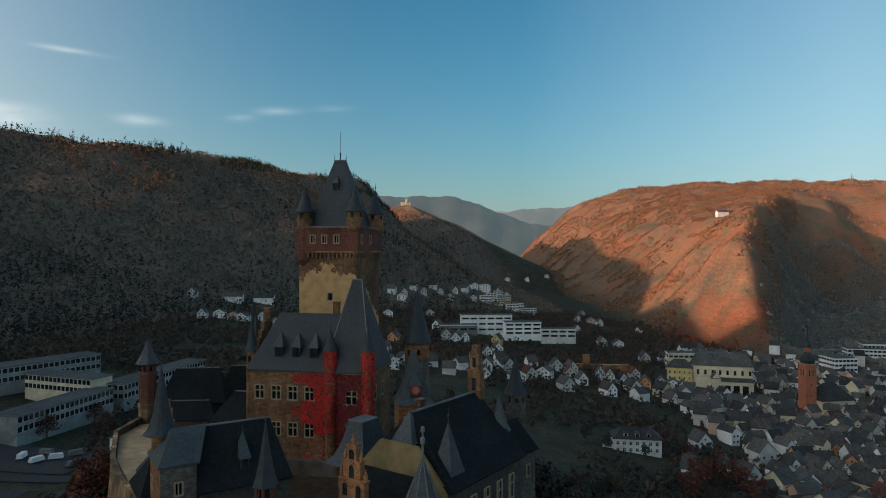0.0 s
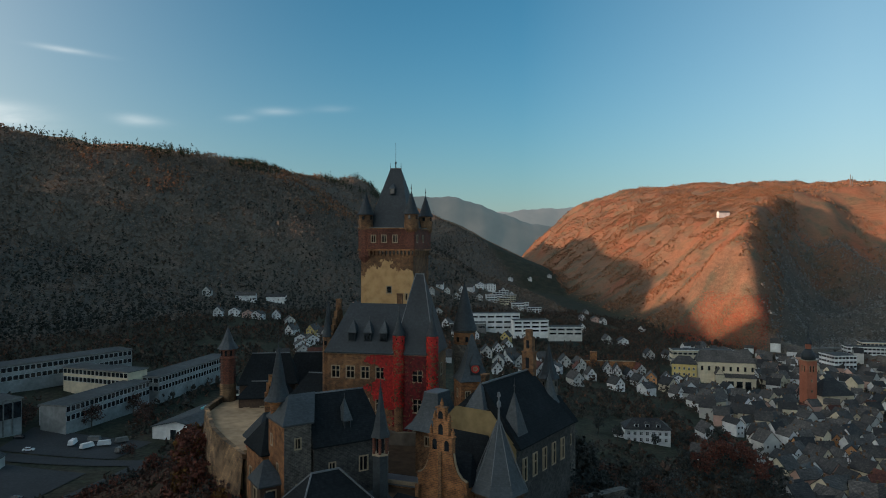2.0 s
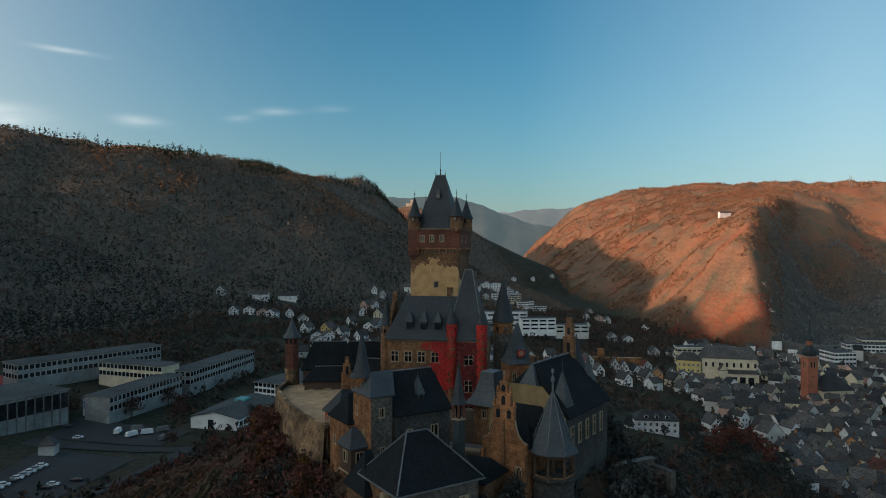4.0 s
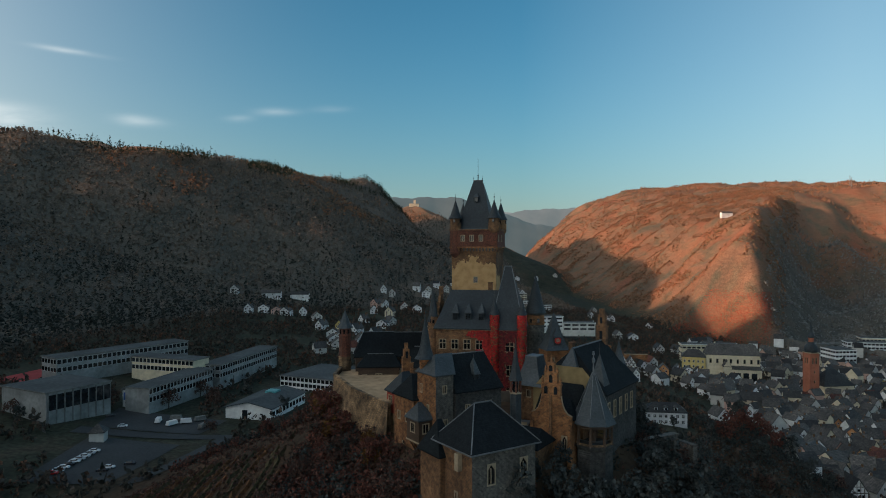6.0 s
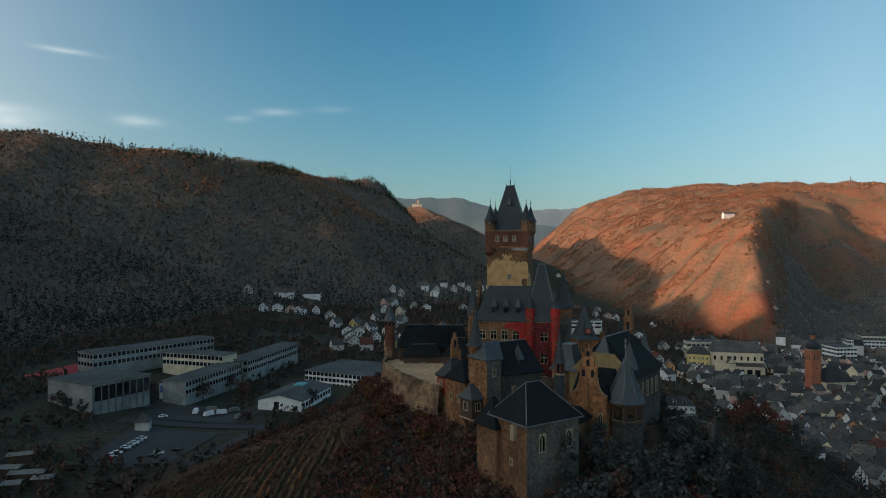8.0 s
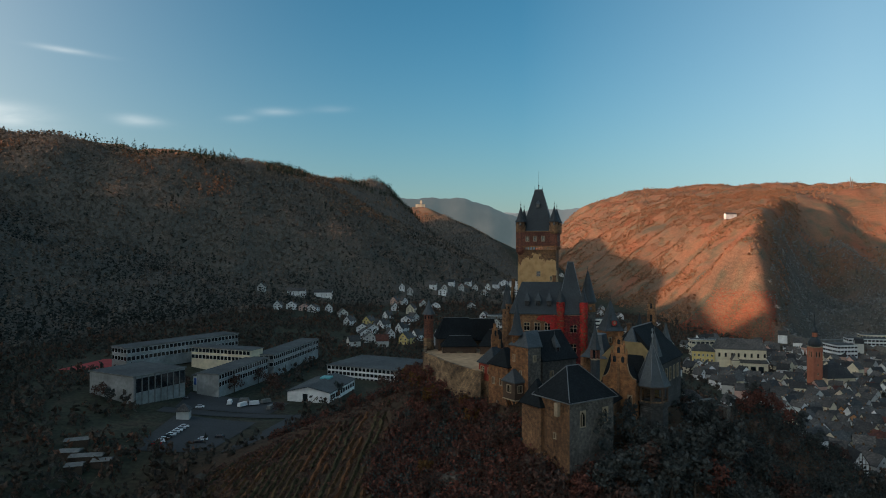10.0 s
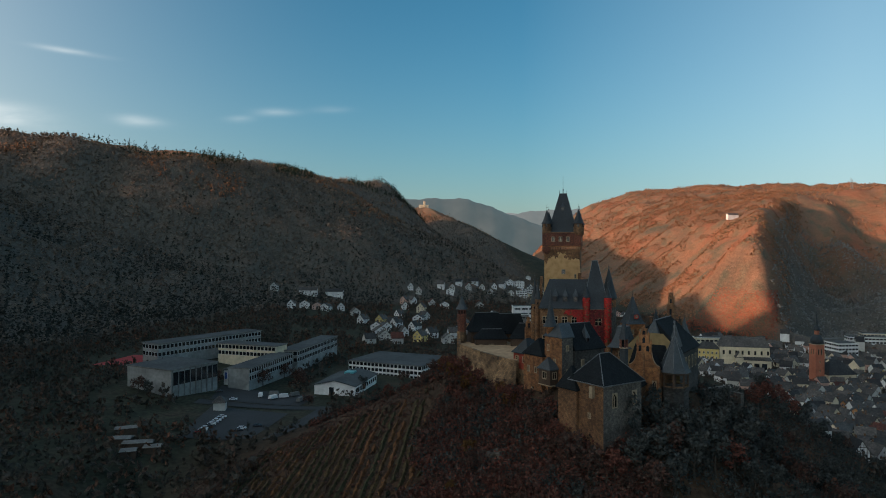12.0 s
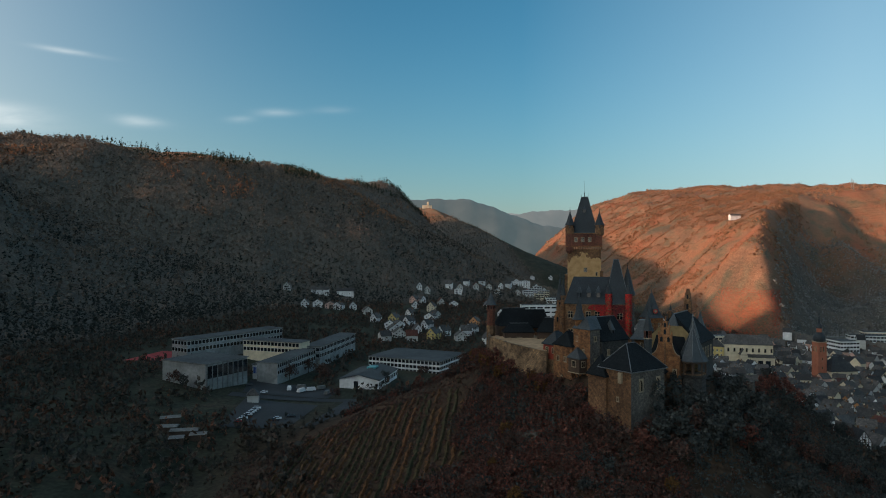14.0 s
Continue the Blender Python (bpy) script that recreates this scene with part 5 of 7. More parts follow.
    tr = thing("court_terrace", -24.0, 95.0, 76, -20, "pale flat terrace roof in the inner court", "terrace")
    part("wall", Geo().box(0, 9.0, 0, 4.0, -6, 3.4), STONE, tr)
    part("roof", Geo().box(-0.2, 9.2, -0.2, 4.2, 3.4, 3.7), LEAD, tr)
    part("parapet", Geo().box(-0.2, 9.2, -0.25, 0.05, 3.7, 4.3), TRIM, tr)
    rw = thing("ruined_wall", 14.0, 104.0, 62, 28, "ruined grey bastion wall on the hill's flank", "wall")
    part("wall", Geo().box(0, 12, 0, 1.4, -10, 10.5).box(0, 1.4, -6, 0, -10, 9.0).box(10.6, 12, -6, 0, -10, 9.6), STONE_GREY, rw)
    part("coping", Geo().box(-0.2, 12.2, -0.2, 1.6, 10.5, 10.8), STONE_GREY, rw)
    lp = thing("gatehouse_lodge", -22.5, 72.5, 70, 33, "low gatehouse lodge with dark slate roof", "castle building")
    block(lp, 7, 6.0, -4, 10.5, STONE_WARM, {0: [(3.5, 6, 1.2, 2.2)]}, "bar")
    part("roof", Geo().hip(-0.4, 7.4, -0.5, 6.5, 10.6, 14.6, 2.0, 5.0), SLATE, lp)


castle_keep()
palas()
round_tower()
clock_tower()
great_house()
pavilion()
stepped_gable_chapel()
mansard()
spire_turret("spire_turret", 9.2, 107.2, 74, 1.7, 8, 16.4, 22.2, STONE_GREY, SLATE_PALE, "octagonal stone turret with pale slate spire")
spire_turret("spire_turret", 18.1, 163.0, 70, 2.6, 8, 14.0, 23.6, STONE_GREY, SLATE, "dark slate-spired tower at the castle's rear", z0=-14.0)
spire_turret("lantern_turret", -20.0, 73.6, 72, 1.25, 6, 21.4, 28.6, BRICK, SLATE, "slim slate lantern turret with open red arches", True)
gate_group()
court()


# ---- town, villages and school ----
def plaster(name, c, f=0.85):
    return mat(name, tuple(v * f for v in c), c, 0.5, 0.85, 0.15, 0.12, 0.25, objrand=0.12)


WALLS = {"w": plaster("white_render", (0.8, 0.8, 0.78)), "c": plaster("cream_render", (0.72, 0.62, 0.44)), "y": plaster("yellow_render", (0.68, 0.52, 0.2)), "p": plaster("pink_render", (0.6, 0.38, 0.3)), "o": plaster("orange_render", (0.62, 0.3, 0.13)), "g": plaster("grey_render", (0.56, 0.55, 0.51)), "s": plaster("salmon_render", (0.6, 0.4, 0.33))}
TILE = mat("dark_roof_slates", (0.05, 0.051, 0.052), (0.115, 0.113, 0.11), 0.8, 0.65, 0.3, 0.1, 0.45, brick=(0.9, 0.5), mortar=(0.02, 0.02, 0.02), objrand=0.6)
TILE_RED = mat("rust_roof_tiles", (0.1, 0.04, 0.028), (0.17, 0.065, 0.04), 0.8, 0.8, 0.3, 0.1, 0.4, brick=(0.9, 0.5), mortar=(0.05, 0.02, 0.02), objrand=0.3)
TILE_FAR = mat("mixed_roof_slates", (0.05, 0.051, 0.052), (0.115, 0.113, 0.11), 0.8, 0.65, 0.3, 0.1, 0.45, brick=(0.9, 0.5), mortar=(0.02, 0.02, 0.02), island=0.7)
FLATROOF = mat("gravel_flat_roof", (0.05, 0.055, 0.056), (0.09, 0.096, 0.094), 0.6, 0.95, 0.2, 0.05, 0.4)
WHITEFRAME = mat("white_window_frame", (0.6, 0.6, 0.58), (0.7, 0.7, 0.68), 3, 0.6, 0.0)
CONCRETE = mat("concrete_panels", (0.13, 0.13, 0.122), (0.225, 0.22, 0.2), 0.6, 0.9, 0.2, 0.1, 0.3)
ASPHALT = mat("asphalt", (0.028, 0.03, 0.03), (0.045, 0.046, 0.046), 1.0, 0.9, 0.2, 0.05, 0.35)
REDCOURT = mat("red_sports_surface", (0.3, 0.03, 0.03), (0.4, 0.05, 0.045), 0.4, 0.9, 0.1, 0.05, 0.25)
CHURCH = mat("red_sandstone_render", (0.34, 0.115, 0.065), (0.44, 0.15, 0.085), 0.5, 0.9, 0.2, 0.1, 0.25)
TEAL = mat("turquoise_rooflight", (0.12, 0.4, 0.4), (0.18, 0.5, 0.5), 1, 0.3, 0.0)
BLUEWALL = mat("blue_panel", (0.05, 0.12, 0.4), (0.08, 0.18, 0.5), 1, 0.5, 0.0)
SCHOOL = mat("weathered_pale_render", (0.23, 0.235, 0.226), (0.34, 0.34, 0.325), 0.5, 0.9, 0.15, 0.08, 0.4)
BEAM = mat("dark_brown_beams", (0.05, 0.035, 0.025), (0.09, 0.06, 0.04), 2, 0.8, 0.1)

SMALL = {}


def small_window(th, p0, p1, s, z, w, h, name="window"):
    """A framed window on an outer wall, a little proud of the render, with a darker pane in it."""
    key = (w, h)
    if key not in SMALL:
        g = Geo().ring(w, h, 0.12, -0.1, 0.0, -0.03)
        SMALL[key] = g.mesh("window", [WHITEFRAME, GLASS])
    a, b = Vector((*p0, 0)), Vector((*p1, 0))
    d = (b - a).normalized()
    return part(name, SMALL[key], None, th, "", Matrix.Translation(a + d * s + Vector((0, 0, z))) @ Matrix.Rotation(math.atan2(d.y, d.x), 4, "Z"))


def house_model(name, label, w, d, eave, ridge, wall_m, roof_m, framed=False, storeys=2, hip=0.0, chim=True):
    """A gabled house: its gable looks to -y. The ridge runs along y."""
    th = thing(name, 0, 0, 0, 0, label, "house")
    c = [(-w / 2, -d / 2), (w / 2, -d / 2), (w / 2, d / 2), (-w / 2, d / 2)]
    g = Geo().prism(c, -5, eave)
    top = eave + (ridge - eave) * 0.98
    for y in (-d / 2, d / 2):
        tri3 = [(-w / 2, y, eave), (w / 2, y, eave), (0, y, top)]
        g.poly(tri3 if y < 0 else tri3[::-1])
    part("wall", g, wall_m, th)
    r, o, t = Geo(), 0.45, 0.28
    k = (ridge - eave) / (w / 2)
    for sx in (-1, 1):
        p = [(sx * (w / 2 + o), -d / 2 - o, eave - o * k), (sx * (w / 2 + o), d / 2 + o, eave - o * k), (0, d / 2 + o - hip, ridge), (0, -d / 2 - o + hip, ridge)]
        q = [(x, y, z + t) for x, y, z in p]
        if sx < 0:
            p, q = p[::-1], q[::-1]
        r.poly(q), r.poly(p[::-1])
        for j in range(4):
            r.poly([p[j], p[(j + 1) % 4], q[(j + 1) % 4], q[j]])
    part("roof", r, roof_m, th)
    if chim:
        part("chimney", Geo().box(w * 0.12, w * 0.12 + 0.8, d * 0.15, d * 0.15 + 0.8, eave + 1, ridge + 1.1), STONE, th)
    sh = eave / storeys
    for f in range(storeys):
        n = max(2, int(w / 4.2))
        for i in range(n):
            small_window(th, c[0], c[1], w * (i + 0.5) / n, f * sh + sh * 0.34, 1.25, 1.4)
        n = max(2, int(d / 4.6))
        for i in range(n):
            small_window(th, c[1], c[2], d * (i + 0.5) / n, f * sh + sh * 0.34, 1.25, 1.4)
    small_window(th, c[0], c[1], w / 2, eave + 0.7, 1.0, 1.1)
    if framed:
        for x in np.linspace(-w / 2, w / 2, 6):
            hh = eave + (ridge - eave) * (1 - abs(x) / (w / 2)) - 0.2
            part("beam", Geo().box(x - 0.14, x + 0.14, -d / 2 - 0.12, -d / 2 + 0.02, 0, max(hh, 0.5)), BEAM, th)
        for z in (eave / 2, eave, eave + (ridge - eave) * 0.45):
            half = w / 2 if z <= eave else w / 2 * (1 - (z - eave) / (ridge - eave))
            part("beam", Geo().box(-half, half, -d / 2 - 0.13, -d / 2 + 0.02, z - 0.14, z + 0.14), BEAM, th)
    return th


MODELS = {
    "w": [house_model("house", "white rendered house with dark slate gable roof", 9.0, 11.0, 5.6, 10.6, WALLS["w"], TILE), house_model("house", "small white gabled house with steep slate roof", 8.0, 9.5, 5.0, 10.2, WALLS["w"], TILE), house_model("house", "wide white house with low dark roof", 12.0, 9.5, 6.0, 9.6, WALLS["w"], TILE)],
    "g": [house_model("house", "grey rendered house with dark slate roof", 9.5, 12.0, 5.8, 10.8, WALLS["g"], TILE), house_model("house", "low grey house with weathered slate roof", 11.0, 10.0, 5.2, 9.6, WALLS["g"], TILE), house_model("house", "old stone-grey house with rust-coloured roof tiles", 9.0, 11.0, 5.6, 10.4, WALLS["g"], TILE_RED)],
    "c": [house_model("house", "cream rendered house with slate gable roof", 10.0, 12.0, 7.2, 12.6, WALLS["c"], TILE, storeys=3)],
    "y": [house_model("house", "yellow rendered house with slate roof", 9.5, 12.0, 6.2, 11.2, WALLS["y"], TILE)],
    "p": [house_model("house", "pale pink house with slate gable roof", 10.0, 11.0, 6.4, 11.4, WALLS["p"], TILE)],
    "o": [house_model("house", "orange rendered house with slate roof", 9.5, 11.0, 6.0, 10.8, WALLS["o"], TILE)],
    "s": [house_model("house", "salmon rendered house with dark roof", 13.0, 9.0, 5.6, 9.2, WALLS["s"], TILE)],
    "T": [house_model("house", "half-timbered white house with steep slate gable", 8.0, 11.0, 6.4, 12.4, WALLS["w"], TILE, True)],
    "l": [house_model("house", "long white terrace house with dark roof", 10.0, 24.0, 5.8, 9.4, WALLS["w"], TILE)],
    "W": [house_model("house", "white stepped apartment house with flat dark roofs", 18.0, 14.0, 11.0, 12.2, WALLS["w"], TILE, storeys=4)],
}
USED = {}


def put_house(x, y, turn, kind, group, z=None):
    v = MODELS[kind]
    m = v[int(abs(x * 7 + y * 3)) % len(v)]
    if kind in "lsW" or (kind == "w" and m is v[-1]):
        turn = turn + (90 if kind == "l" else 0)
    at = pose(x, y, (height(x, y) - 0.1) if z is None else z, 0, 0, turn)
    if m not in USED:
        USED[m] = 1
        m.matrix_world = at
        ob = m
    else:
        ob = copy_thing(m, at)
    ob["group"] = group
    return ob


HILL_VILLAGE = [
    (-255, 693, 5, "w"), (-241, 705, 5, "w"), (-225, 703, 5, "s"), (-214, 701, -20, "w"), (-159, 625, -30, "w"), (-138, 625, -25, "y"), (-139, 577, 0, "w"), (-125, 612, 60, "g"), (-122, 680, -40, "w"), (-120, 604, -40, "w"), (-120, 767, 10, "w"), (-124, 833, -30, "p"), (-114, 838, 40, "w"), (-97, 737, -15, "c"), (-97, 643, -20, "w"), (-99, 581, -40, "w"), (-91, 515, -30, "y"), (-81, 538, -50, "w"), (-67, 795, 5, "w"), (-58, 912, 0, "w"),
]
HILL_VILLAGE_MORE = [
    (-46, 616, -20, "o"), (-52, 565, -50, "w"), (-65, 510, 10, "g"), (-119, 891, 10, "w"), (-106, 886, 0, "g"), (-72, 924, 80, "w"), (-55, 927, 5, "g"), (-43, 958, 80, "w"), (-28, 953, 5, "g"), (-15, 998, 80, "w"), (-85, 822, 10, "g"), (-130, 573, 30, "w"), (-92, 669, 50, "g"), (-176, 686, 20, "g"), (-198, 716, 10, "w"), (-297, 776, 5, "g"), (-254, 790, 3, "l"), (-221, 807, 3, "l"),
]
UPPER_VILLAGE = [
    (-4, 984, 0, "g"), (10, 976, 5, "g"), (35, 1039, 70, "w"), (50, 1068, 20, "w"), (68, 1075, 5, "W"), (167, 1690, -20, "w"), (46, 1004, 5, "g"), (65, 1024, 5, "p"), (105, 1089, 5, "w"), (219, 1705, 10, "w"), (91, 1094, 10, "w"), (19, 1021, 5, "w"), (280, 1764, 5, "g"),
]
VALLEY_HOUSES = [
    (-17, 827, 10, "g"), (-6, 718, -20, "w"), (3, 659, 5, "g"), (12, 645, 5, "w"), (22, 658, 5, "w"), (55, 663, -20, "y"), (40, 593, 5, "w"), (51, 615, 10, "w"), (36, 531, -10, "g"), (45, 536, -20, "w"), (54, 542, 10, "g"), (68, 519, 20, "g"), (83, 533, -30, "w"), (99, 572, 0, "g"), (111, 568, 10, "g"), (243, 1142, 5, "g"), (210, 1020, 5, "w"), (234, 1034, 5, "s"), (243, 1017, 5, "w"), (178, 870, 5, "w"),
]
VALLEY_HOUSES_MORE = [
    (186, 766, 5, "g"), (206, 771, 5, "w"), (295, 984, -40, "w"), (134, 557, -10, "T"), (141, 553, -10, "T"), (151, 551, 5, "w"), (170, 585, 10, "g"), (169, 547, -15, "o"), (93, 496, 20, "g"), (112, 527, 5, "w"),
]
OLD_TOWN_HOUSES = [
    (186, 557, -15, "w"), (197, 560, -15, "w"), (205, 559, -15, "w"), (199, 527, -10, "l"), (208, 515, -10, "c"), (230, 495, 5, "T"), (237, 488, 0, "p"), (262, 525, 10, "g"), (241, 455, -40, "w"), (278, 505, 5, "g"), (150, 381, 10, "w"), (187, 393, 30, "w"), (200, 448, 20, "c"), (176, 317, -40, "w"), (242, 408, 5, "o"), (239, 381, -35, "o"), (247, 405, 5, "w"), (320, 489, -20, "c"),
]
OLD_TOWN_HOUSES_MORE = [
    (309, 489, -20, "c"), (394, 587, 5, "y"), (451, 708, 30, "w"), (485, 732, 20, "g"), (426, 734, 10, "w"), (410, 769, -20, "w"), (213, 692, 0, "g"), (241, 713, 30, "g"),
]
for spot in HILL_VILLAGE + HILL_VILLAGE_MORE:
    put_house(*spot, "houses of the hillside village")
for spot in UPPER_VILLAGE:
    put_house(*spot, "houses of the upper village")
for spot in VALLEY_HOUSES + VALLEY_HOUSES_MORE:
    put_house(*spot, "houses of the valley")
for spot in OLD_TOWN_HOUSES + OLD_TOWN_HOUSES_MORE:
    put_house(*spot, "houses of the old town")

vl = thing("villa", 92, 352, height(100, 356) - 0.5, -8, "white two-storey villa with hipped dark slate roof and dormers", "house")
block(vl, 25, 13, -5, 7.6, WALLS["w"], {0: [(2.2 + 3.4 * i, z, 1.4, 1.7) for i in range(7) for z in (0.9, 4.4)], 1: [(3.0 + 3.4 * i, z, 1.3, 1.7) for i in range(3) for z in (0.9, 4.4)]}, "cross", 0.2, WHITEFRAME)
part("roof", Geo().hip(-0.7, 25.7, -0.7, 13.7, 7.7, 12.6, 5.5, 19.5), TILE, vl)
for xv in (6.5, 12.5, 18.5):
    vd = part("dormer", Geo().box(xv - 1.1, xv + 1.1, 0.9, 4.6, 8.4, 10.4), WALLS["w"], vl)
    part("roof", Geo().hip(xv - 1.4, xv + 1.4, 0.6, 5.2, 10.4, 11.6, xv - 0.6, xv + 0.6, 0.1), TILE, vd)
    part("pane", Geo().box(xv - 0.8, xv + 0.8, 0.84, 0.95, 8.8, 10.1), GLASS, vd)
part("annex", Geo().box(-5.5, 0, 2, 11, -5, 4.2), WALLS["w"], vl)
part("roof", Geo().hip(-6.0, 0.2, 1.5, 11.5, 4.3, 6.6, -3.6, -2.2), TILE, vl)
flue(vl, 9.5, 7.5, 11.0, 14.0, 1.0, 0.9)

# streets of the old town, packed between the castle hill and the far slope
TAKEN = [(x, y) for x, y, _, _ in HILL_VILLAGE + HILL_VILLAGE_MORE + UPPER_VILLAGE + VALLEY_HOUSES + VALLEY_HOUSES_MORE + OLD_TOWN_HOUSES + OLD_TOWN_HOUSES_MORE]
TAKEN += [(97, 354), (106, 357), (114, 358), (296, 545), (310, 545), (322, 548), (258, 592), (240, 600), (275, 590), (222, 618), (440, 720), (455, 730), (300, 540)]
rnd = random.Random(11)


def fill(x0, x1, y0, y1, step, kinds, n_max, group, gap=10.5, turn0=20):
    n = 0
    yy = y0
    while yy < y1:
        xx = x0 + rnd.uniform(0, step)
        while xx < x1:
            px, py = xx + rnd.uniform(-2.5, 2.5), yy + rnd.uniform(-2.5, 2.5)
            ok = all((px - a) ** 2 + (py - b) ** 2 > gap ** 2 for a, b in TAKEN)
            if ok and hill_distance(np.array([px]), np.array([py]))[0] > 95 and height(px, py) < (2 if py < 330 else 22) + 30 * (px < 150) and right_reach(px, py) < 25 and n < n_max:
                TAKEN.append((px, py))
                put_house(px, py, turn0 + rnd.choice((0, 90, 0, -20, 70)) + rnd.uniform(-8, 8), rnd.choice(kinds), group)
                n += 1
            xx += step
        yy += step * 0.95


fill(135, 250, 225, 310, 13.5, "gwcTgwog", 30, "houses of the old town", 10.0)
fill(175, 420, 300, 520, 13.5, "gwcwggowgTwcp", 112, "houses of the old town", 10.0)
fill(300, 560, 520, 800, 17, "ggwgcwgg", 38, "houses of the old town", 13)
fill(10, 230, 500, 690, 24, "gwgcw", 14, "houses of the valley", 17)
fill(-150, 40, 500, 760, 24, "gwggw", 12, "houses of the valley", 17)


def far_houses(spots):
    """The houses behind, too many to tell apart, as one mesh of small gabled bodies."""
    g = Geo()
    for x, y, turn, n in spots:
        w, d, e, r, k = ((8.0, 10.5, 7.2, 12.0, 1), (9.0, 11.5, 8.2, 12.6, 2), (9.5, 12.0, 8.8, 13.6, 3), (8.0, 9.5, 6.4, 10.8, 1), (8.5, 11.0, 7.6, 12.6, 4), (10.5, 12.0, 8.0, 12.0, 1))[n]
        grow = 0.8 + 0.5 * ((x * 1.37 + y * 0.71) % 1.0)
        w, d, e = w * grow, d * (1.65 - 0.65 * grow), e * (0.8 + 0.4 * ((x * 0.53 + y * 1.9) % 1.0))
        r = e + w * (0.42 + 0.16 * ((x + y) % 1.0))
        z, c, s = height(x, y) - 3, math.cos(radians(turn)), math.sin(radians(turn))
        h = Geo().prism([(-w / 2, -d / 2), (w / 2, -d / 2), (w / 2, d / 2), (-w / 2, d / 2)], 0, 3 + e, k)
        h.poly([(-w / 2, -d / 2, 3 + e), (w / 2, -d / 2, 3 + e), (0, -d / 2, 2.8 + r)], k).poly([(w / 2, d / 2, 3 + e), (-w / 2, d / 2, 3 + e), (0, d / 2, 2.8 + r)], k)
        o = 0.4
        for sx in (-1, 1):
            a = [(sx * (w / 2 + o), -d / 2 - o, 2.7 + e), (sx * (w / 2 + o), d / 2 + o, 2.7 + e), (0, d / 2 + o, 3 + r), (0, -d / 2 - o, 3 + r)]
            b = [(q[0], q[1], q[2] - 0.25) for q in a]
            a, b = (a, b) if sx > 0 else (a[::-1], b[::-1])
            h.poly(a, 0), h.poly(b[::-1], 0)
            for q in range(4):
                h.poly([b[q], b[(q + 1) % 4], a[(q + 1) % 4], a[q]], 0)
        h.box(0.8, 1.5, 1.5, 2.2, 4 + e, 3.7 + r, 6)
        for sw in (-0.22, 0.22):
            for zz in (0.18, 0.6):
                h.box(w * sw - 0.55, w * sw + 0.55, -d / 2 - 0.05, -d / 2 + 0.1, 3 + e * zz, 3 + e * zz + 1.3, 5)
                h.box(w / 2 - 0.1, w / 2 + 0.05, d * sw - 0.55, d * sw + 0.55, 3 + e * zz, 3 + e * zz + 1.3, 5)
        i = len(g.v)
        g.v += [(x + q[0] * c - q[1] * s, y + q[0] * s + q[1] * c, z + q[2]) for q in h.v]
        g.f += [tuple(i + v for v in f) for f in h.f]
        g.k += h.k
    tagged(new("distant_houses", g.mesh("distant_houses", [TILE_FAR, WALLS["w"], WALLS["g"], WALLS["c"], WALLS["p"], GLASS, STONE])), "crowded slate-roofed houses of the old town", "houses", kind="stuff")


SPOTS = []


def pack(x0, x1, y0, y1, step, gap):
    for yy in np.arange(y0, y1, step):
        for xx in np.arange(x0, x1, step):
            px, py = xx + rnd.uniform(-4.5, 4.5), yy + rnd.uniform(-4.5, 4.5)
            if all((px - a) ** 2 + (py - b) ** 2 > gap ** 2 for a, b in TAKEN) and hill_distance(np.array([px]), np.array([py]))[0] > 95 and height(px, py) < (2 if py < 330 else 22) + 30 * (px < 150) and right_reach(px, py) < 25:
                TAKEN.append((px, py))
                SPOTS.append((px, py, 20 + rnd.choice((0, 90, 45)) + rnd.uniform(-9, 9), rnd.choice((0, 1, 1, 2, 2, 3, 3, 4, 5))))


pack(180, 430, 310, 540, 12.5, 9.5)
pack(300, 620, 520, 830, 18, 14)
pack(120, 300, 225, 320, 12.5, 9.5)
far_houses(SPOTS)


def flat_building(x, y, z, turn, w, d, h, storeys, wall_m, label, name="school_building", front=True, sides=(0, 1, 3), pitch=3.2, base=6.0, wh=1.7, group="school buildings"):
    """A flat-roofed block with rows of large windows; origin at its front left corner."""
    th = thing(name, x, y, z, turn, label, "building", group)
    c = [(0, 0), (w, 0), (w, d), (0, d)]
    part("wall", Geo().prism(c, -base, h), wall_m, th)
    part("roof", Geo().box(-0.5, w + 0.5, -0.5, d + 0.5, h, h + 0.45), FLATROOF, th)
    part("fascia", Geo().box(-0.56, w + 0.56, -0.56, -0.5, h - 0.15, h + 0.55).box(w + 0.5, w + 0.56, -0.5, d + 0.5, h - 0.15, h + 0.55).box(-0.56, -0.5, -0.5, d + 0.5, h - 0.15, h + 0.55), CONCRETE if name in ("school_building", "gymnasium") else WALLS["w"], th)
    sh = h / storeys
    for f in range(storeys):
        for i in sides:
            L = w if i in (0, 2) else d
            n = int(L / pitch)
            for j in range(n):
                small_window(th, c[i], c[(i + 1) % 4], L * (j + 0.5) / n, f * sh + sh * 0.3, round(L / n * 0.78, 2), wh)
    return th


# school on the valley floor
flat_building(-261.0, 331.0, 45.0, 57.2, 89, 17.0, 9.6, 2, SCHOOL, "long two-storey concrete school wing with flat roof", sides=(0, 3), pitch=3.0, wh=2.5)
flat_building(-230.5, 360.0, 42.6, -20, 48, 14, 8.6, 2, WALLS["c"], "cream two-storey school wing with window bands", sides=(0,), pitch=2.9, wh=2.4)
flat_building(-186.5, 286.0, 38.0, 78, 60, 14, 8.4, 2, SCHOOL, "long grey school wing with flat roof", sides=(0,), pitch=3.0, wh=2.5)
flat_building(-172.0, 352.0, 38.0, 79, 80, 14, 9.0, 2, SCHOOL, "rear grey school wing with window bands", sides=(0, 3), pitch=3.0, wh=2.5)
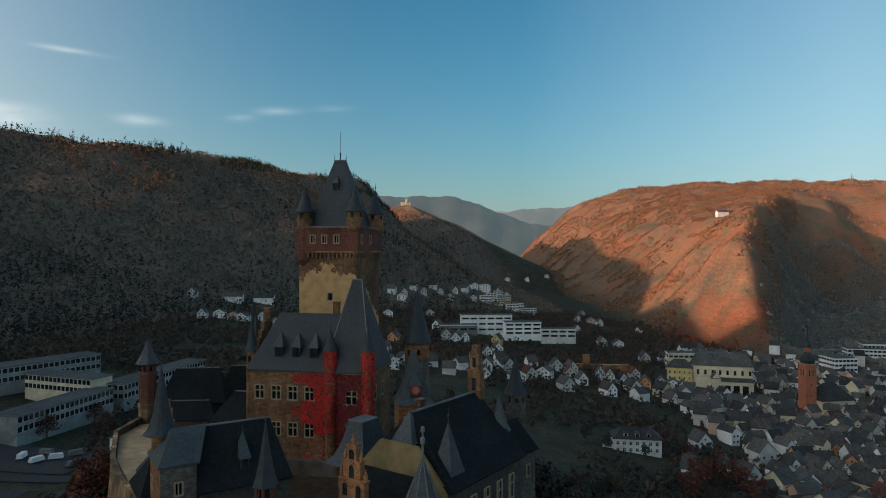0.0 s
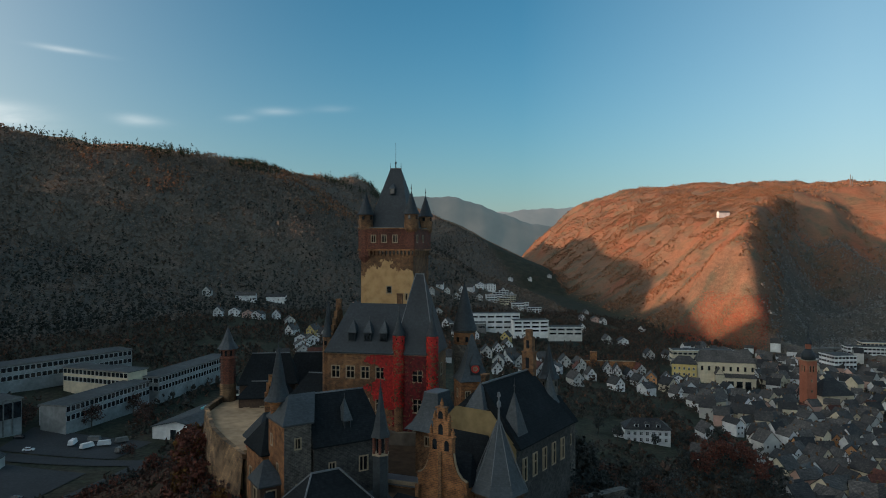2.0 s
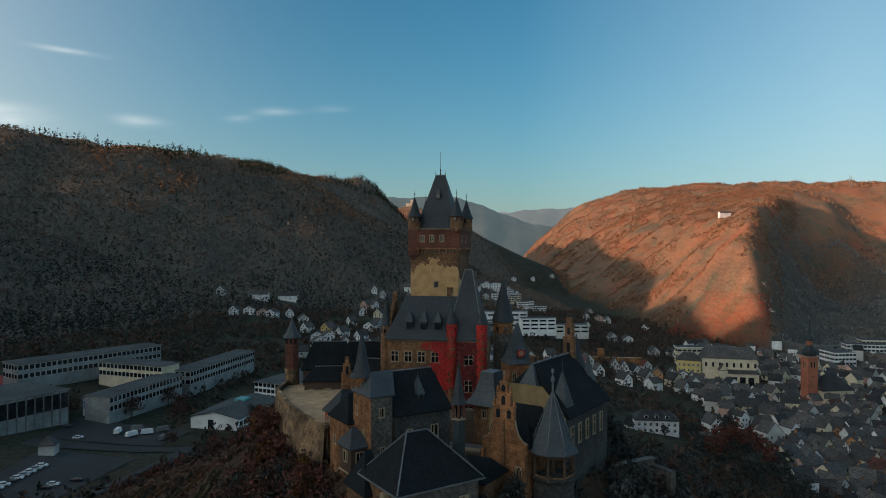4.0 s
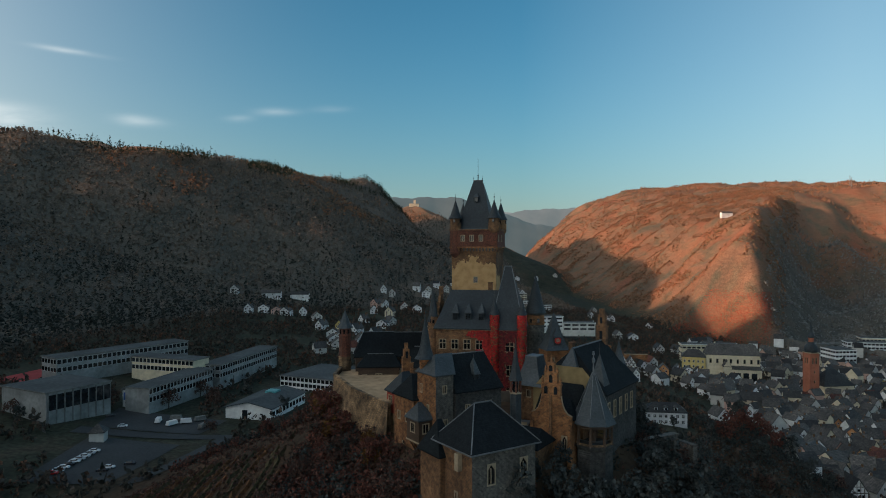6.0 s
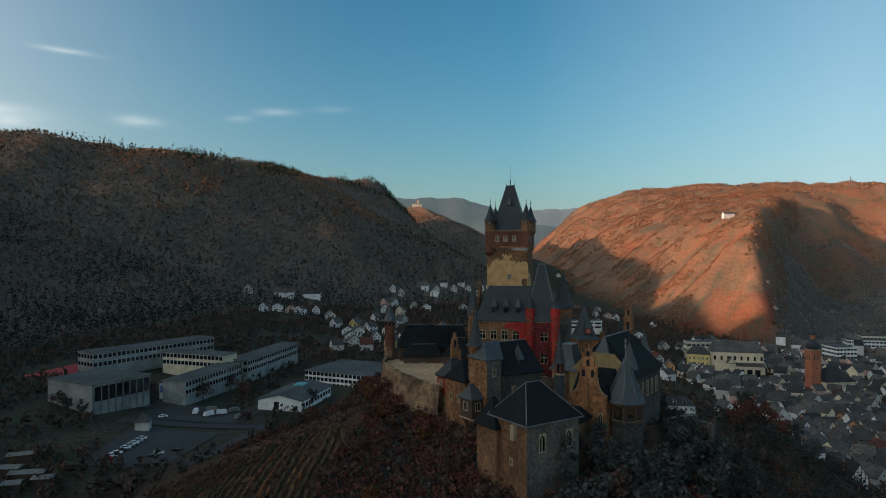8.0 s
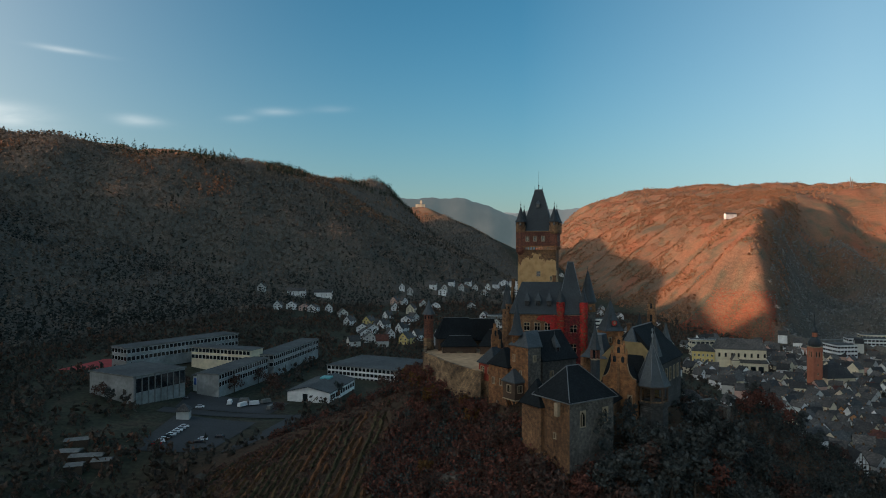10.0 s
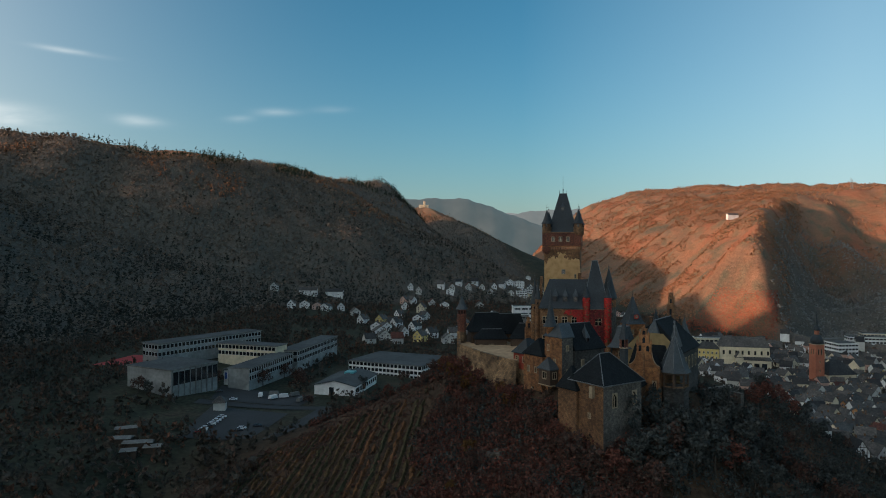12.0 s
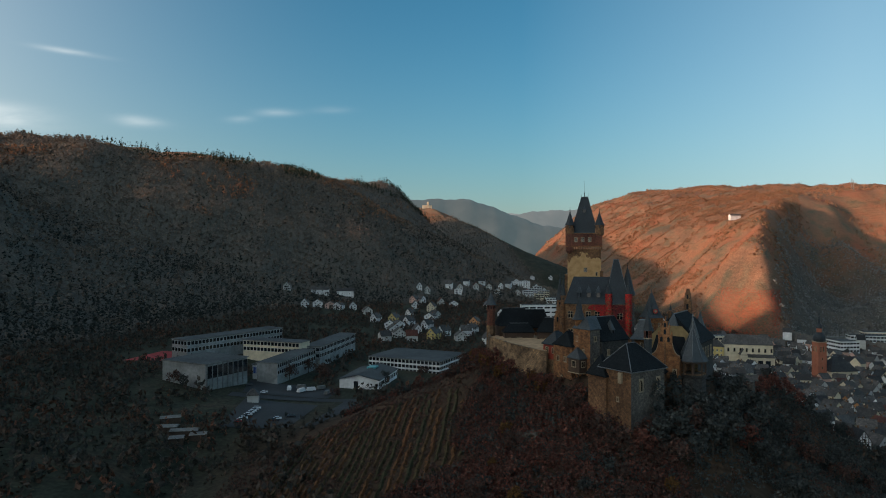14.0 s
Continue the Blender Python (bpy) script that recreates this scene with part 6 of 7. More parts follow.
flat_building(-138.0, 366.0, 27.6, -24.5, 59, 46, 10.2, 3, WALLS["w"], "white school block with window bands and dark roof", sides=(0, 1), pitch=3.0, wh=2.1)
gy = flat_building(-251.6, 269.3, 39.8, -28, 36.4, 33.0, 11.6, 1, SCHOOL, "pale-walled gymnasium with flat grey roof", "gymnasium", sides=(), group="school buildings")
for i in range(8):
    part("glass_panel", Geo().box(36.5, 36.62, 1.2 + i * 4.0, 4.6 + i * 4.0, 3.2, 10.4), GLASS, gy)
    part("post", Geo().box(36.5, 36.9, 0.6 + i * 4.0, 1.1 + i * 4.0, -4, 11.4), CONCRETE, gy)
bl = flat_building(-205.0, 296.0, 37.0, -8, 9, 8, 7.0, 1, WALLS["w"], "small white and blue school pavilion", "school_building", sides=())
for i in range(4):
    part("panel", Geo().box(0.6 + i * 2.1, 2.1 + i * 2.1, -0.08, 0.0, 1.5, 5.5), BLUEWALL, bl)
# low white hall with a shallow gable and a turquoise rooflight
hall2 = thing("low_hall", -148.0, 290.0, 30.4, -12, "low white hall with shallow dark roof and turquoise rooflight", "building", "school buildings")
part("wall", Geo().box(0, 26, 0, 42, -5, 5.4).poly([(0, 0, 5.4), (26, 0, 5.4), (13, 0, 8.4)]), WALLS["w"], hall2)
rf = Geo()
for sx in (0, 1):
    a = [(13, -0.8, 8.6), (13, 42.8, 8.6), (-0.8, 42.8, 5.5), (-0.8, -0.8, 5.5)] if sx == 0 else [(26.8, -0.8, 5.5), (26.8, 42.8, 5.5), (13, 42.8, 8.6), (13, -0.8, 8.6)]
    b = [(p[0], p[1], p[2] + 0.35) for p in a]
    rf.poly(a[::-1]), rf.poly(b)
    for j in range(4):
        rf.poly([a[j], a[(j + 1) % 4], b[(j + 1) % 4], b[j]])
part("roof", rf, FLATROOF, hall2)
part("rooflight", Geo().box(10, 16, 24, 31, 8.4, 9.4), TEAL, hall2)
part("door", Geo().box(9.5, 12.5, -0.1, 0.05, 0, 4.6), GLASS, hall2)
for i in range(10):
    small_window(hall2, (26, 0), (26, 42), 2.5 + i * 4.1, 1.6, 2.8, 2.4)

# red sports court, parking, road
def sheet(name, plan, lift, m, label, kind="structure", cells=10):
    """A thin surface that follows the ground over a four-cornered plan."""
    a, b, c, d = [Vector((*p, 0)) for p in plan]
    v, f = [], []
    for i in range(cells + 1):
        for j in range(cells + 1):
            p = a.lerp(b, i / cells).lerp(d.lerp(c, i / cells), j / cells)
            v.append((p.x, p.y, height(p.x, p.y) + lift))
    for i in range(cells):
        for j in range(cells):
            q = i * (cells + 1) + j
            f.append((q, q + cells + 1, q + cells + 2, q + 1))
    me = bpy.data.meshes.new(name)
    me.from_pydata(v, [], f)
    me.materials.append(m)
    return tagged(new(name, me), label, name.replace("_", " "), kind=kind)


sheet("sports_court", [(-305, 330), (-272, 330), (-262, 365), (-296, 372)], 0.35, REDCOURT, "red all-weather sports court beside the school")
sheet("parking", [(-190, 186), (-156, 186), (-152, 240), (-194, 245)], 0.3, ASPHALT, "dark asphalt car park")
sheet("road", [(-150, 180), (-141, 178), (-128, 252), (-138, 256)], 0.32, ASPHALT, "narrow asphalt lane below the vineyard")
sheet("road", [(-205, 246), (-128, 250), (-128, 257), (-205, 256)], 0.34, ASPHALT, "asphalt lane to the school")
sheet("school_yard", [(-200, 258), (-150, 258), (-145, 284), (-205, 292)], 0.3, ASPHALT, "asphalt school yard with parked trailers")

PAINT = {}


def car(x, y, turn, colour, label, group="parked cars"):
    if colour not in PAINT:
        m = bpy.data.materials.new("car_paint")
        m.use_nodes = True
        b = m.node_tree.nodes["Principled BSDF"]
        b.inputs["Base Color"].default_value, b.inputs["Roughness"].default_value = (*colour, 1), 0.25
        PAINT[colour] = m
    th = thing("car", x, y, height(x, y) + 0.3, turn, label, "car", group)
    g = Geo()
    plan = [(-2.15, -0.8), (-2.0, -0.88), (2.0, -0.88), (2.2, -0.7), (2.2, 0.7), (2.0, 0.88), (-2.0, 0.88), (-2.15, 0.8)]
    g.prism(plan, 0.25, 0.62, 0, 1.0), g.prism(plan, 0.62, 0.92, 0, 0.96)
    body = part("body", g, PAINT[colour], th)
    part("roof", Geo().prism([(-1.5, -0.78), (1.0, -0.78), (1.0, 0.78), (-1.5, 0.78)], 0.92, 1.42, 0, 0.8), GLASS, th)
    part("roof_panel", Geo().box(-1.2, 0.75, -0.62, 0.62, 1.41, 1.47), PAINT[colour], th)
    for sx in (-1.35, 1.35):
        for sy in (-0.86, 0.86):
            part("wheel", Geo().lathe([(0.31, -0.1), (0.31, 0.1)], 12), IRON, th, "", pose(sx, sy, 0.31, 90))
    return th


WHITEP, SILVER, BLACKP, REDP = (0.75, 0.75, 0.75), (0.4, 0.42, 0.44), (0.02, 0.02, 0.025), (0.4, 0.02, 0.02)
for i, (cl, lb) in enumerate(((REDP, "red car"), (WHITEP, "white car"), (WHITEP, "white car"), (BLACKP, "black car"), (WHITEP, "white car"), (SILVER, "silver car"), (WHITEP, "white car"), (SILVER, "silver car"), (WHITEP, "white car"))):
    car(-182.5 + 0.1 * i, 195 + 3.6 * i, 12, cl, lb + " parked in a row on the asphalt car park")
car(-166, 205, 8, WHITEP, "white car parked alone on the asphalt car park")
car(-166.5, 201, 8, BLACKP, "black car parked on the asphalt car park")
car(-160, 210, 8, BLACKP, "black car parked on the asphalt car park")
car(-188, 261, 15, WHITEP, "white car by the school yard")
car(-201, 275, 15, BLACKP, "dark car beside the gymnasium")
for i, (x, y) in enumerate(((-170, 280), (-163, 275), (-158, 281), (-168, 270), (-152, 268), (-176, 273))):
    tr = thing("trailer", x, y, height(x, y) + 0.3, 20 * i, "pale covered trailer parked in the school yard", "trailer", "parked trailers")
    part("body", Geo().box(-2.8, 2.8, -1.2, 1.2, 0.6, 1.2).prism([(-2.7, -1.1), (2.7, -1.1), (2.7, 1.1), (-2.7, 1.1)], 1.2, 2.5, 0, 0.9), WALLS["w"] if i % 2 else CONCRETE, tr)
    for sx in (-1.5, 1.5):
        for sy in (-1.15, 1.15):
            part("wheel", Geo().lathe([(0.35, -0.12), (0.35, 0.12)], 10), IRON, tr, "", pose(sx, sy, 0.35, 90))
hut = thing("hut", -188, 239, height(-188, 239), 10, "small hut with a pyramid roof at the car park", "hut")
part("wall", Geo().box(-3, 3, -3, 3, -1, 4.5), WALLS["g"], hut)
part("roof", Geo().hip(-3.6, 3.6, -3.6, 3.6, 4.5, 8.0, -0.02, 0.02), TILE, hut)
for i, (x, y, w) in enumerate(((-207, 172, 8), (-199, 170, 12), (-192, 168, 7), (-199, 161, 6), (-212, 186, 9))):
    sd = thing("shed", x, y, height(x, y), 5 + 4 * i, "garden shed with pale sheet roof", "shed", "garden sheds")
    part("wall", Geo().box(-w / 2, w / 2, -2.5, 2.5, -1, 2.6), BEAM, sd)
    part("roof", Geo().hip(-w / 2 - 0.3, w / 2 + 0.3, -2.9, 2.9, 2.6, 3.3, -w / 2, w / 2, 0.1), CONCRETE, sd)

# white complex in mid valley
flat_building(20, 716, 29, 3, 56, 16, 18, 3, WALLS["w"], "large white office block with long window bands", "office_block", pitch=9.0, wh=1.8, sides=(0, 1), group="office blocks")
flat_building(66, 690, 29, 3, 38, 18, 13, 3, WALLS["w"], "white office wing with window bands", "office_block", pitch=9.0, wh=1.8, sides=(0, 1), group="office blocks")
flat_building(104, 690, 26, -2, 36, 16, 9, 2, WALLS["g"], "dark-roofed office annex with white edge", "office_block", pitch=9.0, wh=1.8, sides=(0, 1), group="office blocks")
flat_building(-3, 700, 31, 3, 40, 14, 7, 1, CONCRETE, "low grey hall with flat roof", "office_block", pitch=9.0, wh=1.8, sides=(0,), group="office blocks")
for x, y, w, d, h, k, c in ((58, 1010, 17, 11, 8, 2, "w"), (80, 1016, 14, 11, 9, 3, "c"), (98, 1006, 19, 11, 8, 2, "w"), (70, 1034, 15, 11, 9, 3, "w"), (90, 1040, 18, 11, 10, 3, "c"), (112, 1028, 15, 11, 8, 2, "w"), (84, 1064, 14, 11, 9, 3, "w"), (122, 1006, 22, 11, 7, 2, "w")):
    flat_building(x, y, height(x, y) + 1, 4, w, d, h, k, WALLS[c], "pale terraced apartment block stepped up the slope", "apartment_block", pitch=4.0, sides=(0, 1), group="apartment blocks")

# town wall with its square tower
tw = thing("town_wall", 100, 596, 6, -8, "ochre stone town wall with square tower", "wall")
part("wall", Geo().box(-14, 68, 0, 1.6, -4, 9.5), STONE_WARM, tw)
part("tower", Geo().box(27, 33, -2.2, 3.6, -4, 18), STONE_WARM, tw)
part("coping", Geo().box(-14, 68, -0.2, 1.8, 9.5, 9.9), TRIM, tw)

# yellow monastery range and its church
mo = thing("monastery_wing", 205, 598, -6, -20, "yellow three-storey monastery wing with hipped slate roof", "building")
block(mo, 22, 14, -6, 18, WALLS["y"], {0: [(2.6 + 4.2 * i, z, 1.3, 2.1) for i in range(5) for z in (2.5, 7.6, 12.8)], 3: [(3.5 + 3.5 * i, z, 1.2, 2.0) for i in range(3) for z in (7.6, 12.8)]}, "bar", 0.2, WHITEFRAME)
part("roof", Geo().hip(-0.7, 22.7, -0.7, 14.7, 18.1, 25, 6, 16), TILE, mo)
mc = thing("monastery_church", 227, 592, -8, -14, "cream monastery church with long slate roof and arcaded porch", "building")
block(mc, 49, 17, -8, 23, WALLS["c"], {0: [(4 + 6.2 * i, 15, 1.8, 4.0) for i in range(8)]}, "plain", 0.3)
part("roof", Geo().hip(-0.8, 49.8, -0.8, 17.8, 23.1, 33, 3, 46), TILE, mc)
part("aisle", Geo().box(20, 49, -8, 0, -8, 10.5), WALLS["c"], mc)
# porch arches are dark boxes that stand for shaded openings
for i in range(3):
    part("arch", Geo().box(25 + 7.4 * i, 30 + 7.4 * i, -8.1, -7.5, -2, 7.2), GLASS, mc)
part("roof", Geo().hip(19.6, 49.4, -8.6, 6, 10.6, 13, 20, 49), TILE, mc)
part("porch", Geo().box(14.5, 22, -9, 0, -8, 13).poly([(14.5, -9, 13), (22, -9, 13), (18.2, -9, 19)]), WALLS["c"], mc)
part("roof", Geo().hip(14.0, 22.5, -9.5, 9, 13, 19.4, 18.2, 18.3), TILE, mc)
flat_building(225, 652, 4, -6, 60, 14, 12, 2, WALLS["c"], "long cream range behind the monastery", "monastery_range", pitch=5.0, wh=2.0, sides=(0, 3), group="monastery")

# parish church: tall red tower with onion dome, broad slate nave
ch = thing("parish_church", 303, 545, -17, 8, "red rendered church tower with baroque onion dome and slate nave", "church")
block(ch, 9.6, 9.6, -4, 40, CHURCH, {0: [(3.2, 30.5, 1.2, 5.2), (6.4, 30.5, 1.2, 5.2), (4.8, 22, 1.0, 2.0), (4.8, 13, 1.0, 2.0)], 1: [(4.8, 30.5, 1.2, 5.2)], 3: [(3.2, 30.5, 1.2, 5.2), (6.4, 30.5, 1.2, 5.2)]}, "plain", 0.4)
part("cornice", Geo().box(-0.5, 10.1, -0.5, 10.1, 40, 40.8), TRIM, ch)
part("onion_dome", Geo().lathe([(5.2, 40.8), (5.9, 42.0), (6.1, 43.6), (5.6, 45.8), (4.2, 47.8), (3.0, 49.0), (2.6, 50.2)], 16, 4.8, 4.8), SLATE, ch)
part("lantern", Geo().lathe([(2.4, 50.2), (2.4, 54.2)], 8, 4.8, 4.8), CHURCH, ch)
part("onion_dome", Geo().lathe([(2.9, 54.2), (3.1, 55.4), (2.4, 57.2), (1.2, 58.8), (0.7, 61), (0.9, 62.5), (0.4, 66), (0.08, 74)], 12, 4.8, 4.8), SLATE, ch)
nv = part("nave", Geo().box(10, 40, -6, 16, -6, 11), WALLS["c"], ch)
part("roof", Geo().hip(9.0, 41, -7, 17, 11, 24, 20, 30), TILE, nv)
# hotel and long white riverside buildings
flat_building(420, 700, -22, 5, 26, 26, 24, 5, WALLS["w"], "white balconied hotel with glazed corner", "hotel", pitch=4.0, wh=2.2, sides=(0, 1, 3), group="riverside buildings")
flat_building(505, 815, -24, -12, 110, 18, 19, 4, WALLS["w"], "long white riverside building with many windows", "riverside_block", pitch=4.6, wh=2.2, sides=(0, 3), group="riverside buildings")
flat_building(560, 870, -24, -12, 60, 18, 17, 3, WALLS["c"], "long cream riverside building with flat roof", "riverside_block", pitch=5.0, wh=2.2, sides=(0, 3), group="riverside buildings")
# approach bridge over the rail line
vd = thing("viaduct", 395, 830, -24, 8, "pale concrete viaduct with slender lamp posts", "bridge")
part("deck", Geo().box(0, 130, 0, 9, 11, 13), CONCRETE, vd)
for i in range(6):
    part("pier", Geo().box(8 + 22 * i, 10.5 + 22 * i, 2, 7, -4, 11), CONCRETE, vd)
    part("lamp_post", Geo().lathe([(0.2, 13), (0.12, 24)], 6, 4 + 22 * i, 0.4), IRON, vd)
# ruin and hilltop house far off, masts on the plateau
ru = thing("hill_ruin", -143, 2555, height(-143, 2555), 10, "small pale castle ruin on a far wooded hilltop", "ruin")
part("tower", Geo().box(-3.5, 3.5, -3.5, 3.5, -4, 24), WALLS["c"], ru)
part("wall", Geo().box(-22, 16, -2, 4, -4, 9), WALLS["c"], ru)
hh = put_house(575, 1345, 5, "l", "houses on the far slope")
for x, y in ((1250, 2000), (1262, 2010)):
    ms = thing("radio_mast", x, y, height(x, y), 0, "slender pale radio mast on the plateau", "mast", "radio masts")
    part("pole", Geo().lathe([(1.6, -4), (1.2, 28), (0.7, 46)], 8), CONCRETE, ms)


# ---- woods, vines and trees ----
def foliage(name, stops, island=0.55, grain=0.5):
    m = bpy.data.materials.new(name)
    m.use_nodes = True
    n, l = m.node_tree.nodes, m.node_tree.links
    b = n["Principled BSDF"]
    b.inputs["Roughness"].default_value, b.inputs["Specular IOR Level"].default_value = 0.95, 0.1
    g = n.new("ShaderNodeNewGeometry")
    tc, t = n.new("ShaderNodeTexCoord"), n.new("ShaderNodeTexNoise")
    t.inputs["Scale"].default_value, t.inputs["Detail"].default_value = 0.02, 3
    l.new(tc.outputs["Object"], t.inputs["Vector"])
    ad = n.new("ShaderNodeMath")
    ad.operation, ad.inputs[1].default_value, ad.inputs[2].default_value = "MULTIPLY_ADD", island, 0.245 - 0.5 * island
    l.new(g.outputs["Random Per Island"], ad.inputs[0])
    ad2 = n.new("ShaderNodeMath")
    ad2.operation, ad2.inputs[1].default_value = "MULTIPLY_ADD", 0.5
    l.new(t.outputs[0], ad2.inputs[0]), l.new(ad.outputs[0], ad2.inputs[2])
    r = ramp(n, stops)
    l.new(ad2.outputs[0], r.inputs[0])
    f = n.new("ShaderNodeTexNoise")
    f.inputs["Scale"].default_value, f.inputs["Detail"].default_value = 0.9, 5
    l.new(tc.outputs["Object"], f.inputs["Vector"])
    rr = ramp(n, [(0.3, (1 - grain,) * 3), (0.7, (1 + grain,) * 3)])
    l.new(f.outputs[0], rr.inputs[0])
    mx = n.new("ShaderNodeMix")
    mx.data_type, mx.blend_type, mx.inputs[0].default_value = "RGBA", "MULTIPLY", 1.0
    l.new(r.outputs[0], mx.inputs[6]), l.new(rr.outputs[0], mx.inputs[7])
    l.new(mx.outputs[2], b.inputs["Base Color"])
    bp = n.new("ShaderNodeBump")
    bp.inputs["Strength"].default_value, bp.inputs["Distance"].default_value = 1.0, 1.2
    l.new(f.outputs[0], bp.inputs["Height"]), l.new(bp.outputs[0], b.inputs["Normal"])
    return m


BARE = foliage("bare_autumn_woods", [(0.2, (0.1, 0.097, 0.083)), (0.4, (0.145, 0.125, 0.1)), (0.55, (0.185, 0.148, 0.116)), (0.7, (0.235, 0.158, 0.115)), (0.85, (0.3, 0.15, 0.095))], 0.3, 0.3)
# dark crowns that put the lower hillside's shade into colour
SHADE_WOODS = foliage("shade_dark_woods", [(0.2, (0.024, 0.03, 0.026)), (0.5, (0.038, 0.042, 0.036)), (0.8, (0.07, 0.058, 0.045))], 0.3, 0.3)
# twigs lightened in place of the haze before the side valley
HAZE_WOODS = foliage("haze_pale_twigs", [(0.2, (0.2, 0.205, 0.195)), (0.5, (0.25, 0.24, 0.22)), (0.8, (0.29, 0.25, 0.22))], 0.25, 0.3)
GARDEN = foliage("garden_trees", [(0.2, (0.045, 0.05, 0.042)), (0.45, (0.066, 0.06, 0.05)), (0.6, (0.1, 0.066, 0.048)), (0.74, (0.19, 0.075, 0.043)), (0.9, (0.3, 0.1, 0.045))], 0.3)
RUSSET = foliage("russet_scrub", [(0.2, (0.13, 0.12, 0.085)), (0.36, (0.2, 0.145, 0.095)), (0.5, (0.29, 0.155, 0.09)), (0.64, (0.36, 0.155, 0.085)), (0.8, (0.3, 0.21, 0.13))], 0.3, 0.3)
RED_VINE = foliage("red_autumn_vines", [(0.2, (0.26, 0.05, 0.032)), (0.5, (0.38, 0.066, 0.038)), (0.8, (0.42, 0.1, 0.05))], 0.3, 0.3)
CONIFER = foliage("dark_conifers", [(0.2, (0.018, 0.028, 0.018)), (0.8, (0.035, 0.045, 0.025))])
LEAF_BROWN = foliage("brown_thicket_leaves", [(0.2, (0.055, 0.046, 0.04)), (0.5, (0.095, 0.057, 0.044)), (0.8, (0.145, 0.06, 0.043))])
LEAF_RED = foliage("red_brown_leaves", [(0.2, (0.1, 0.05, 0.04)), (0.8, (0.19, 0.065, 0.044))])
LEAF_GREEN = foliage("dark_evergreen_leaves", [(0.2, (0.042, 0.051, 0.05)), (0.8, (0.078, 0.08, 0.072))])
LEAF_OCHRE = foliage("ochre_leaves", [(0.2, (0.1, 0.055, 0.02)), (0.8, (0.19, 0.09, 0.028))])
VINE = foliage("ochre_vine_leaves", [(0.2, (0.055, 0.056, 0.03)), (0.45, (0.08, 0.06, 0.03)), (0.6, (0.125, 0.066, 0.03)), (0.8, (0.15, 0.066, 0.03))])
BARK = mat("tree_bark", (0.05, 0.04, 0.03), (0.1, 0.08, 0.06), 3, 0.95, 0.5)


def ico(level):
    bm = bmesh.new()
    bmesh.ops.create_icosphere(bm, subdivisions=level, radius=1)
    v = np.array([x.co[:] for x in bm.verts])
    f = np.array([[q.index for q in p.verts] for p in bm.faces])
    bm.free()
    return v, f


def leaf_cloud(centres, radii, n, size, seed):
    """Small leaf faces scattered through several lobes."""
    rs = np.random.RandomState(seed)
    k = rs.randint(0, len(centres), n)
    d = rs.normal(size=(n, 3))
    d /= np.linalg.norm(d, axis=1)[:, None]
    c = np.array(centres)[k] + d * (np.array(radii)[k] * rs.rand(n) ** 0.45)[:, None]
    u, w = rs.normal(size=(n, 3)), rs.normal(size=(n, 3))
    u /= np.linalg.norm(u, axis=1)[:, None]
    w -= (w * u).sum(1)[:, None] * u
    w /= np.linalg.norm(w, axis=1)[:, None]
    s = (size * (0.6 + 0.8 * rs.rand(n)))[:, None]
    co = np.stack([c - u * s, c - w * s * 0.7, c + u * s, c + w * s * 0.7], 1).reshape(-1, 3)
    return co, np.arange(n * 4).reshape(-1, 4)


def crowns(name, pts, r, tall, n, size, m, seed, label, category, lift=0.5, steep=1.6):
    """Crowns of many loose leaf clusters, joined to one mesh: n clusters round each place, radius r, height factor tall."""
    rs = np.random.RandomState(seed)
    k = np.repeat(np.arange(len(pts)), n)
    d = rs.normal(size=(len(k), 3))
    d /= np.linalg.norm(d, axis=1)[:, None]
    d *= (rs.rand(len(k)) ** 0.4)[:, None]
    up = (d[:, 2] + 1) / 2
    d[:, :2] *= (1.15 - 0.75 * up)[:, None]
    c = pts[k] + d * r[k][:, None] * np.stack([np.ones(len(k)), np.ones(len(k)), tall[k]], 1)
    c[:, 2] += (r * tall * lift)[k]
    u, w = rs.normal(size=(len(k), 3)), rs.normal(size=(len(k), 3))
    u[:, 2] *= steep
    w[:, 2] *= min(1.0, steep)
    u /= np.linalg.norm(u, axis=1)[:, None]
    w -= (w * u).sum(1)[:, None] * u
    w /= np.linalg.norm(w, axis=1)[:, None]
    s = (size * r[k] * (0.55 + 0.9 * rs.rand(len(k))))[:, None]
    co = np.stack([c - u * s, c - w * s * 0.6, c + u * s, c + w * s * 0.6], 1).reshape(-1, 3)
    me = array_mesh(name, co, np.arange(len(k) * 4).reshape(-1, 4), [m], flat=True)
    return tagged(new(name, me), label, category, kind="stuff")


def scatter(x0, x1, y0, y1, step, seed, keep):
    rs = np.random.RandomState(seed)
    gx, gy = np.meshgrid(np.arange(x0, x1, step), np.arange(y0, y1, step))
    x = gx.ravel() + (rs.rand(gx.size) - 0.5) * step * 0.9
    y = gy.ravel() + (rs.rand(gx.size) - 0.5) * step * 0.9
    ok = keep(x, y) & (x > -0.8 * (y + 130) - 120) & (x < 0.78 * (y + 20) + 60)
    x, y = x[ok], y[ok]
    return np.stack([x, y, ground(x, y)], 1), np.random.RandomState(seed + 1)


HOUSES = np.array(TAKEN)


def clear(x, y, d):
    """True where no house stands within d metres."""
    out = np.ones(x.shape, bool)
    for a, b in HOUSES:
        out &= (x - a) ** 2 + (y - b) ** 2 > d * d
    return out


# clearing added below the skyline so that a sunlit strip shows
def upper_field(x, y):
    return (x > -800) & (x < -380) & (y > 1000) & (y < 1500) & (left_reach(x, y) > 590)


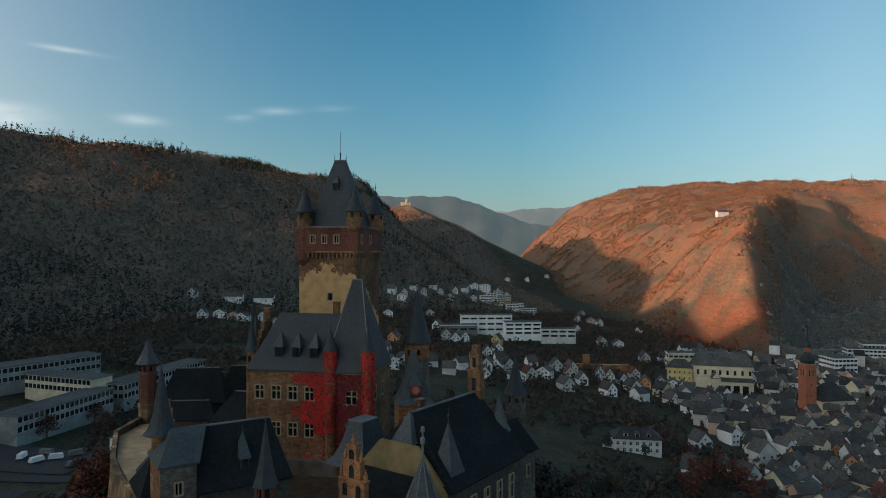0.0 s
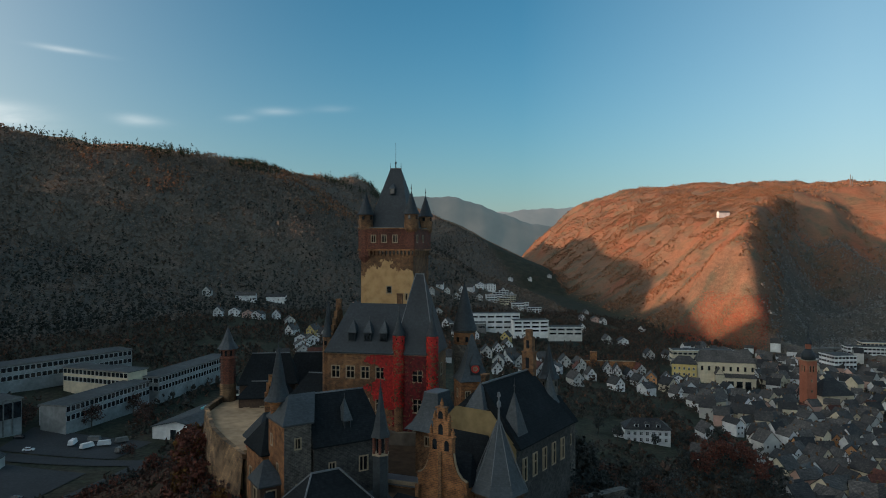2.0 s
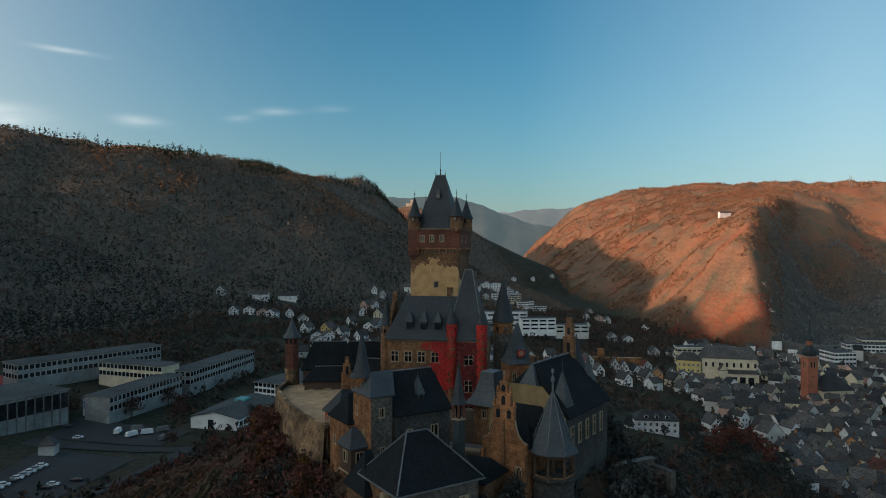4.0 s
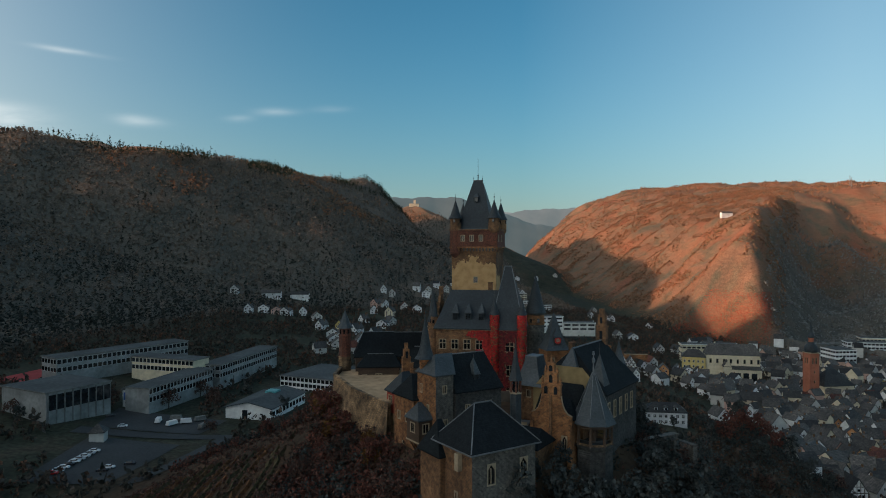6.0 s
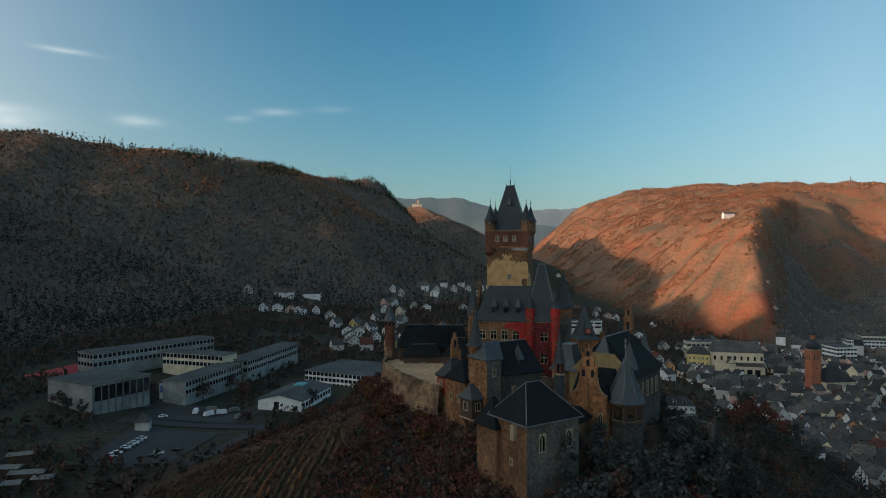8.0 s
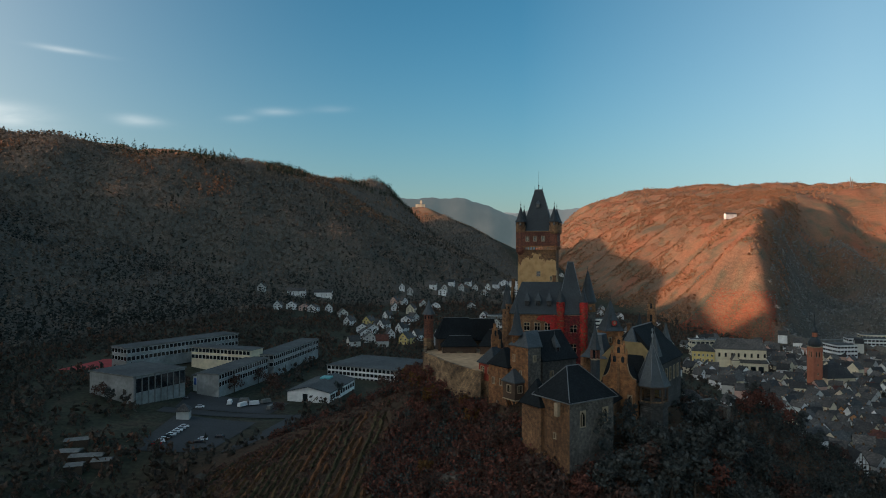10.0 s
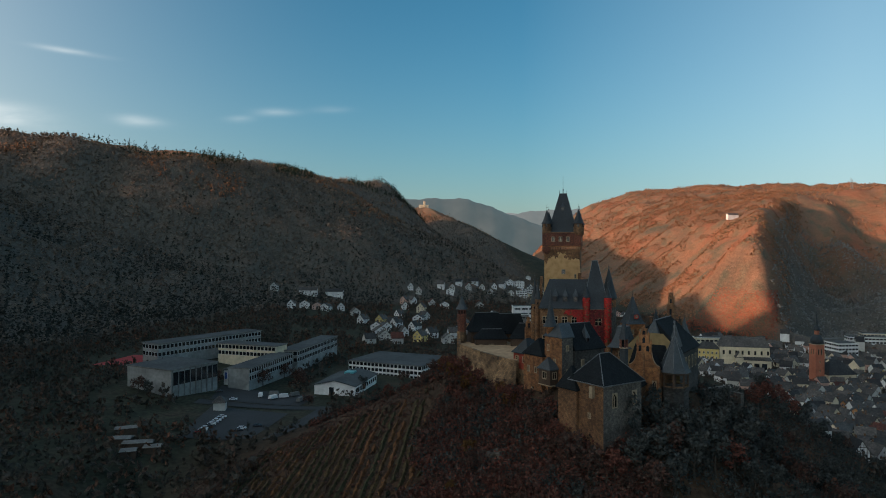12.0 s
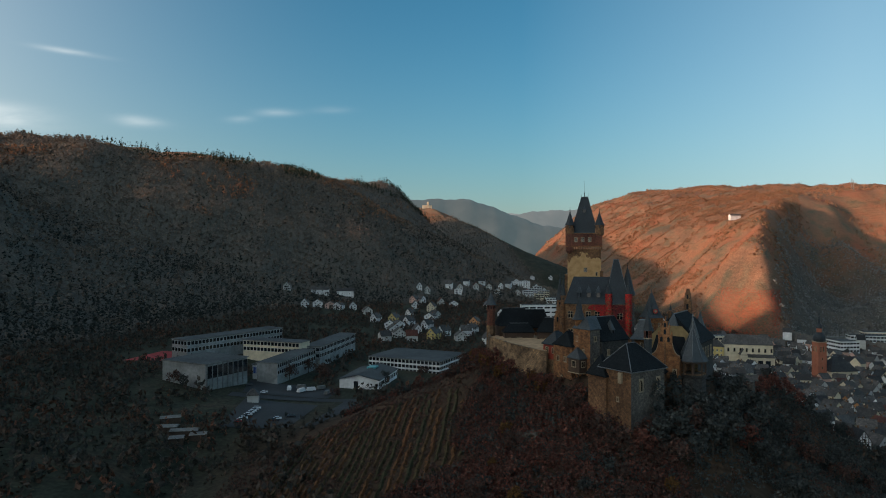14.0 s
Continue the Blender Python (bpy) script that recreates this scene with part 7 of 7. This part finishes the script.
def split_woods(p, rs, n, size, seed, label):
    """Crowns darkened for shade on the lower slope and in patches further up, bare broadleaf trees between."""
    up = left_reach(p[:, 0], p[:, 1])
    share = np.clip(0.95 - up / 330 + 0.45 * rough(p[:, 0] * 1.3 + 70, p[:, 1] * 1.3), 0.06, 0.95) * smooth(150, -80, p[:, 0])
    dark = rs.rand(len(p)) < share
    r = 2.1 + 1.9 * rs.rand(len(p))
    crowns("hill_woods", p[~dark], r[~dark], 1.2 + 0.7 * rs.rand((~dark).sum()), n, size, BARE, seed, "bare brown autumn woods " + label, "woods", 0.6, 0.5)
    crowns("spruce_woods", p[dark], r[dark] * 0.9, 1.7 + 1.0 * rs.rand(dark.sum()), n, size, SHADE_WOODS, seed + 40, "shade-darkened woods " + label, "woods", 0.7, 0.6)


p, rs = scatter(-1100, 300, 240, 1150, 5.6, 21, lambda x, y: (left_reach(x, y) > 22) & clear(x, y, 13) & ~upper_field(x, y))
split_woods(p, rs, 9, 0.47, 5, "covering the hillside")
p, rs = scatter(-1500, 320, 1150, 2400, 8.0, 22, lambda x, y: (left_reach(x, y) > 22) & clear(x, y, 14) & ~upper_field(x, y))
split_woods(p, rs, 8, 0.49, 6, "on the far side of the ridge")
# oaks and cleared strips high on the western ridge, tinted russet for low sun
p, rs = scatter(-1300, -150, 800, 2000, 10, 35, lambda x, y: (left_reach(x, y) > 330) & (left_reach(x, y) < 640) & (rough(x * 0.9 + 300, y * 0.9) > 0.25))
crowns("russet_woods", p, 3.0 + 2.0 * rs.rand(len(p)), 1.2 + 0.5 * rs.rand(len(p)), 14, 0.4, RUSSET, 36, "oak woods below the ridge top, tinted russet for low sun", "woods", 0.7, 0.5)
# scrub, hedges and copses of the sunny slope
def red_terraces(x, y):
    return (x > 265) & (x < 450) & (y > 790) & (y < 985) & (right_reach(x, y) > 3) & ((x - knots(y, SPUR)) * 0.9 < 44) & (ground(x, y) < 56)


def copse(x, y):
    return rough(x * 1.9 + 40, y * 1.9) + 0.55 * rough(x * 4.1, y * 4.1 + 90)


def sunny(x, y):
    return (right_reach(x, y) > 8) & (right_reach(x, y) < 720) & ((x - knots(y, SPUR)) * 0.9 < 60) & ~red_terraces(x, y)


p, rs = scatter(150, 1500, 650, 2300, 5.0, 23, lambda x, y: sunny(x, y) & (copse(x, y) > 0.12 - 0.75 * smooth(240, 420, right_reach(x, y))))
crowns("hillside_copse", p, 2.1 + 1.7 * rs.rand(len(p)), 0.55 + 0.45 * rs.rand(len(p)), 6, 0.56, RUSSET, 7, "russet autumn copses on the sunny slope", "woods", 0.45, 0.6)
p, rs = scatter(150, 1300, 650, 2000, 5.2, 27, lambda x, y: sunny(x, y) & (copse(x, y) > -0.75) & (copse(x, y) < 0.15))
crowns("hillside_scrub", p, 0.7 + 1.4 * rs.rand(len(p)) ** 2, 0.35 + 0.3 * rs.rand(len(p)), 6, 0.5, RUSSET, 8, "low russet scrub on the sunny slope", "scrub", 0.3, 0.6)
p, rs = scatter(-1000, 1800, 2400, 3000, 15, 24, lambda x, y: (x < 250) & (rough(x, y) > -0.5) & ((left_reach(x, y) > 10) | (right_reach(x, y) > 10)))
crowns("far_woods", p, 3.5 + 3 * rs.rand(len(p)), 0.8 + 0.3 * rs.rand(len(p)), 10, 0.42, RUSSET, 8, "far russet woods on the valley's last hill", "woods", 0.4)
p, rs = scatter(380, 2000, 1900, 3400, 12, 43, lambda x, y: (right_reach(x, y) > 10) & (rough(x * 1.6, y * 1.6) > -0.35))
crowns("hilltop_woods", p, 3.4 + 2.6 * rs.rand(len(p)), 0.6 + 0.4 * rs.rand(len(p)), 6, 0.55, RUSSET, 44, "russet woods along the far top of the sunny hill", "woods", 0.4, 0.6)
# red vines on the lowest terraces of the spur, in level rows
xr, yr = np.meshgrid(np.arange(265, 450, 1.6), np.arange(790, 985, 1.6))
vj = np.random.RandomState(60)
xr, yr = xr.ravel() + vj.uniform(-0.9, 0.9, xr.size), yr.ravel() + vj.uniform(-0.9, 0.9, yr.size)
zr2 = ground(xr, yr)
ok = red_terraces(xr, yr) & (np.mod(zr2 + 0.6 * rough(xr * 2, yr * 2), 2.6) < 2.1)
vp = np.stack([xr[ok], yr[ok], zr2[ok]], 1)
vs = np.random.RandomState(61)
crowns("vineyard_rows", vp, 0.9 + 0.5 * vs.rand(len(vp)), np.full(len(vp), 0.8), 5, 0.5, RED_VINE, 62, "red autumn vines in level terrace rows on the spur", "vineyard", 0.4, 0.7)
# shaded side valley behind the spur; its crowns are paled to stand for haze
p, rs = scatter(430, 1300, 700, 1600, 8, 33, lambda x, y: ((x - knots(y, SPUR)) * 0.9 > 34) & ((x - knots(y, SPUR)) * 0.9 < 640) & (right_reach(x, y) > 40))
crowns("side_valley_woods", p, 2.0 + 2.0 * rs.rand(len(p)), 1.1 + 0.6 * rs.rand(len(p)), 9, 0.48, HAZE_WOODS, 34, "bare woods in the shaded side valley, paled for haze", "woods", 0.6, 0.4)
# dark pines along the western skyline
p, rs = scatter(-1250, -100, 1000, 2150, 10, 25, lambda x, y: (((left_reach(x, y) > 520) & (left_reach(x, y) < 700)) | ((x > -330) & (x < -120) & (y > 1650) & (left_reach(x, y) > 250))) & (rough(x * 1.4, y * 1.4) > -0.15))
crowns("ridge_pines", p, 2.6 + 1.5 * rs.rand(len(p)), 2.3 + 0.9 * rs.rand(len(p)), 17, 0.4, CONIFER, 9, "dark pines along the ridge skyline", "woods", 0.8)
p, rs = scatter(450, 1700, 1500, 2200, 14, 26, lambda x, y: (right_reach(x, y) > 500) & (rough(x * 1.8, y * 1.8) > 0.35))
crowns("plateau_copse", p, 3.0 + 2.0 * rs.rand(len(p)), 1.0 + 0.4 * rs.rand(len(p)), 14, 0.4, RUSSET, 10, "brown copses along the plateau edge", "woods", 0.6)
# valley floor: gardens, riverbank trees
BUILT = [(-258, -198, 248, 308), (-285, -205, 335, 415), (-230, -168, 283, 440), (-152, -58, 288, 383), (15, 145, 685, 740), (200, 290, 570, 640), (285, 335, 535, 570), (-194, -135, 188, 288), (-312, -262, 325, 380)]


def open_ground(x, y):
    ok = np.ones(x.shape, bool)
    for a, b, c, d in BUILT:
        ok &= ~((x > a) & (x < b) & (y > c) & (y < d))
    return ok


p, rs = scatter(-420, 520, 60, 1150, 6.6, 27, lambda x, y: (left_reach(x, y) < 25) & (right_reach(x, y) < 15) & (hill_distance(x, y) > 70) & clear(x, y, 7.5) & open_ground(x, y) & (rough(x * 2, y * 2) > np.where(x < -40, -0.6, np.where(y < 480, -0.1, -0.75))))
crowns("valley_trees", p, 1.7 + 2.9 * rs.rand(len(p)) ** 1.4, 0.9 + 0.6 * rs.rand(len(p)), 18, 0.36, GARDEN, 11, "brown garden trees and hedges on the valley floor", "trees", 0.5)


p, rs = scatter(120, 520, 225, 830, 9.0, 51, lambda x, y: (right_reach(x, y) < 12) & (hill_distance(x, y) > 92) & clear(x, y, 6.2) & open_ground(x, y) & (rough(x * 3, y * 3) > -0.2))
crowns("town_trees", p, 1.6 + 1.9 * rs.rand(len(p)) ** 1.3, 1.0 + 0.6 * rs.rand(len(p)), 18, 0.35, GARDEN, 52, "brown trees in the gardens of the old town", "trees", 0.9)


def tree_model(name, label, h, spread, leaf_m, seed, n=480, size=0.38, category="tree"):
    rs = np.random.RandomState(seed)
    th = thing(name, 0, 0, 0, 0, label, category)
    g = Geo().lathe([(0.035 * h, -1.5), (0.026 * h, 0.2 * h), (0.016 * h, 0.55 * h), (0.004 * h, 0.9 * h)], 7)
    ends, rad = [], []
    for i in range(9):
        a, z = i * 2.4 + rs.rand(), h * (0.25 + 0.06 * i)
        e = (math.cos(a) * spread * (0.5 + 0.4 * rs.rand()), math.sin(a) * spread * (0.5 + 0.4 * rs.rand()), z + h * 0.18)
        g.bar((0, 0, z * 0.9), e, 0.012 * h)
        for _ in range(2):
            o = rs.normal(size=3) * spread * 0.3
            g.bar(e, (e[0] + o[0], e[1] + o[1], e[2] + abs(o[2])), 0.005 * h)
        ends.append(e), rad.append(spread * (0.35 + 0.25 * rs.rand()))
    ends.append((0, 0, h * 0.85)), rad.append(spread * 0.4)
    part("trunk", g, BARK, th)
    co, fa = leaf_cloud(ends, rad, n, size, seed + 50)
    part("crown", array_mesh("crown", co, fa, [leaf_m], flat=True), None, th)
    return th


TREES = [tree_model("tree", "brown half-bare hillside tree below the castle", 8.5, 3.4, LEAF_BROWN, 1), tree_model("tree", "dark evergreen tree on the castle hill", 9.5, 3.0, LEAF_GREEN, 2, 600), tree_model("tree", "red-brown autumn tree on the castle hill", 8.0, 3.2, LEAF_RED, 3), tree_model("tree", "brown tangled tree on the castle hill", 7.0, 3.8, LEAF_BROWN, 4, 540), tree_model("tree", "ochre autumn tree on the castle hill", 7.0, 2.8, LEAF_OCHRE, 5), tree_model("shrub", "low brown shrub on the castle slope", 3.6, 2.6, LEAF_BROWN, 6, 460, 0.27, "shrub"), tree_model("shrub", "low dark green shrub on the castle slope", 3.4, 2.4, LEAF_GREEN, 7, 460, 0.27, "shrub")]
PLACED = set()


def put_tree(i, x, y, s, turn, group):
    t = TREES[i]
    m = pose(x, y, height(x, y) - 0.2, 0, 0, turn) @ Matrix.Diagonal((s, s, s, 1))
    if i not in PLACED:
        PLACED.add(i)
        t.matrix_world = m
        ob = t
    else:
        ob = copy_thing(t, pose(x, y, height(x, y) - 0.2, 0, 0, turn))
        ob.scale = (s, s, s)
    ob["group"] = group


def vineyard(x, y):
    return (x < -77 + 0.12 * (y - 60) + 5 * rough(x * 5, y * 5)) & (x > -165) & (y > 66 + 0.2 * (x + 110)) & (y < 165) & (x + 0.55 * y < 2)


def slope(x, y):
    """True on the castle hill and its shoulder, outside the walls."""
    d = hill_distance(x, y)
    return (d > 4) & (ground(x, y) > np.where(x > -30, 12.0, 40.0)) & (y < 300) & (x > -130) & (x < 190)


pr = random.Random(3)
n = 0
while n < 270:
    x, y = pr.uniform(-100, 165), pr.uniform(-20, 280)
    if not bool(slope(np.array([x]), np.array([y]))[0]) or bool(vineyard(np.array(x), np.array(y))):
        continue
    d = float(hill_distance(np.array([x]), np.array([y]))[0])
    east = x > -22
    i = pr.choice((0, 1, 1, 1, 3, 1, 1)) if east else pr.choice((0, 2, 3, 5, 5, 0, 4, 6))
    sc = pr.uniform(0.75, 1.2) if east else pr.uniform(0.5, 0.85)
    if d < 10:
        sc *= 0.6
    put_tree(i, x, y, sc, pr.uniform(0, 360), "trees of the castle hill")
    n += 1
for x, y in ((84, 204), (92, 208), (78, 200), (99, 214), (88, 214), (72, 193), (95, 202), (106, 221)):
    put_tree(2, x, y, pr.uniform(1.0, 1.35), pr.uniform(0, 360), "trees of the castle hill")
for x, y, i, sc in ((-22, 56, 1, 1.1), (-16, 59, 1, 1.25), (-11, 64, 0, 1.2), (-7, 68, 1, 1.3), (-2, 71, 1, 1.2), (4, 75, 1, 1.35), (9, 81, 1, 1.2), (13, 88, 1, 1.3), (17, 97, 1, 1.2), (20, 104, 3, 1.2), (-28, 53, 2, 1.0), (-34, 55, 3, 1.1), (-38, 61, 0, 1.0), (-40, 68, 2, 0.9), (-19, 52, 3, 1.1), (-5, 62, 1, 1.3), (2, 66, 1, 1.3), (10, 72, 2, 1.2), (16, 80, 1, 1.4), (22, 91, 1, 1.4), (27, 102, 1, 1.3), (26, 113, 1, 1.3), (-13, 54, 1, 1.2), (-43, 74, 3, 0.9)):
    put_tree(i, x, y, sc, pr.uniform(0, 360), "trees of the castle hill")
# bushes at the foot of the curtain wall
for i in range(26):
    t = i / 25
    a, b = ((-66.5, 142), (-66.8, 127), (-60, 112), (-50, 98), (-46, 90))[int(t * 3.99):int(t * 3.99) + 2]
    f = t * 3.99 - int(t * 3.99)
    put_tree((5, 6, 5, 4, 2)[i % 5], a[0] + (b[0] - a[0]) * f - pr.uniform(0.5, 2.6), a[1] + (b[1] - a[1]) * f - pr.uniform(0, 2), pr.uniform(0.6, 1.15), pr.uniform(0, 360), "trees of the castle hill")
for x, y, i, sc in ((-207, 286, 0, 1.2), (-213, 300, 3, 1.1), (-182, 300, 0, 1.3), (-166, 322, 3, 1.2), (-232, 252, 1, 0.9), (-160, 306, 0, 1.1), (-146, 262, 3, 0.8), (-176, 330, 0, 1.2), (-198, 318, 0, 1.1), (-240, 258, 0, 1.0), (-120, 300, 1, 1.0), (-96, 330, 3, 1.0), (86, 345, 1, 1.0), (124, 347, 1, 1.1), (106, 342, 1, 0.8), (78, 356, 1, 1.1), (133, 358, 3, 1.0)):
    put_tree(i, x, y, sc, pr.uniform(0, 360), "trees of the valley floor")
# undergrowth between them
rs = np.random.RandomState(77)
x, y = rs.uniform(-125, 170, 12000), rs.uniform(-60, 290, 12000)
ok = slope(x, y) & ~vineyard(x, y)
c = np.stack([x[ok], y[ok], ground(x[ok], y[ok]) + 0.5], 1)
co, fa = leaf_cloud(c, np.full(len(c), 1.3), 36000, 0.44, 78)
tagged(new("undergrowth", array_mesh("undergrowth", co, fa, [LEAF_BROWN], flat=True)), "brown bramble and leafy undergrowth on the castle hill", "undergrowth", kind="stuff")
x, y = rs.uniform(-125, 185, 11000), rs.uniform(-60, 290, 11000)
ok = slope(x, y) & ~vineyard(x, y)
c = np.stack([x[ok], y[ok], ground(x[ok], y[ok]) + 1.4], 1)
x, y = rs.uniform(-112, -18, 6500), rs.uniform(15, 165, 6500)
ok = slope(x, y) & ~vineyard(x, y)
c = np.concatenate([c, np.stack([x[ok], y[ok], ground(x[ok], y[ok]) + 1.0], 1)])
west, rest = c[c[:, 0] <= -18], c[c[:, 0] > -18]
for name, cc, m, lab, sd in (("thicket", west[::2], LEAF_BROWN, "dense brown thicket on the castle hill", 81), ("evergreen_thicket", rest, LEAF_GREEN, "dark green thicket on the shaded castle slope", 82), ("russet_thicket", west[1::3], LEAF_RED, "russet thicket below the castle walls", 83), ("green_thicket", west[3::6], LEAF_GREEN, "dark green thicket below the castle walls", 84)):
    co, fa = leaf_cloud(cc, np.random.RandomState(sd).uniform(1.2, 2.9, len(cc)), (30 if sd == 82 else 48) * len(cc), 0.42 if sd == 82 else 0.38, sd)
    tagged(new(name, array_mesh(name, co, fa, [m], flat=True)), lab, "thicket", kind="stuff")
# vine rows running up the south-west flank
v, f = [], []
rs = np.random.RandomState(9)
for k in range(46):
    off = k * 2.7
    prev = None
    for s in np.arange(0, 130, 2.2):
        x = -168 + 0.97 * off + 0.2 * s + 6 * math.sin(s * 0.02 + 0.4)
        y = 20 - 0.2 * off + 0.98 * s
        if not (vineyard(np.array(x), np.array(y)) and hill_distance(np.array([x]), np.array([y]))[0] > 16 + 9 * math.sin(k * 1.7) and rs.rand() > 0.06):
            prev = None
            continue
        z = height(x, y)
        hgt, w = 0.7 + 0.5 * rs.rand(), 0.75 + 0.4 * rs.rand()
        jx, jy = rs.normal(size=2) * 0.2
        i = len(v)
        v += [(x - w + jx, y + jy, z - 0.1), (x + jx, y + jy, z + hgt), (x + w + jx, y + jy, z - 0.1)]
        if prev is not None:
            f += [(prev, i, i + 1, prev + 1), (prev + 1, i + 1, i + 2, prev + 2)]
        prev = i
me = bpy.data.meshes.new("vine_rows")
me.from_pydata(v, [], f)
me.materials.append(VINE)
tagged(new("vine_rows", me), "ochre vine rows running up the hillside", "vineyard", kind="stuff")
# fallen leaves and weeds between the vines
x, y = rs.uniform(-170, -60, 9000), rs.uniform(10, 155, 9000)
ok = vineyard(x, y) | ((hill_distance(x, y) > 5) & (ground(x, y) > 34))
c = np.stack([x[ok], y[ok], ground(x[ok], y[ok]) + 0.1], 1)
co, fa = leaf_cloud(c, np.full(len(c), 1.0), 48000, 0.34, 91)
tagged(new("vineyard_weeds", array_mesh("vineyard_weeds", co, fa, [LEAF_BROWN], flat=True)), "brown weeds and fallen leaves between the vines", "weeds", kind="stuff")
# pale rock ribs running down the sunny spur
rs = np.random.RandomState(41)
vv, ff = ico(2)
RIBS = [((561, 1261), (401, 1203), 90), ((578, 1205), (525, 1095), 60)]
co, fa, base = [], [], 0
for (ax, ay), (bx, by), n in RIBS:
    for i in range(n):
        t = rs.rand()
        x, y, s = ax + (bx - ax) * t + rs.normal() * 5, ay + (by - ay) * t + rs.normal() * 5, 0.7 + 2.2 * rs.rand() ** 2
        q = vv * (1 + 0.4 * (rs.rand(len(vv), 1) - 0.5) * 2) * np.array([s * 1.2, s, s * 0.9]) + np.array([x, y, height(x, y) + 0.3])
        co.append(q), fa.append(ff + base)
        base += len(vv)
tagged(new("rock_ribs", array_mesh("rock_ribs", np.concatenate(co), np.concatenate(fa), [STONE_WALL], flat=True)), "broken pale rock ribs on the sunny spur", "rocks", kind="stuff")
# slate outcrops below the walls
for x, y, s in ((-55, 71, 3.0), (-58, 74, 2.2), (-66, 82, 1.8), (-31, 56, 2.6), (-48, 62, 1.8), (-20, 58, 2.0)):
    vv, ff = ico(3)
    q = np.random.RandomState(int(x * -3 + y))
    vv = vv * (1 + 0.35 * (q.rand(len(vv), 1) - 0.5) * 2) * np.array([s * 1.4, s, s * 0.8])
    ro = new("rock", array_mesh("rock", vv, ff, [ROCK], flat=True))
    ro.matrix_world = pose(x, y, height(x, y), 0, 0, x * 7)
    tagged(ro, "slate outcrop on the wooded castle slope", "rock", "slate outcrops")
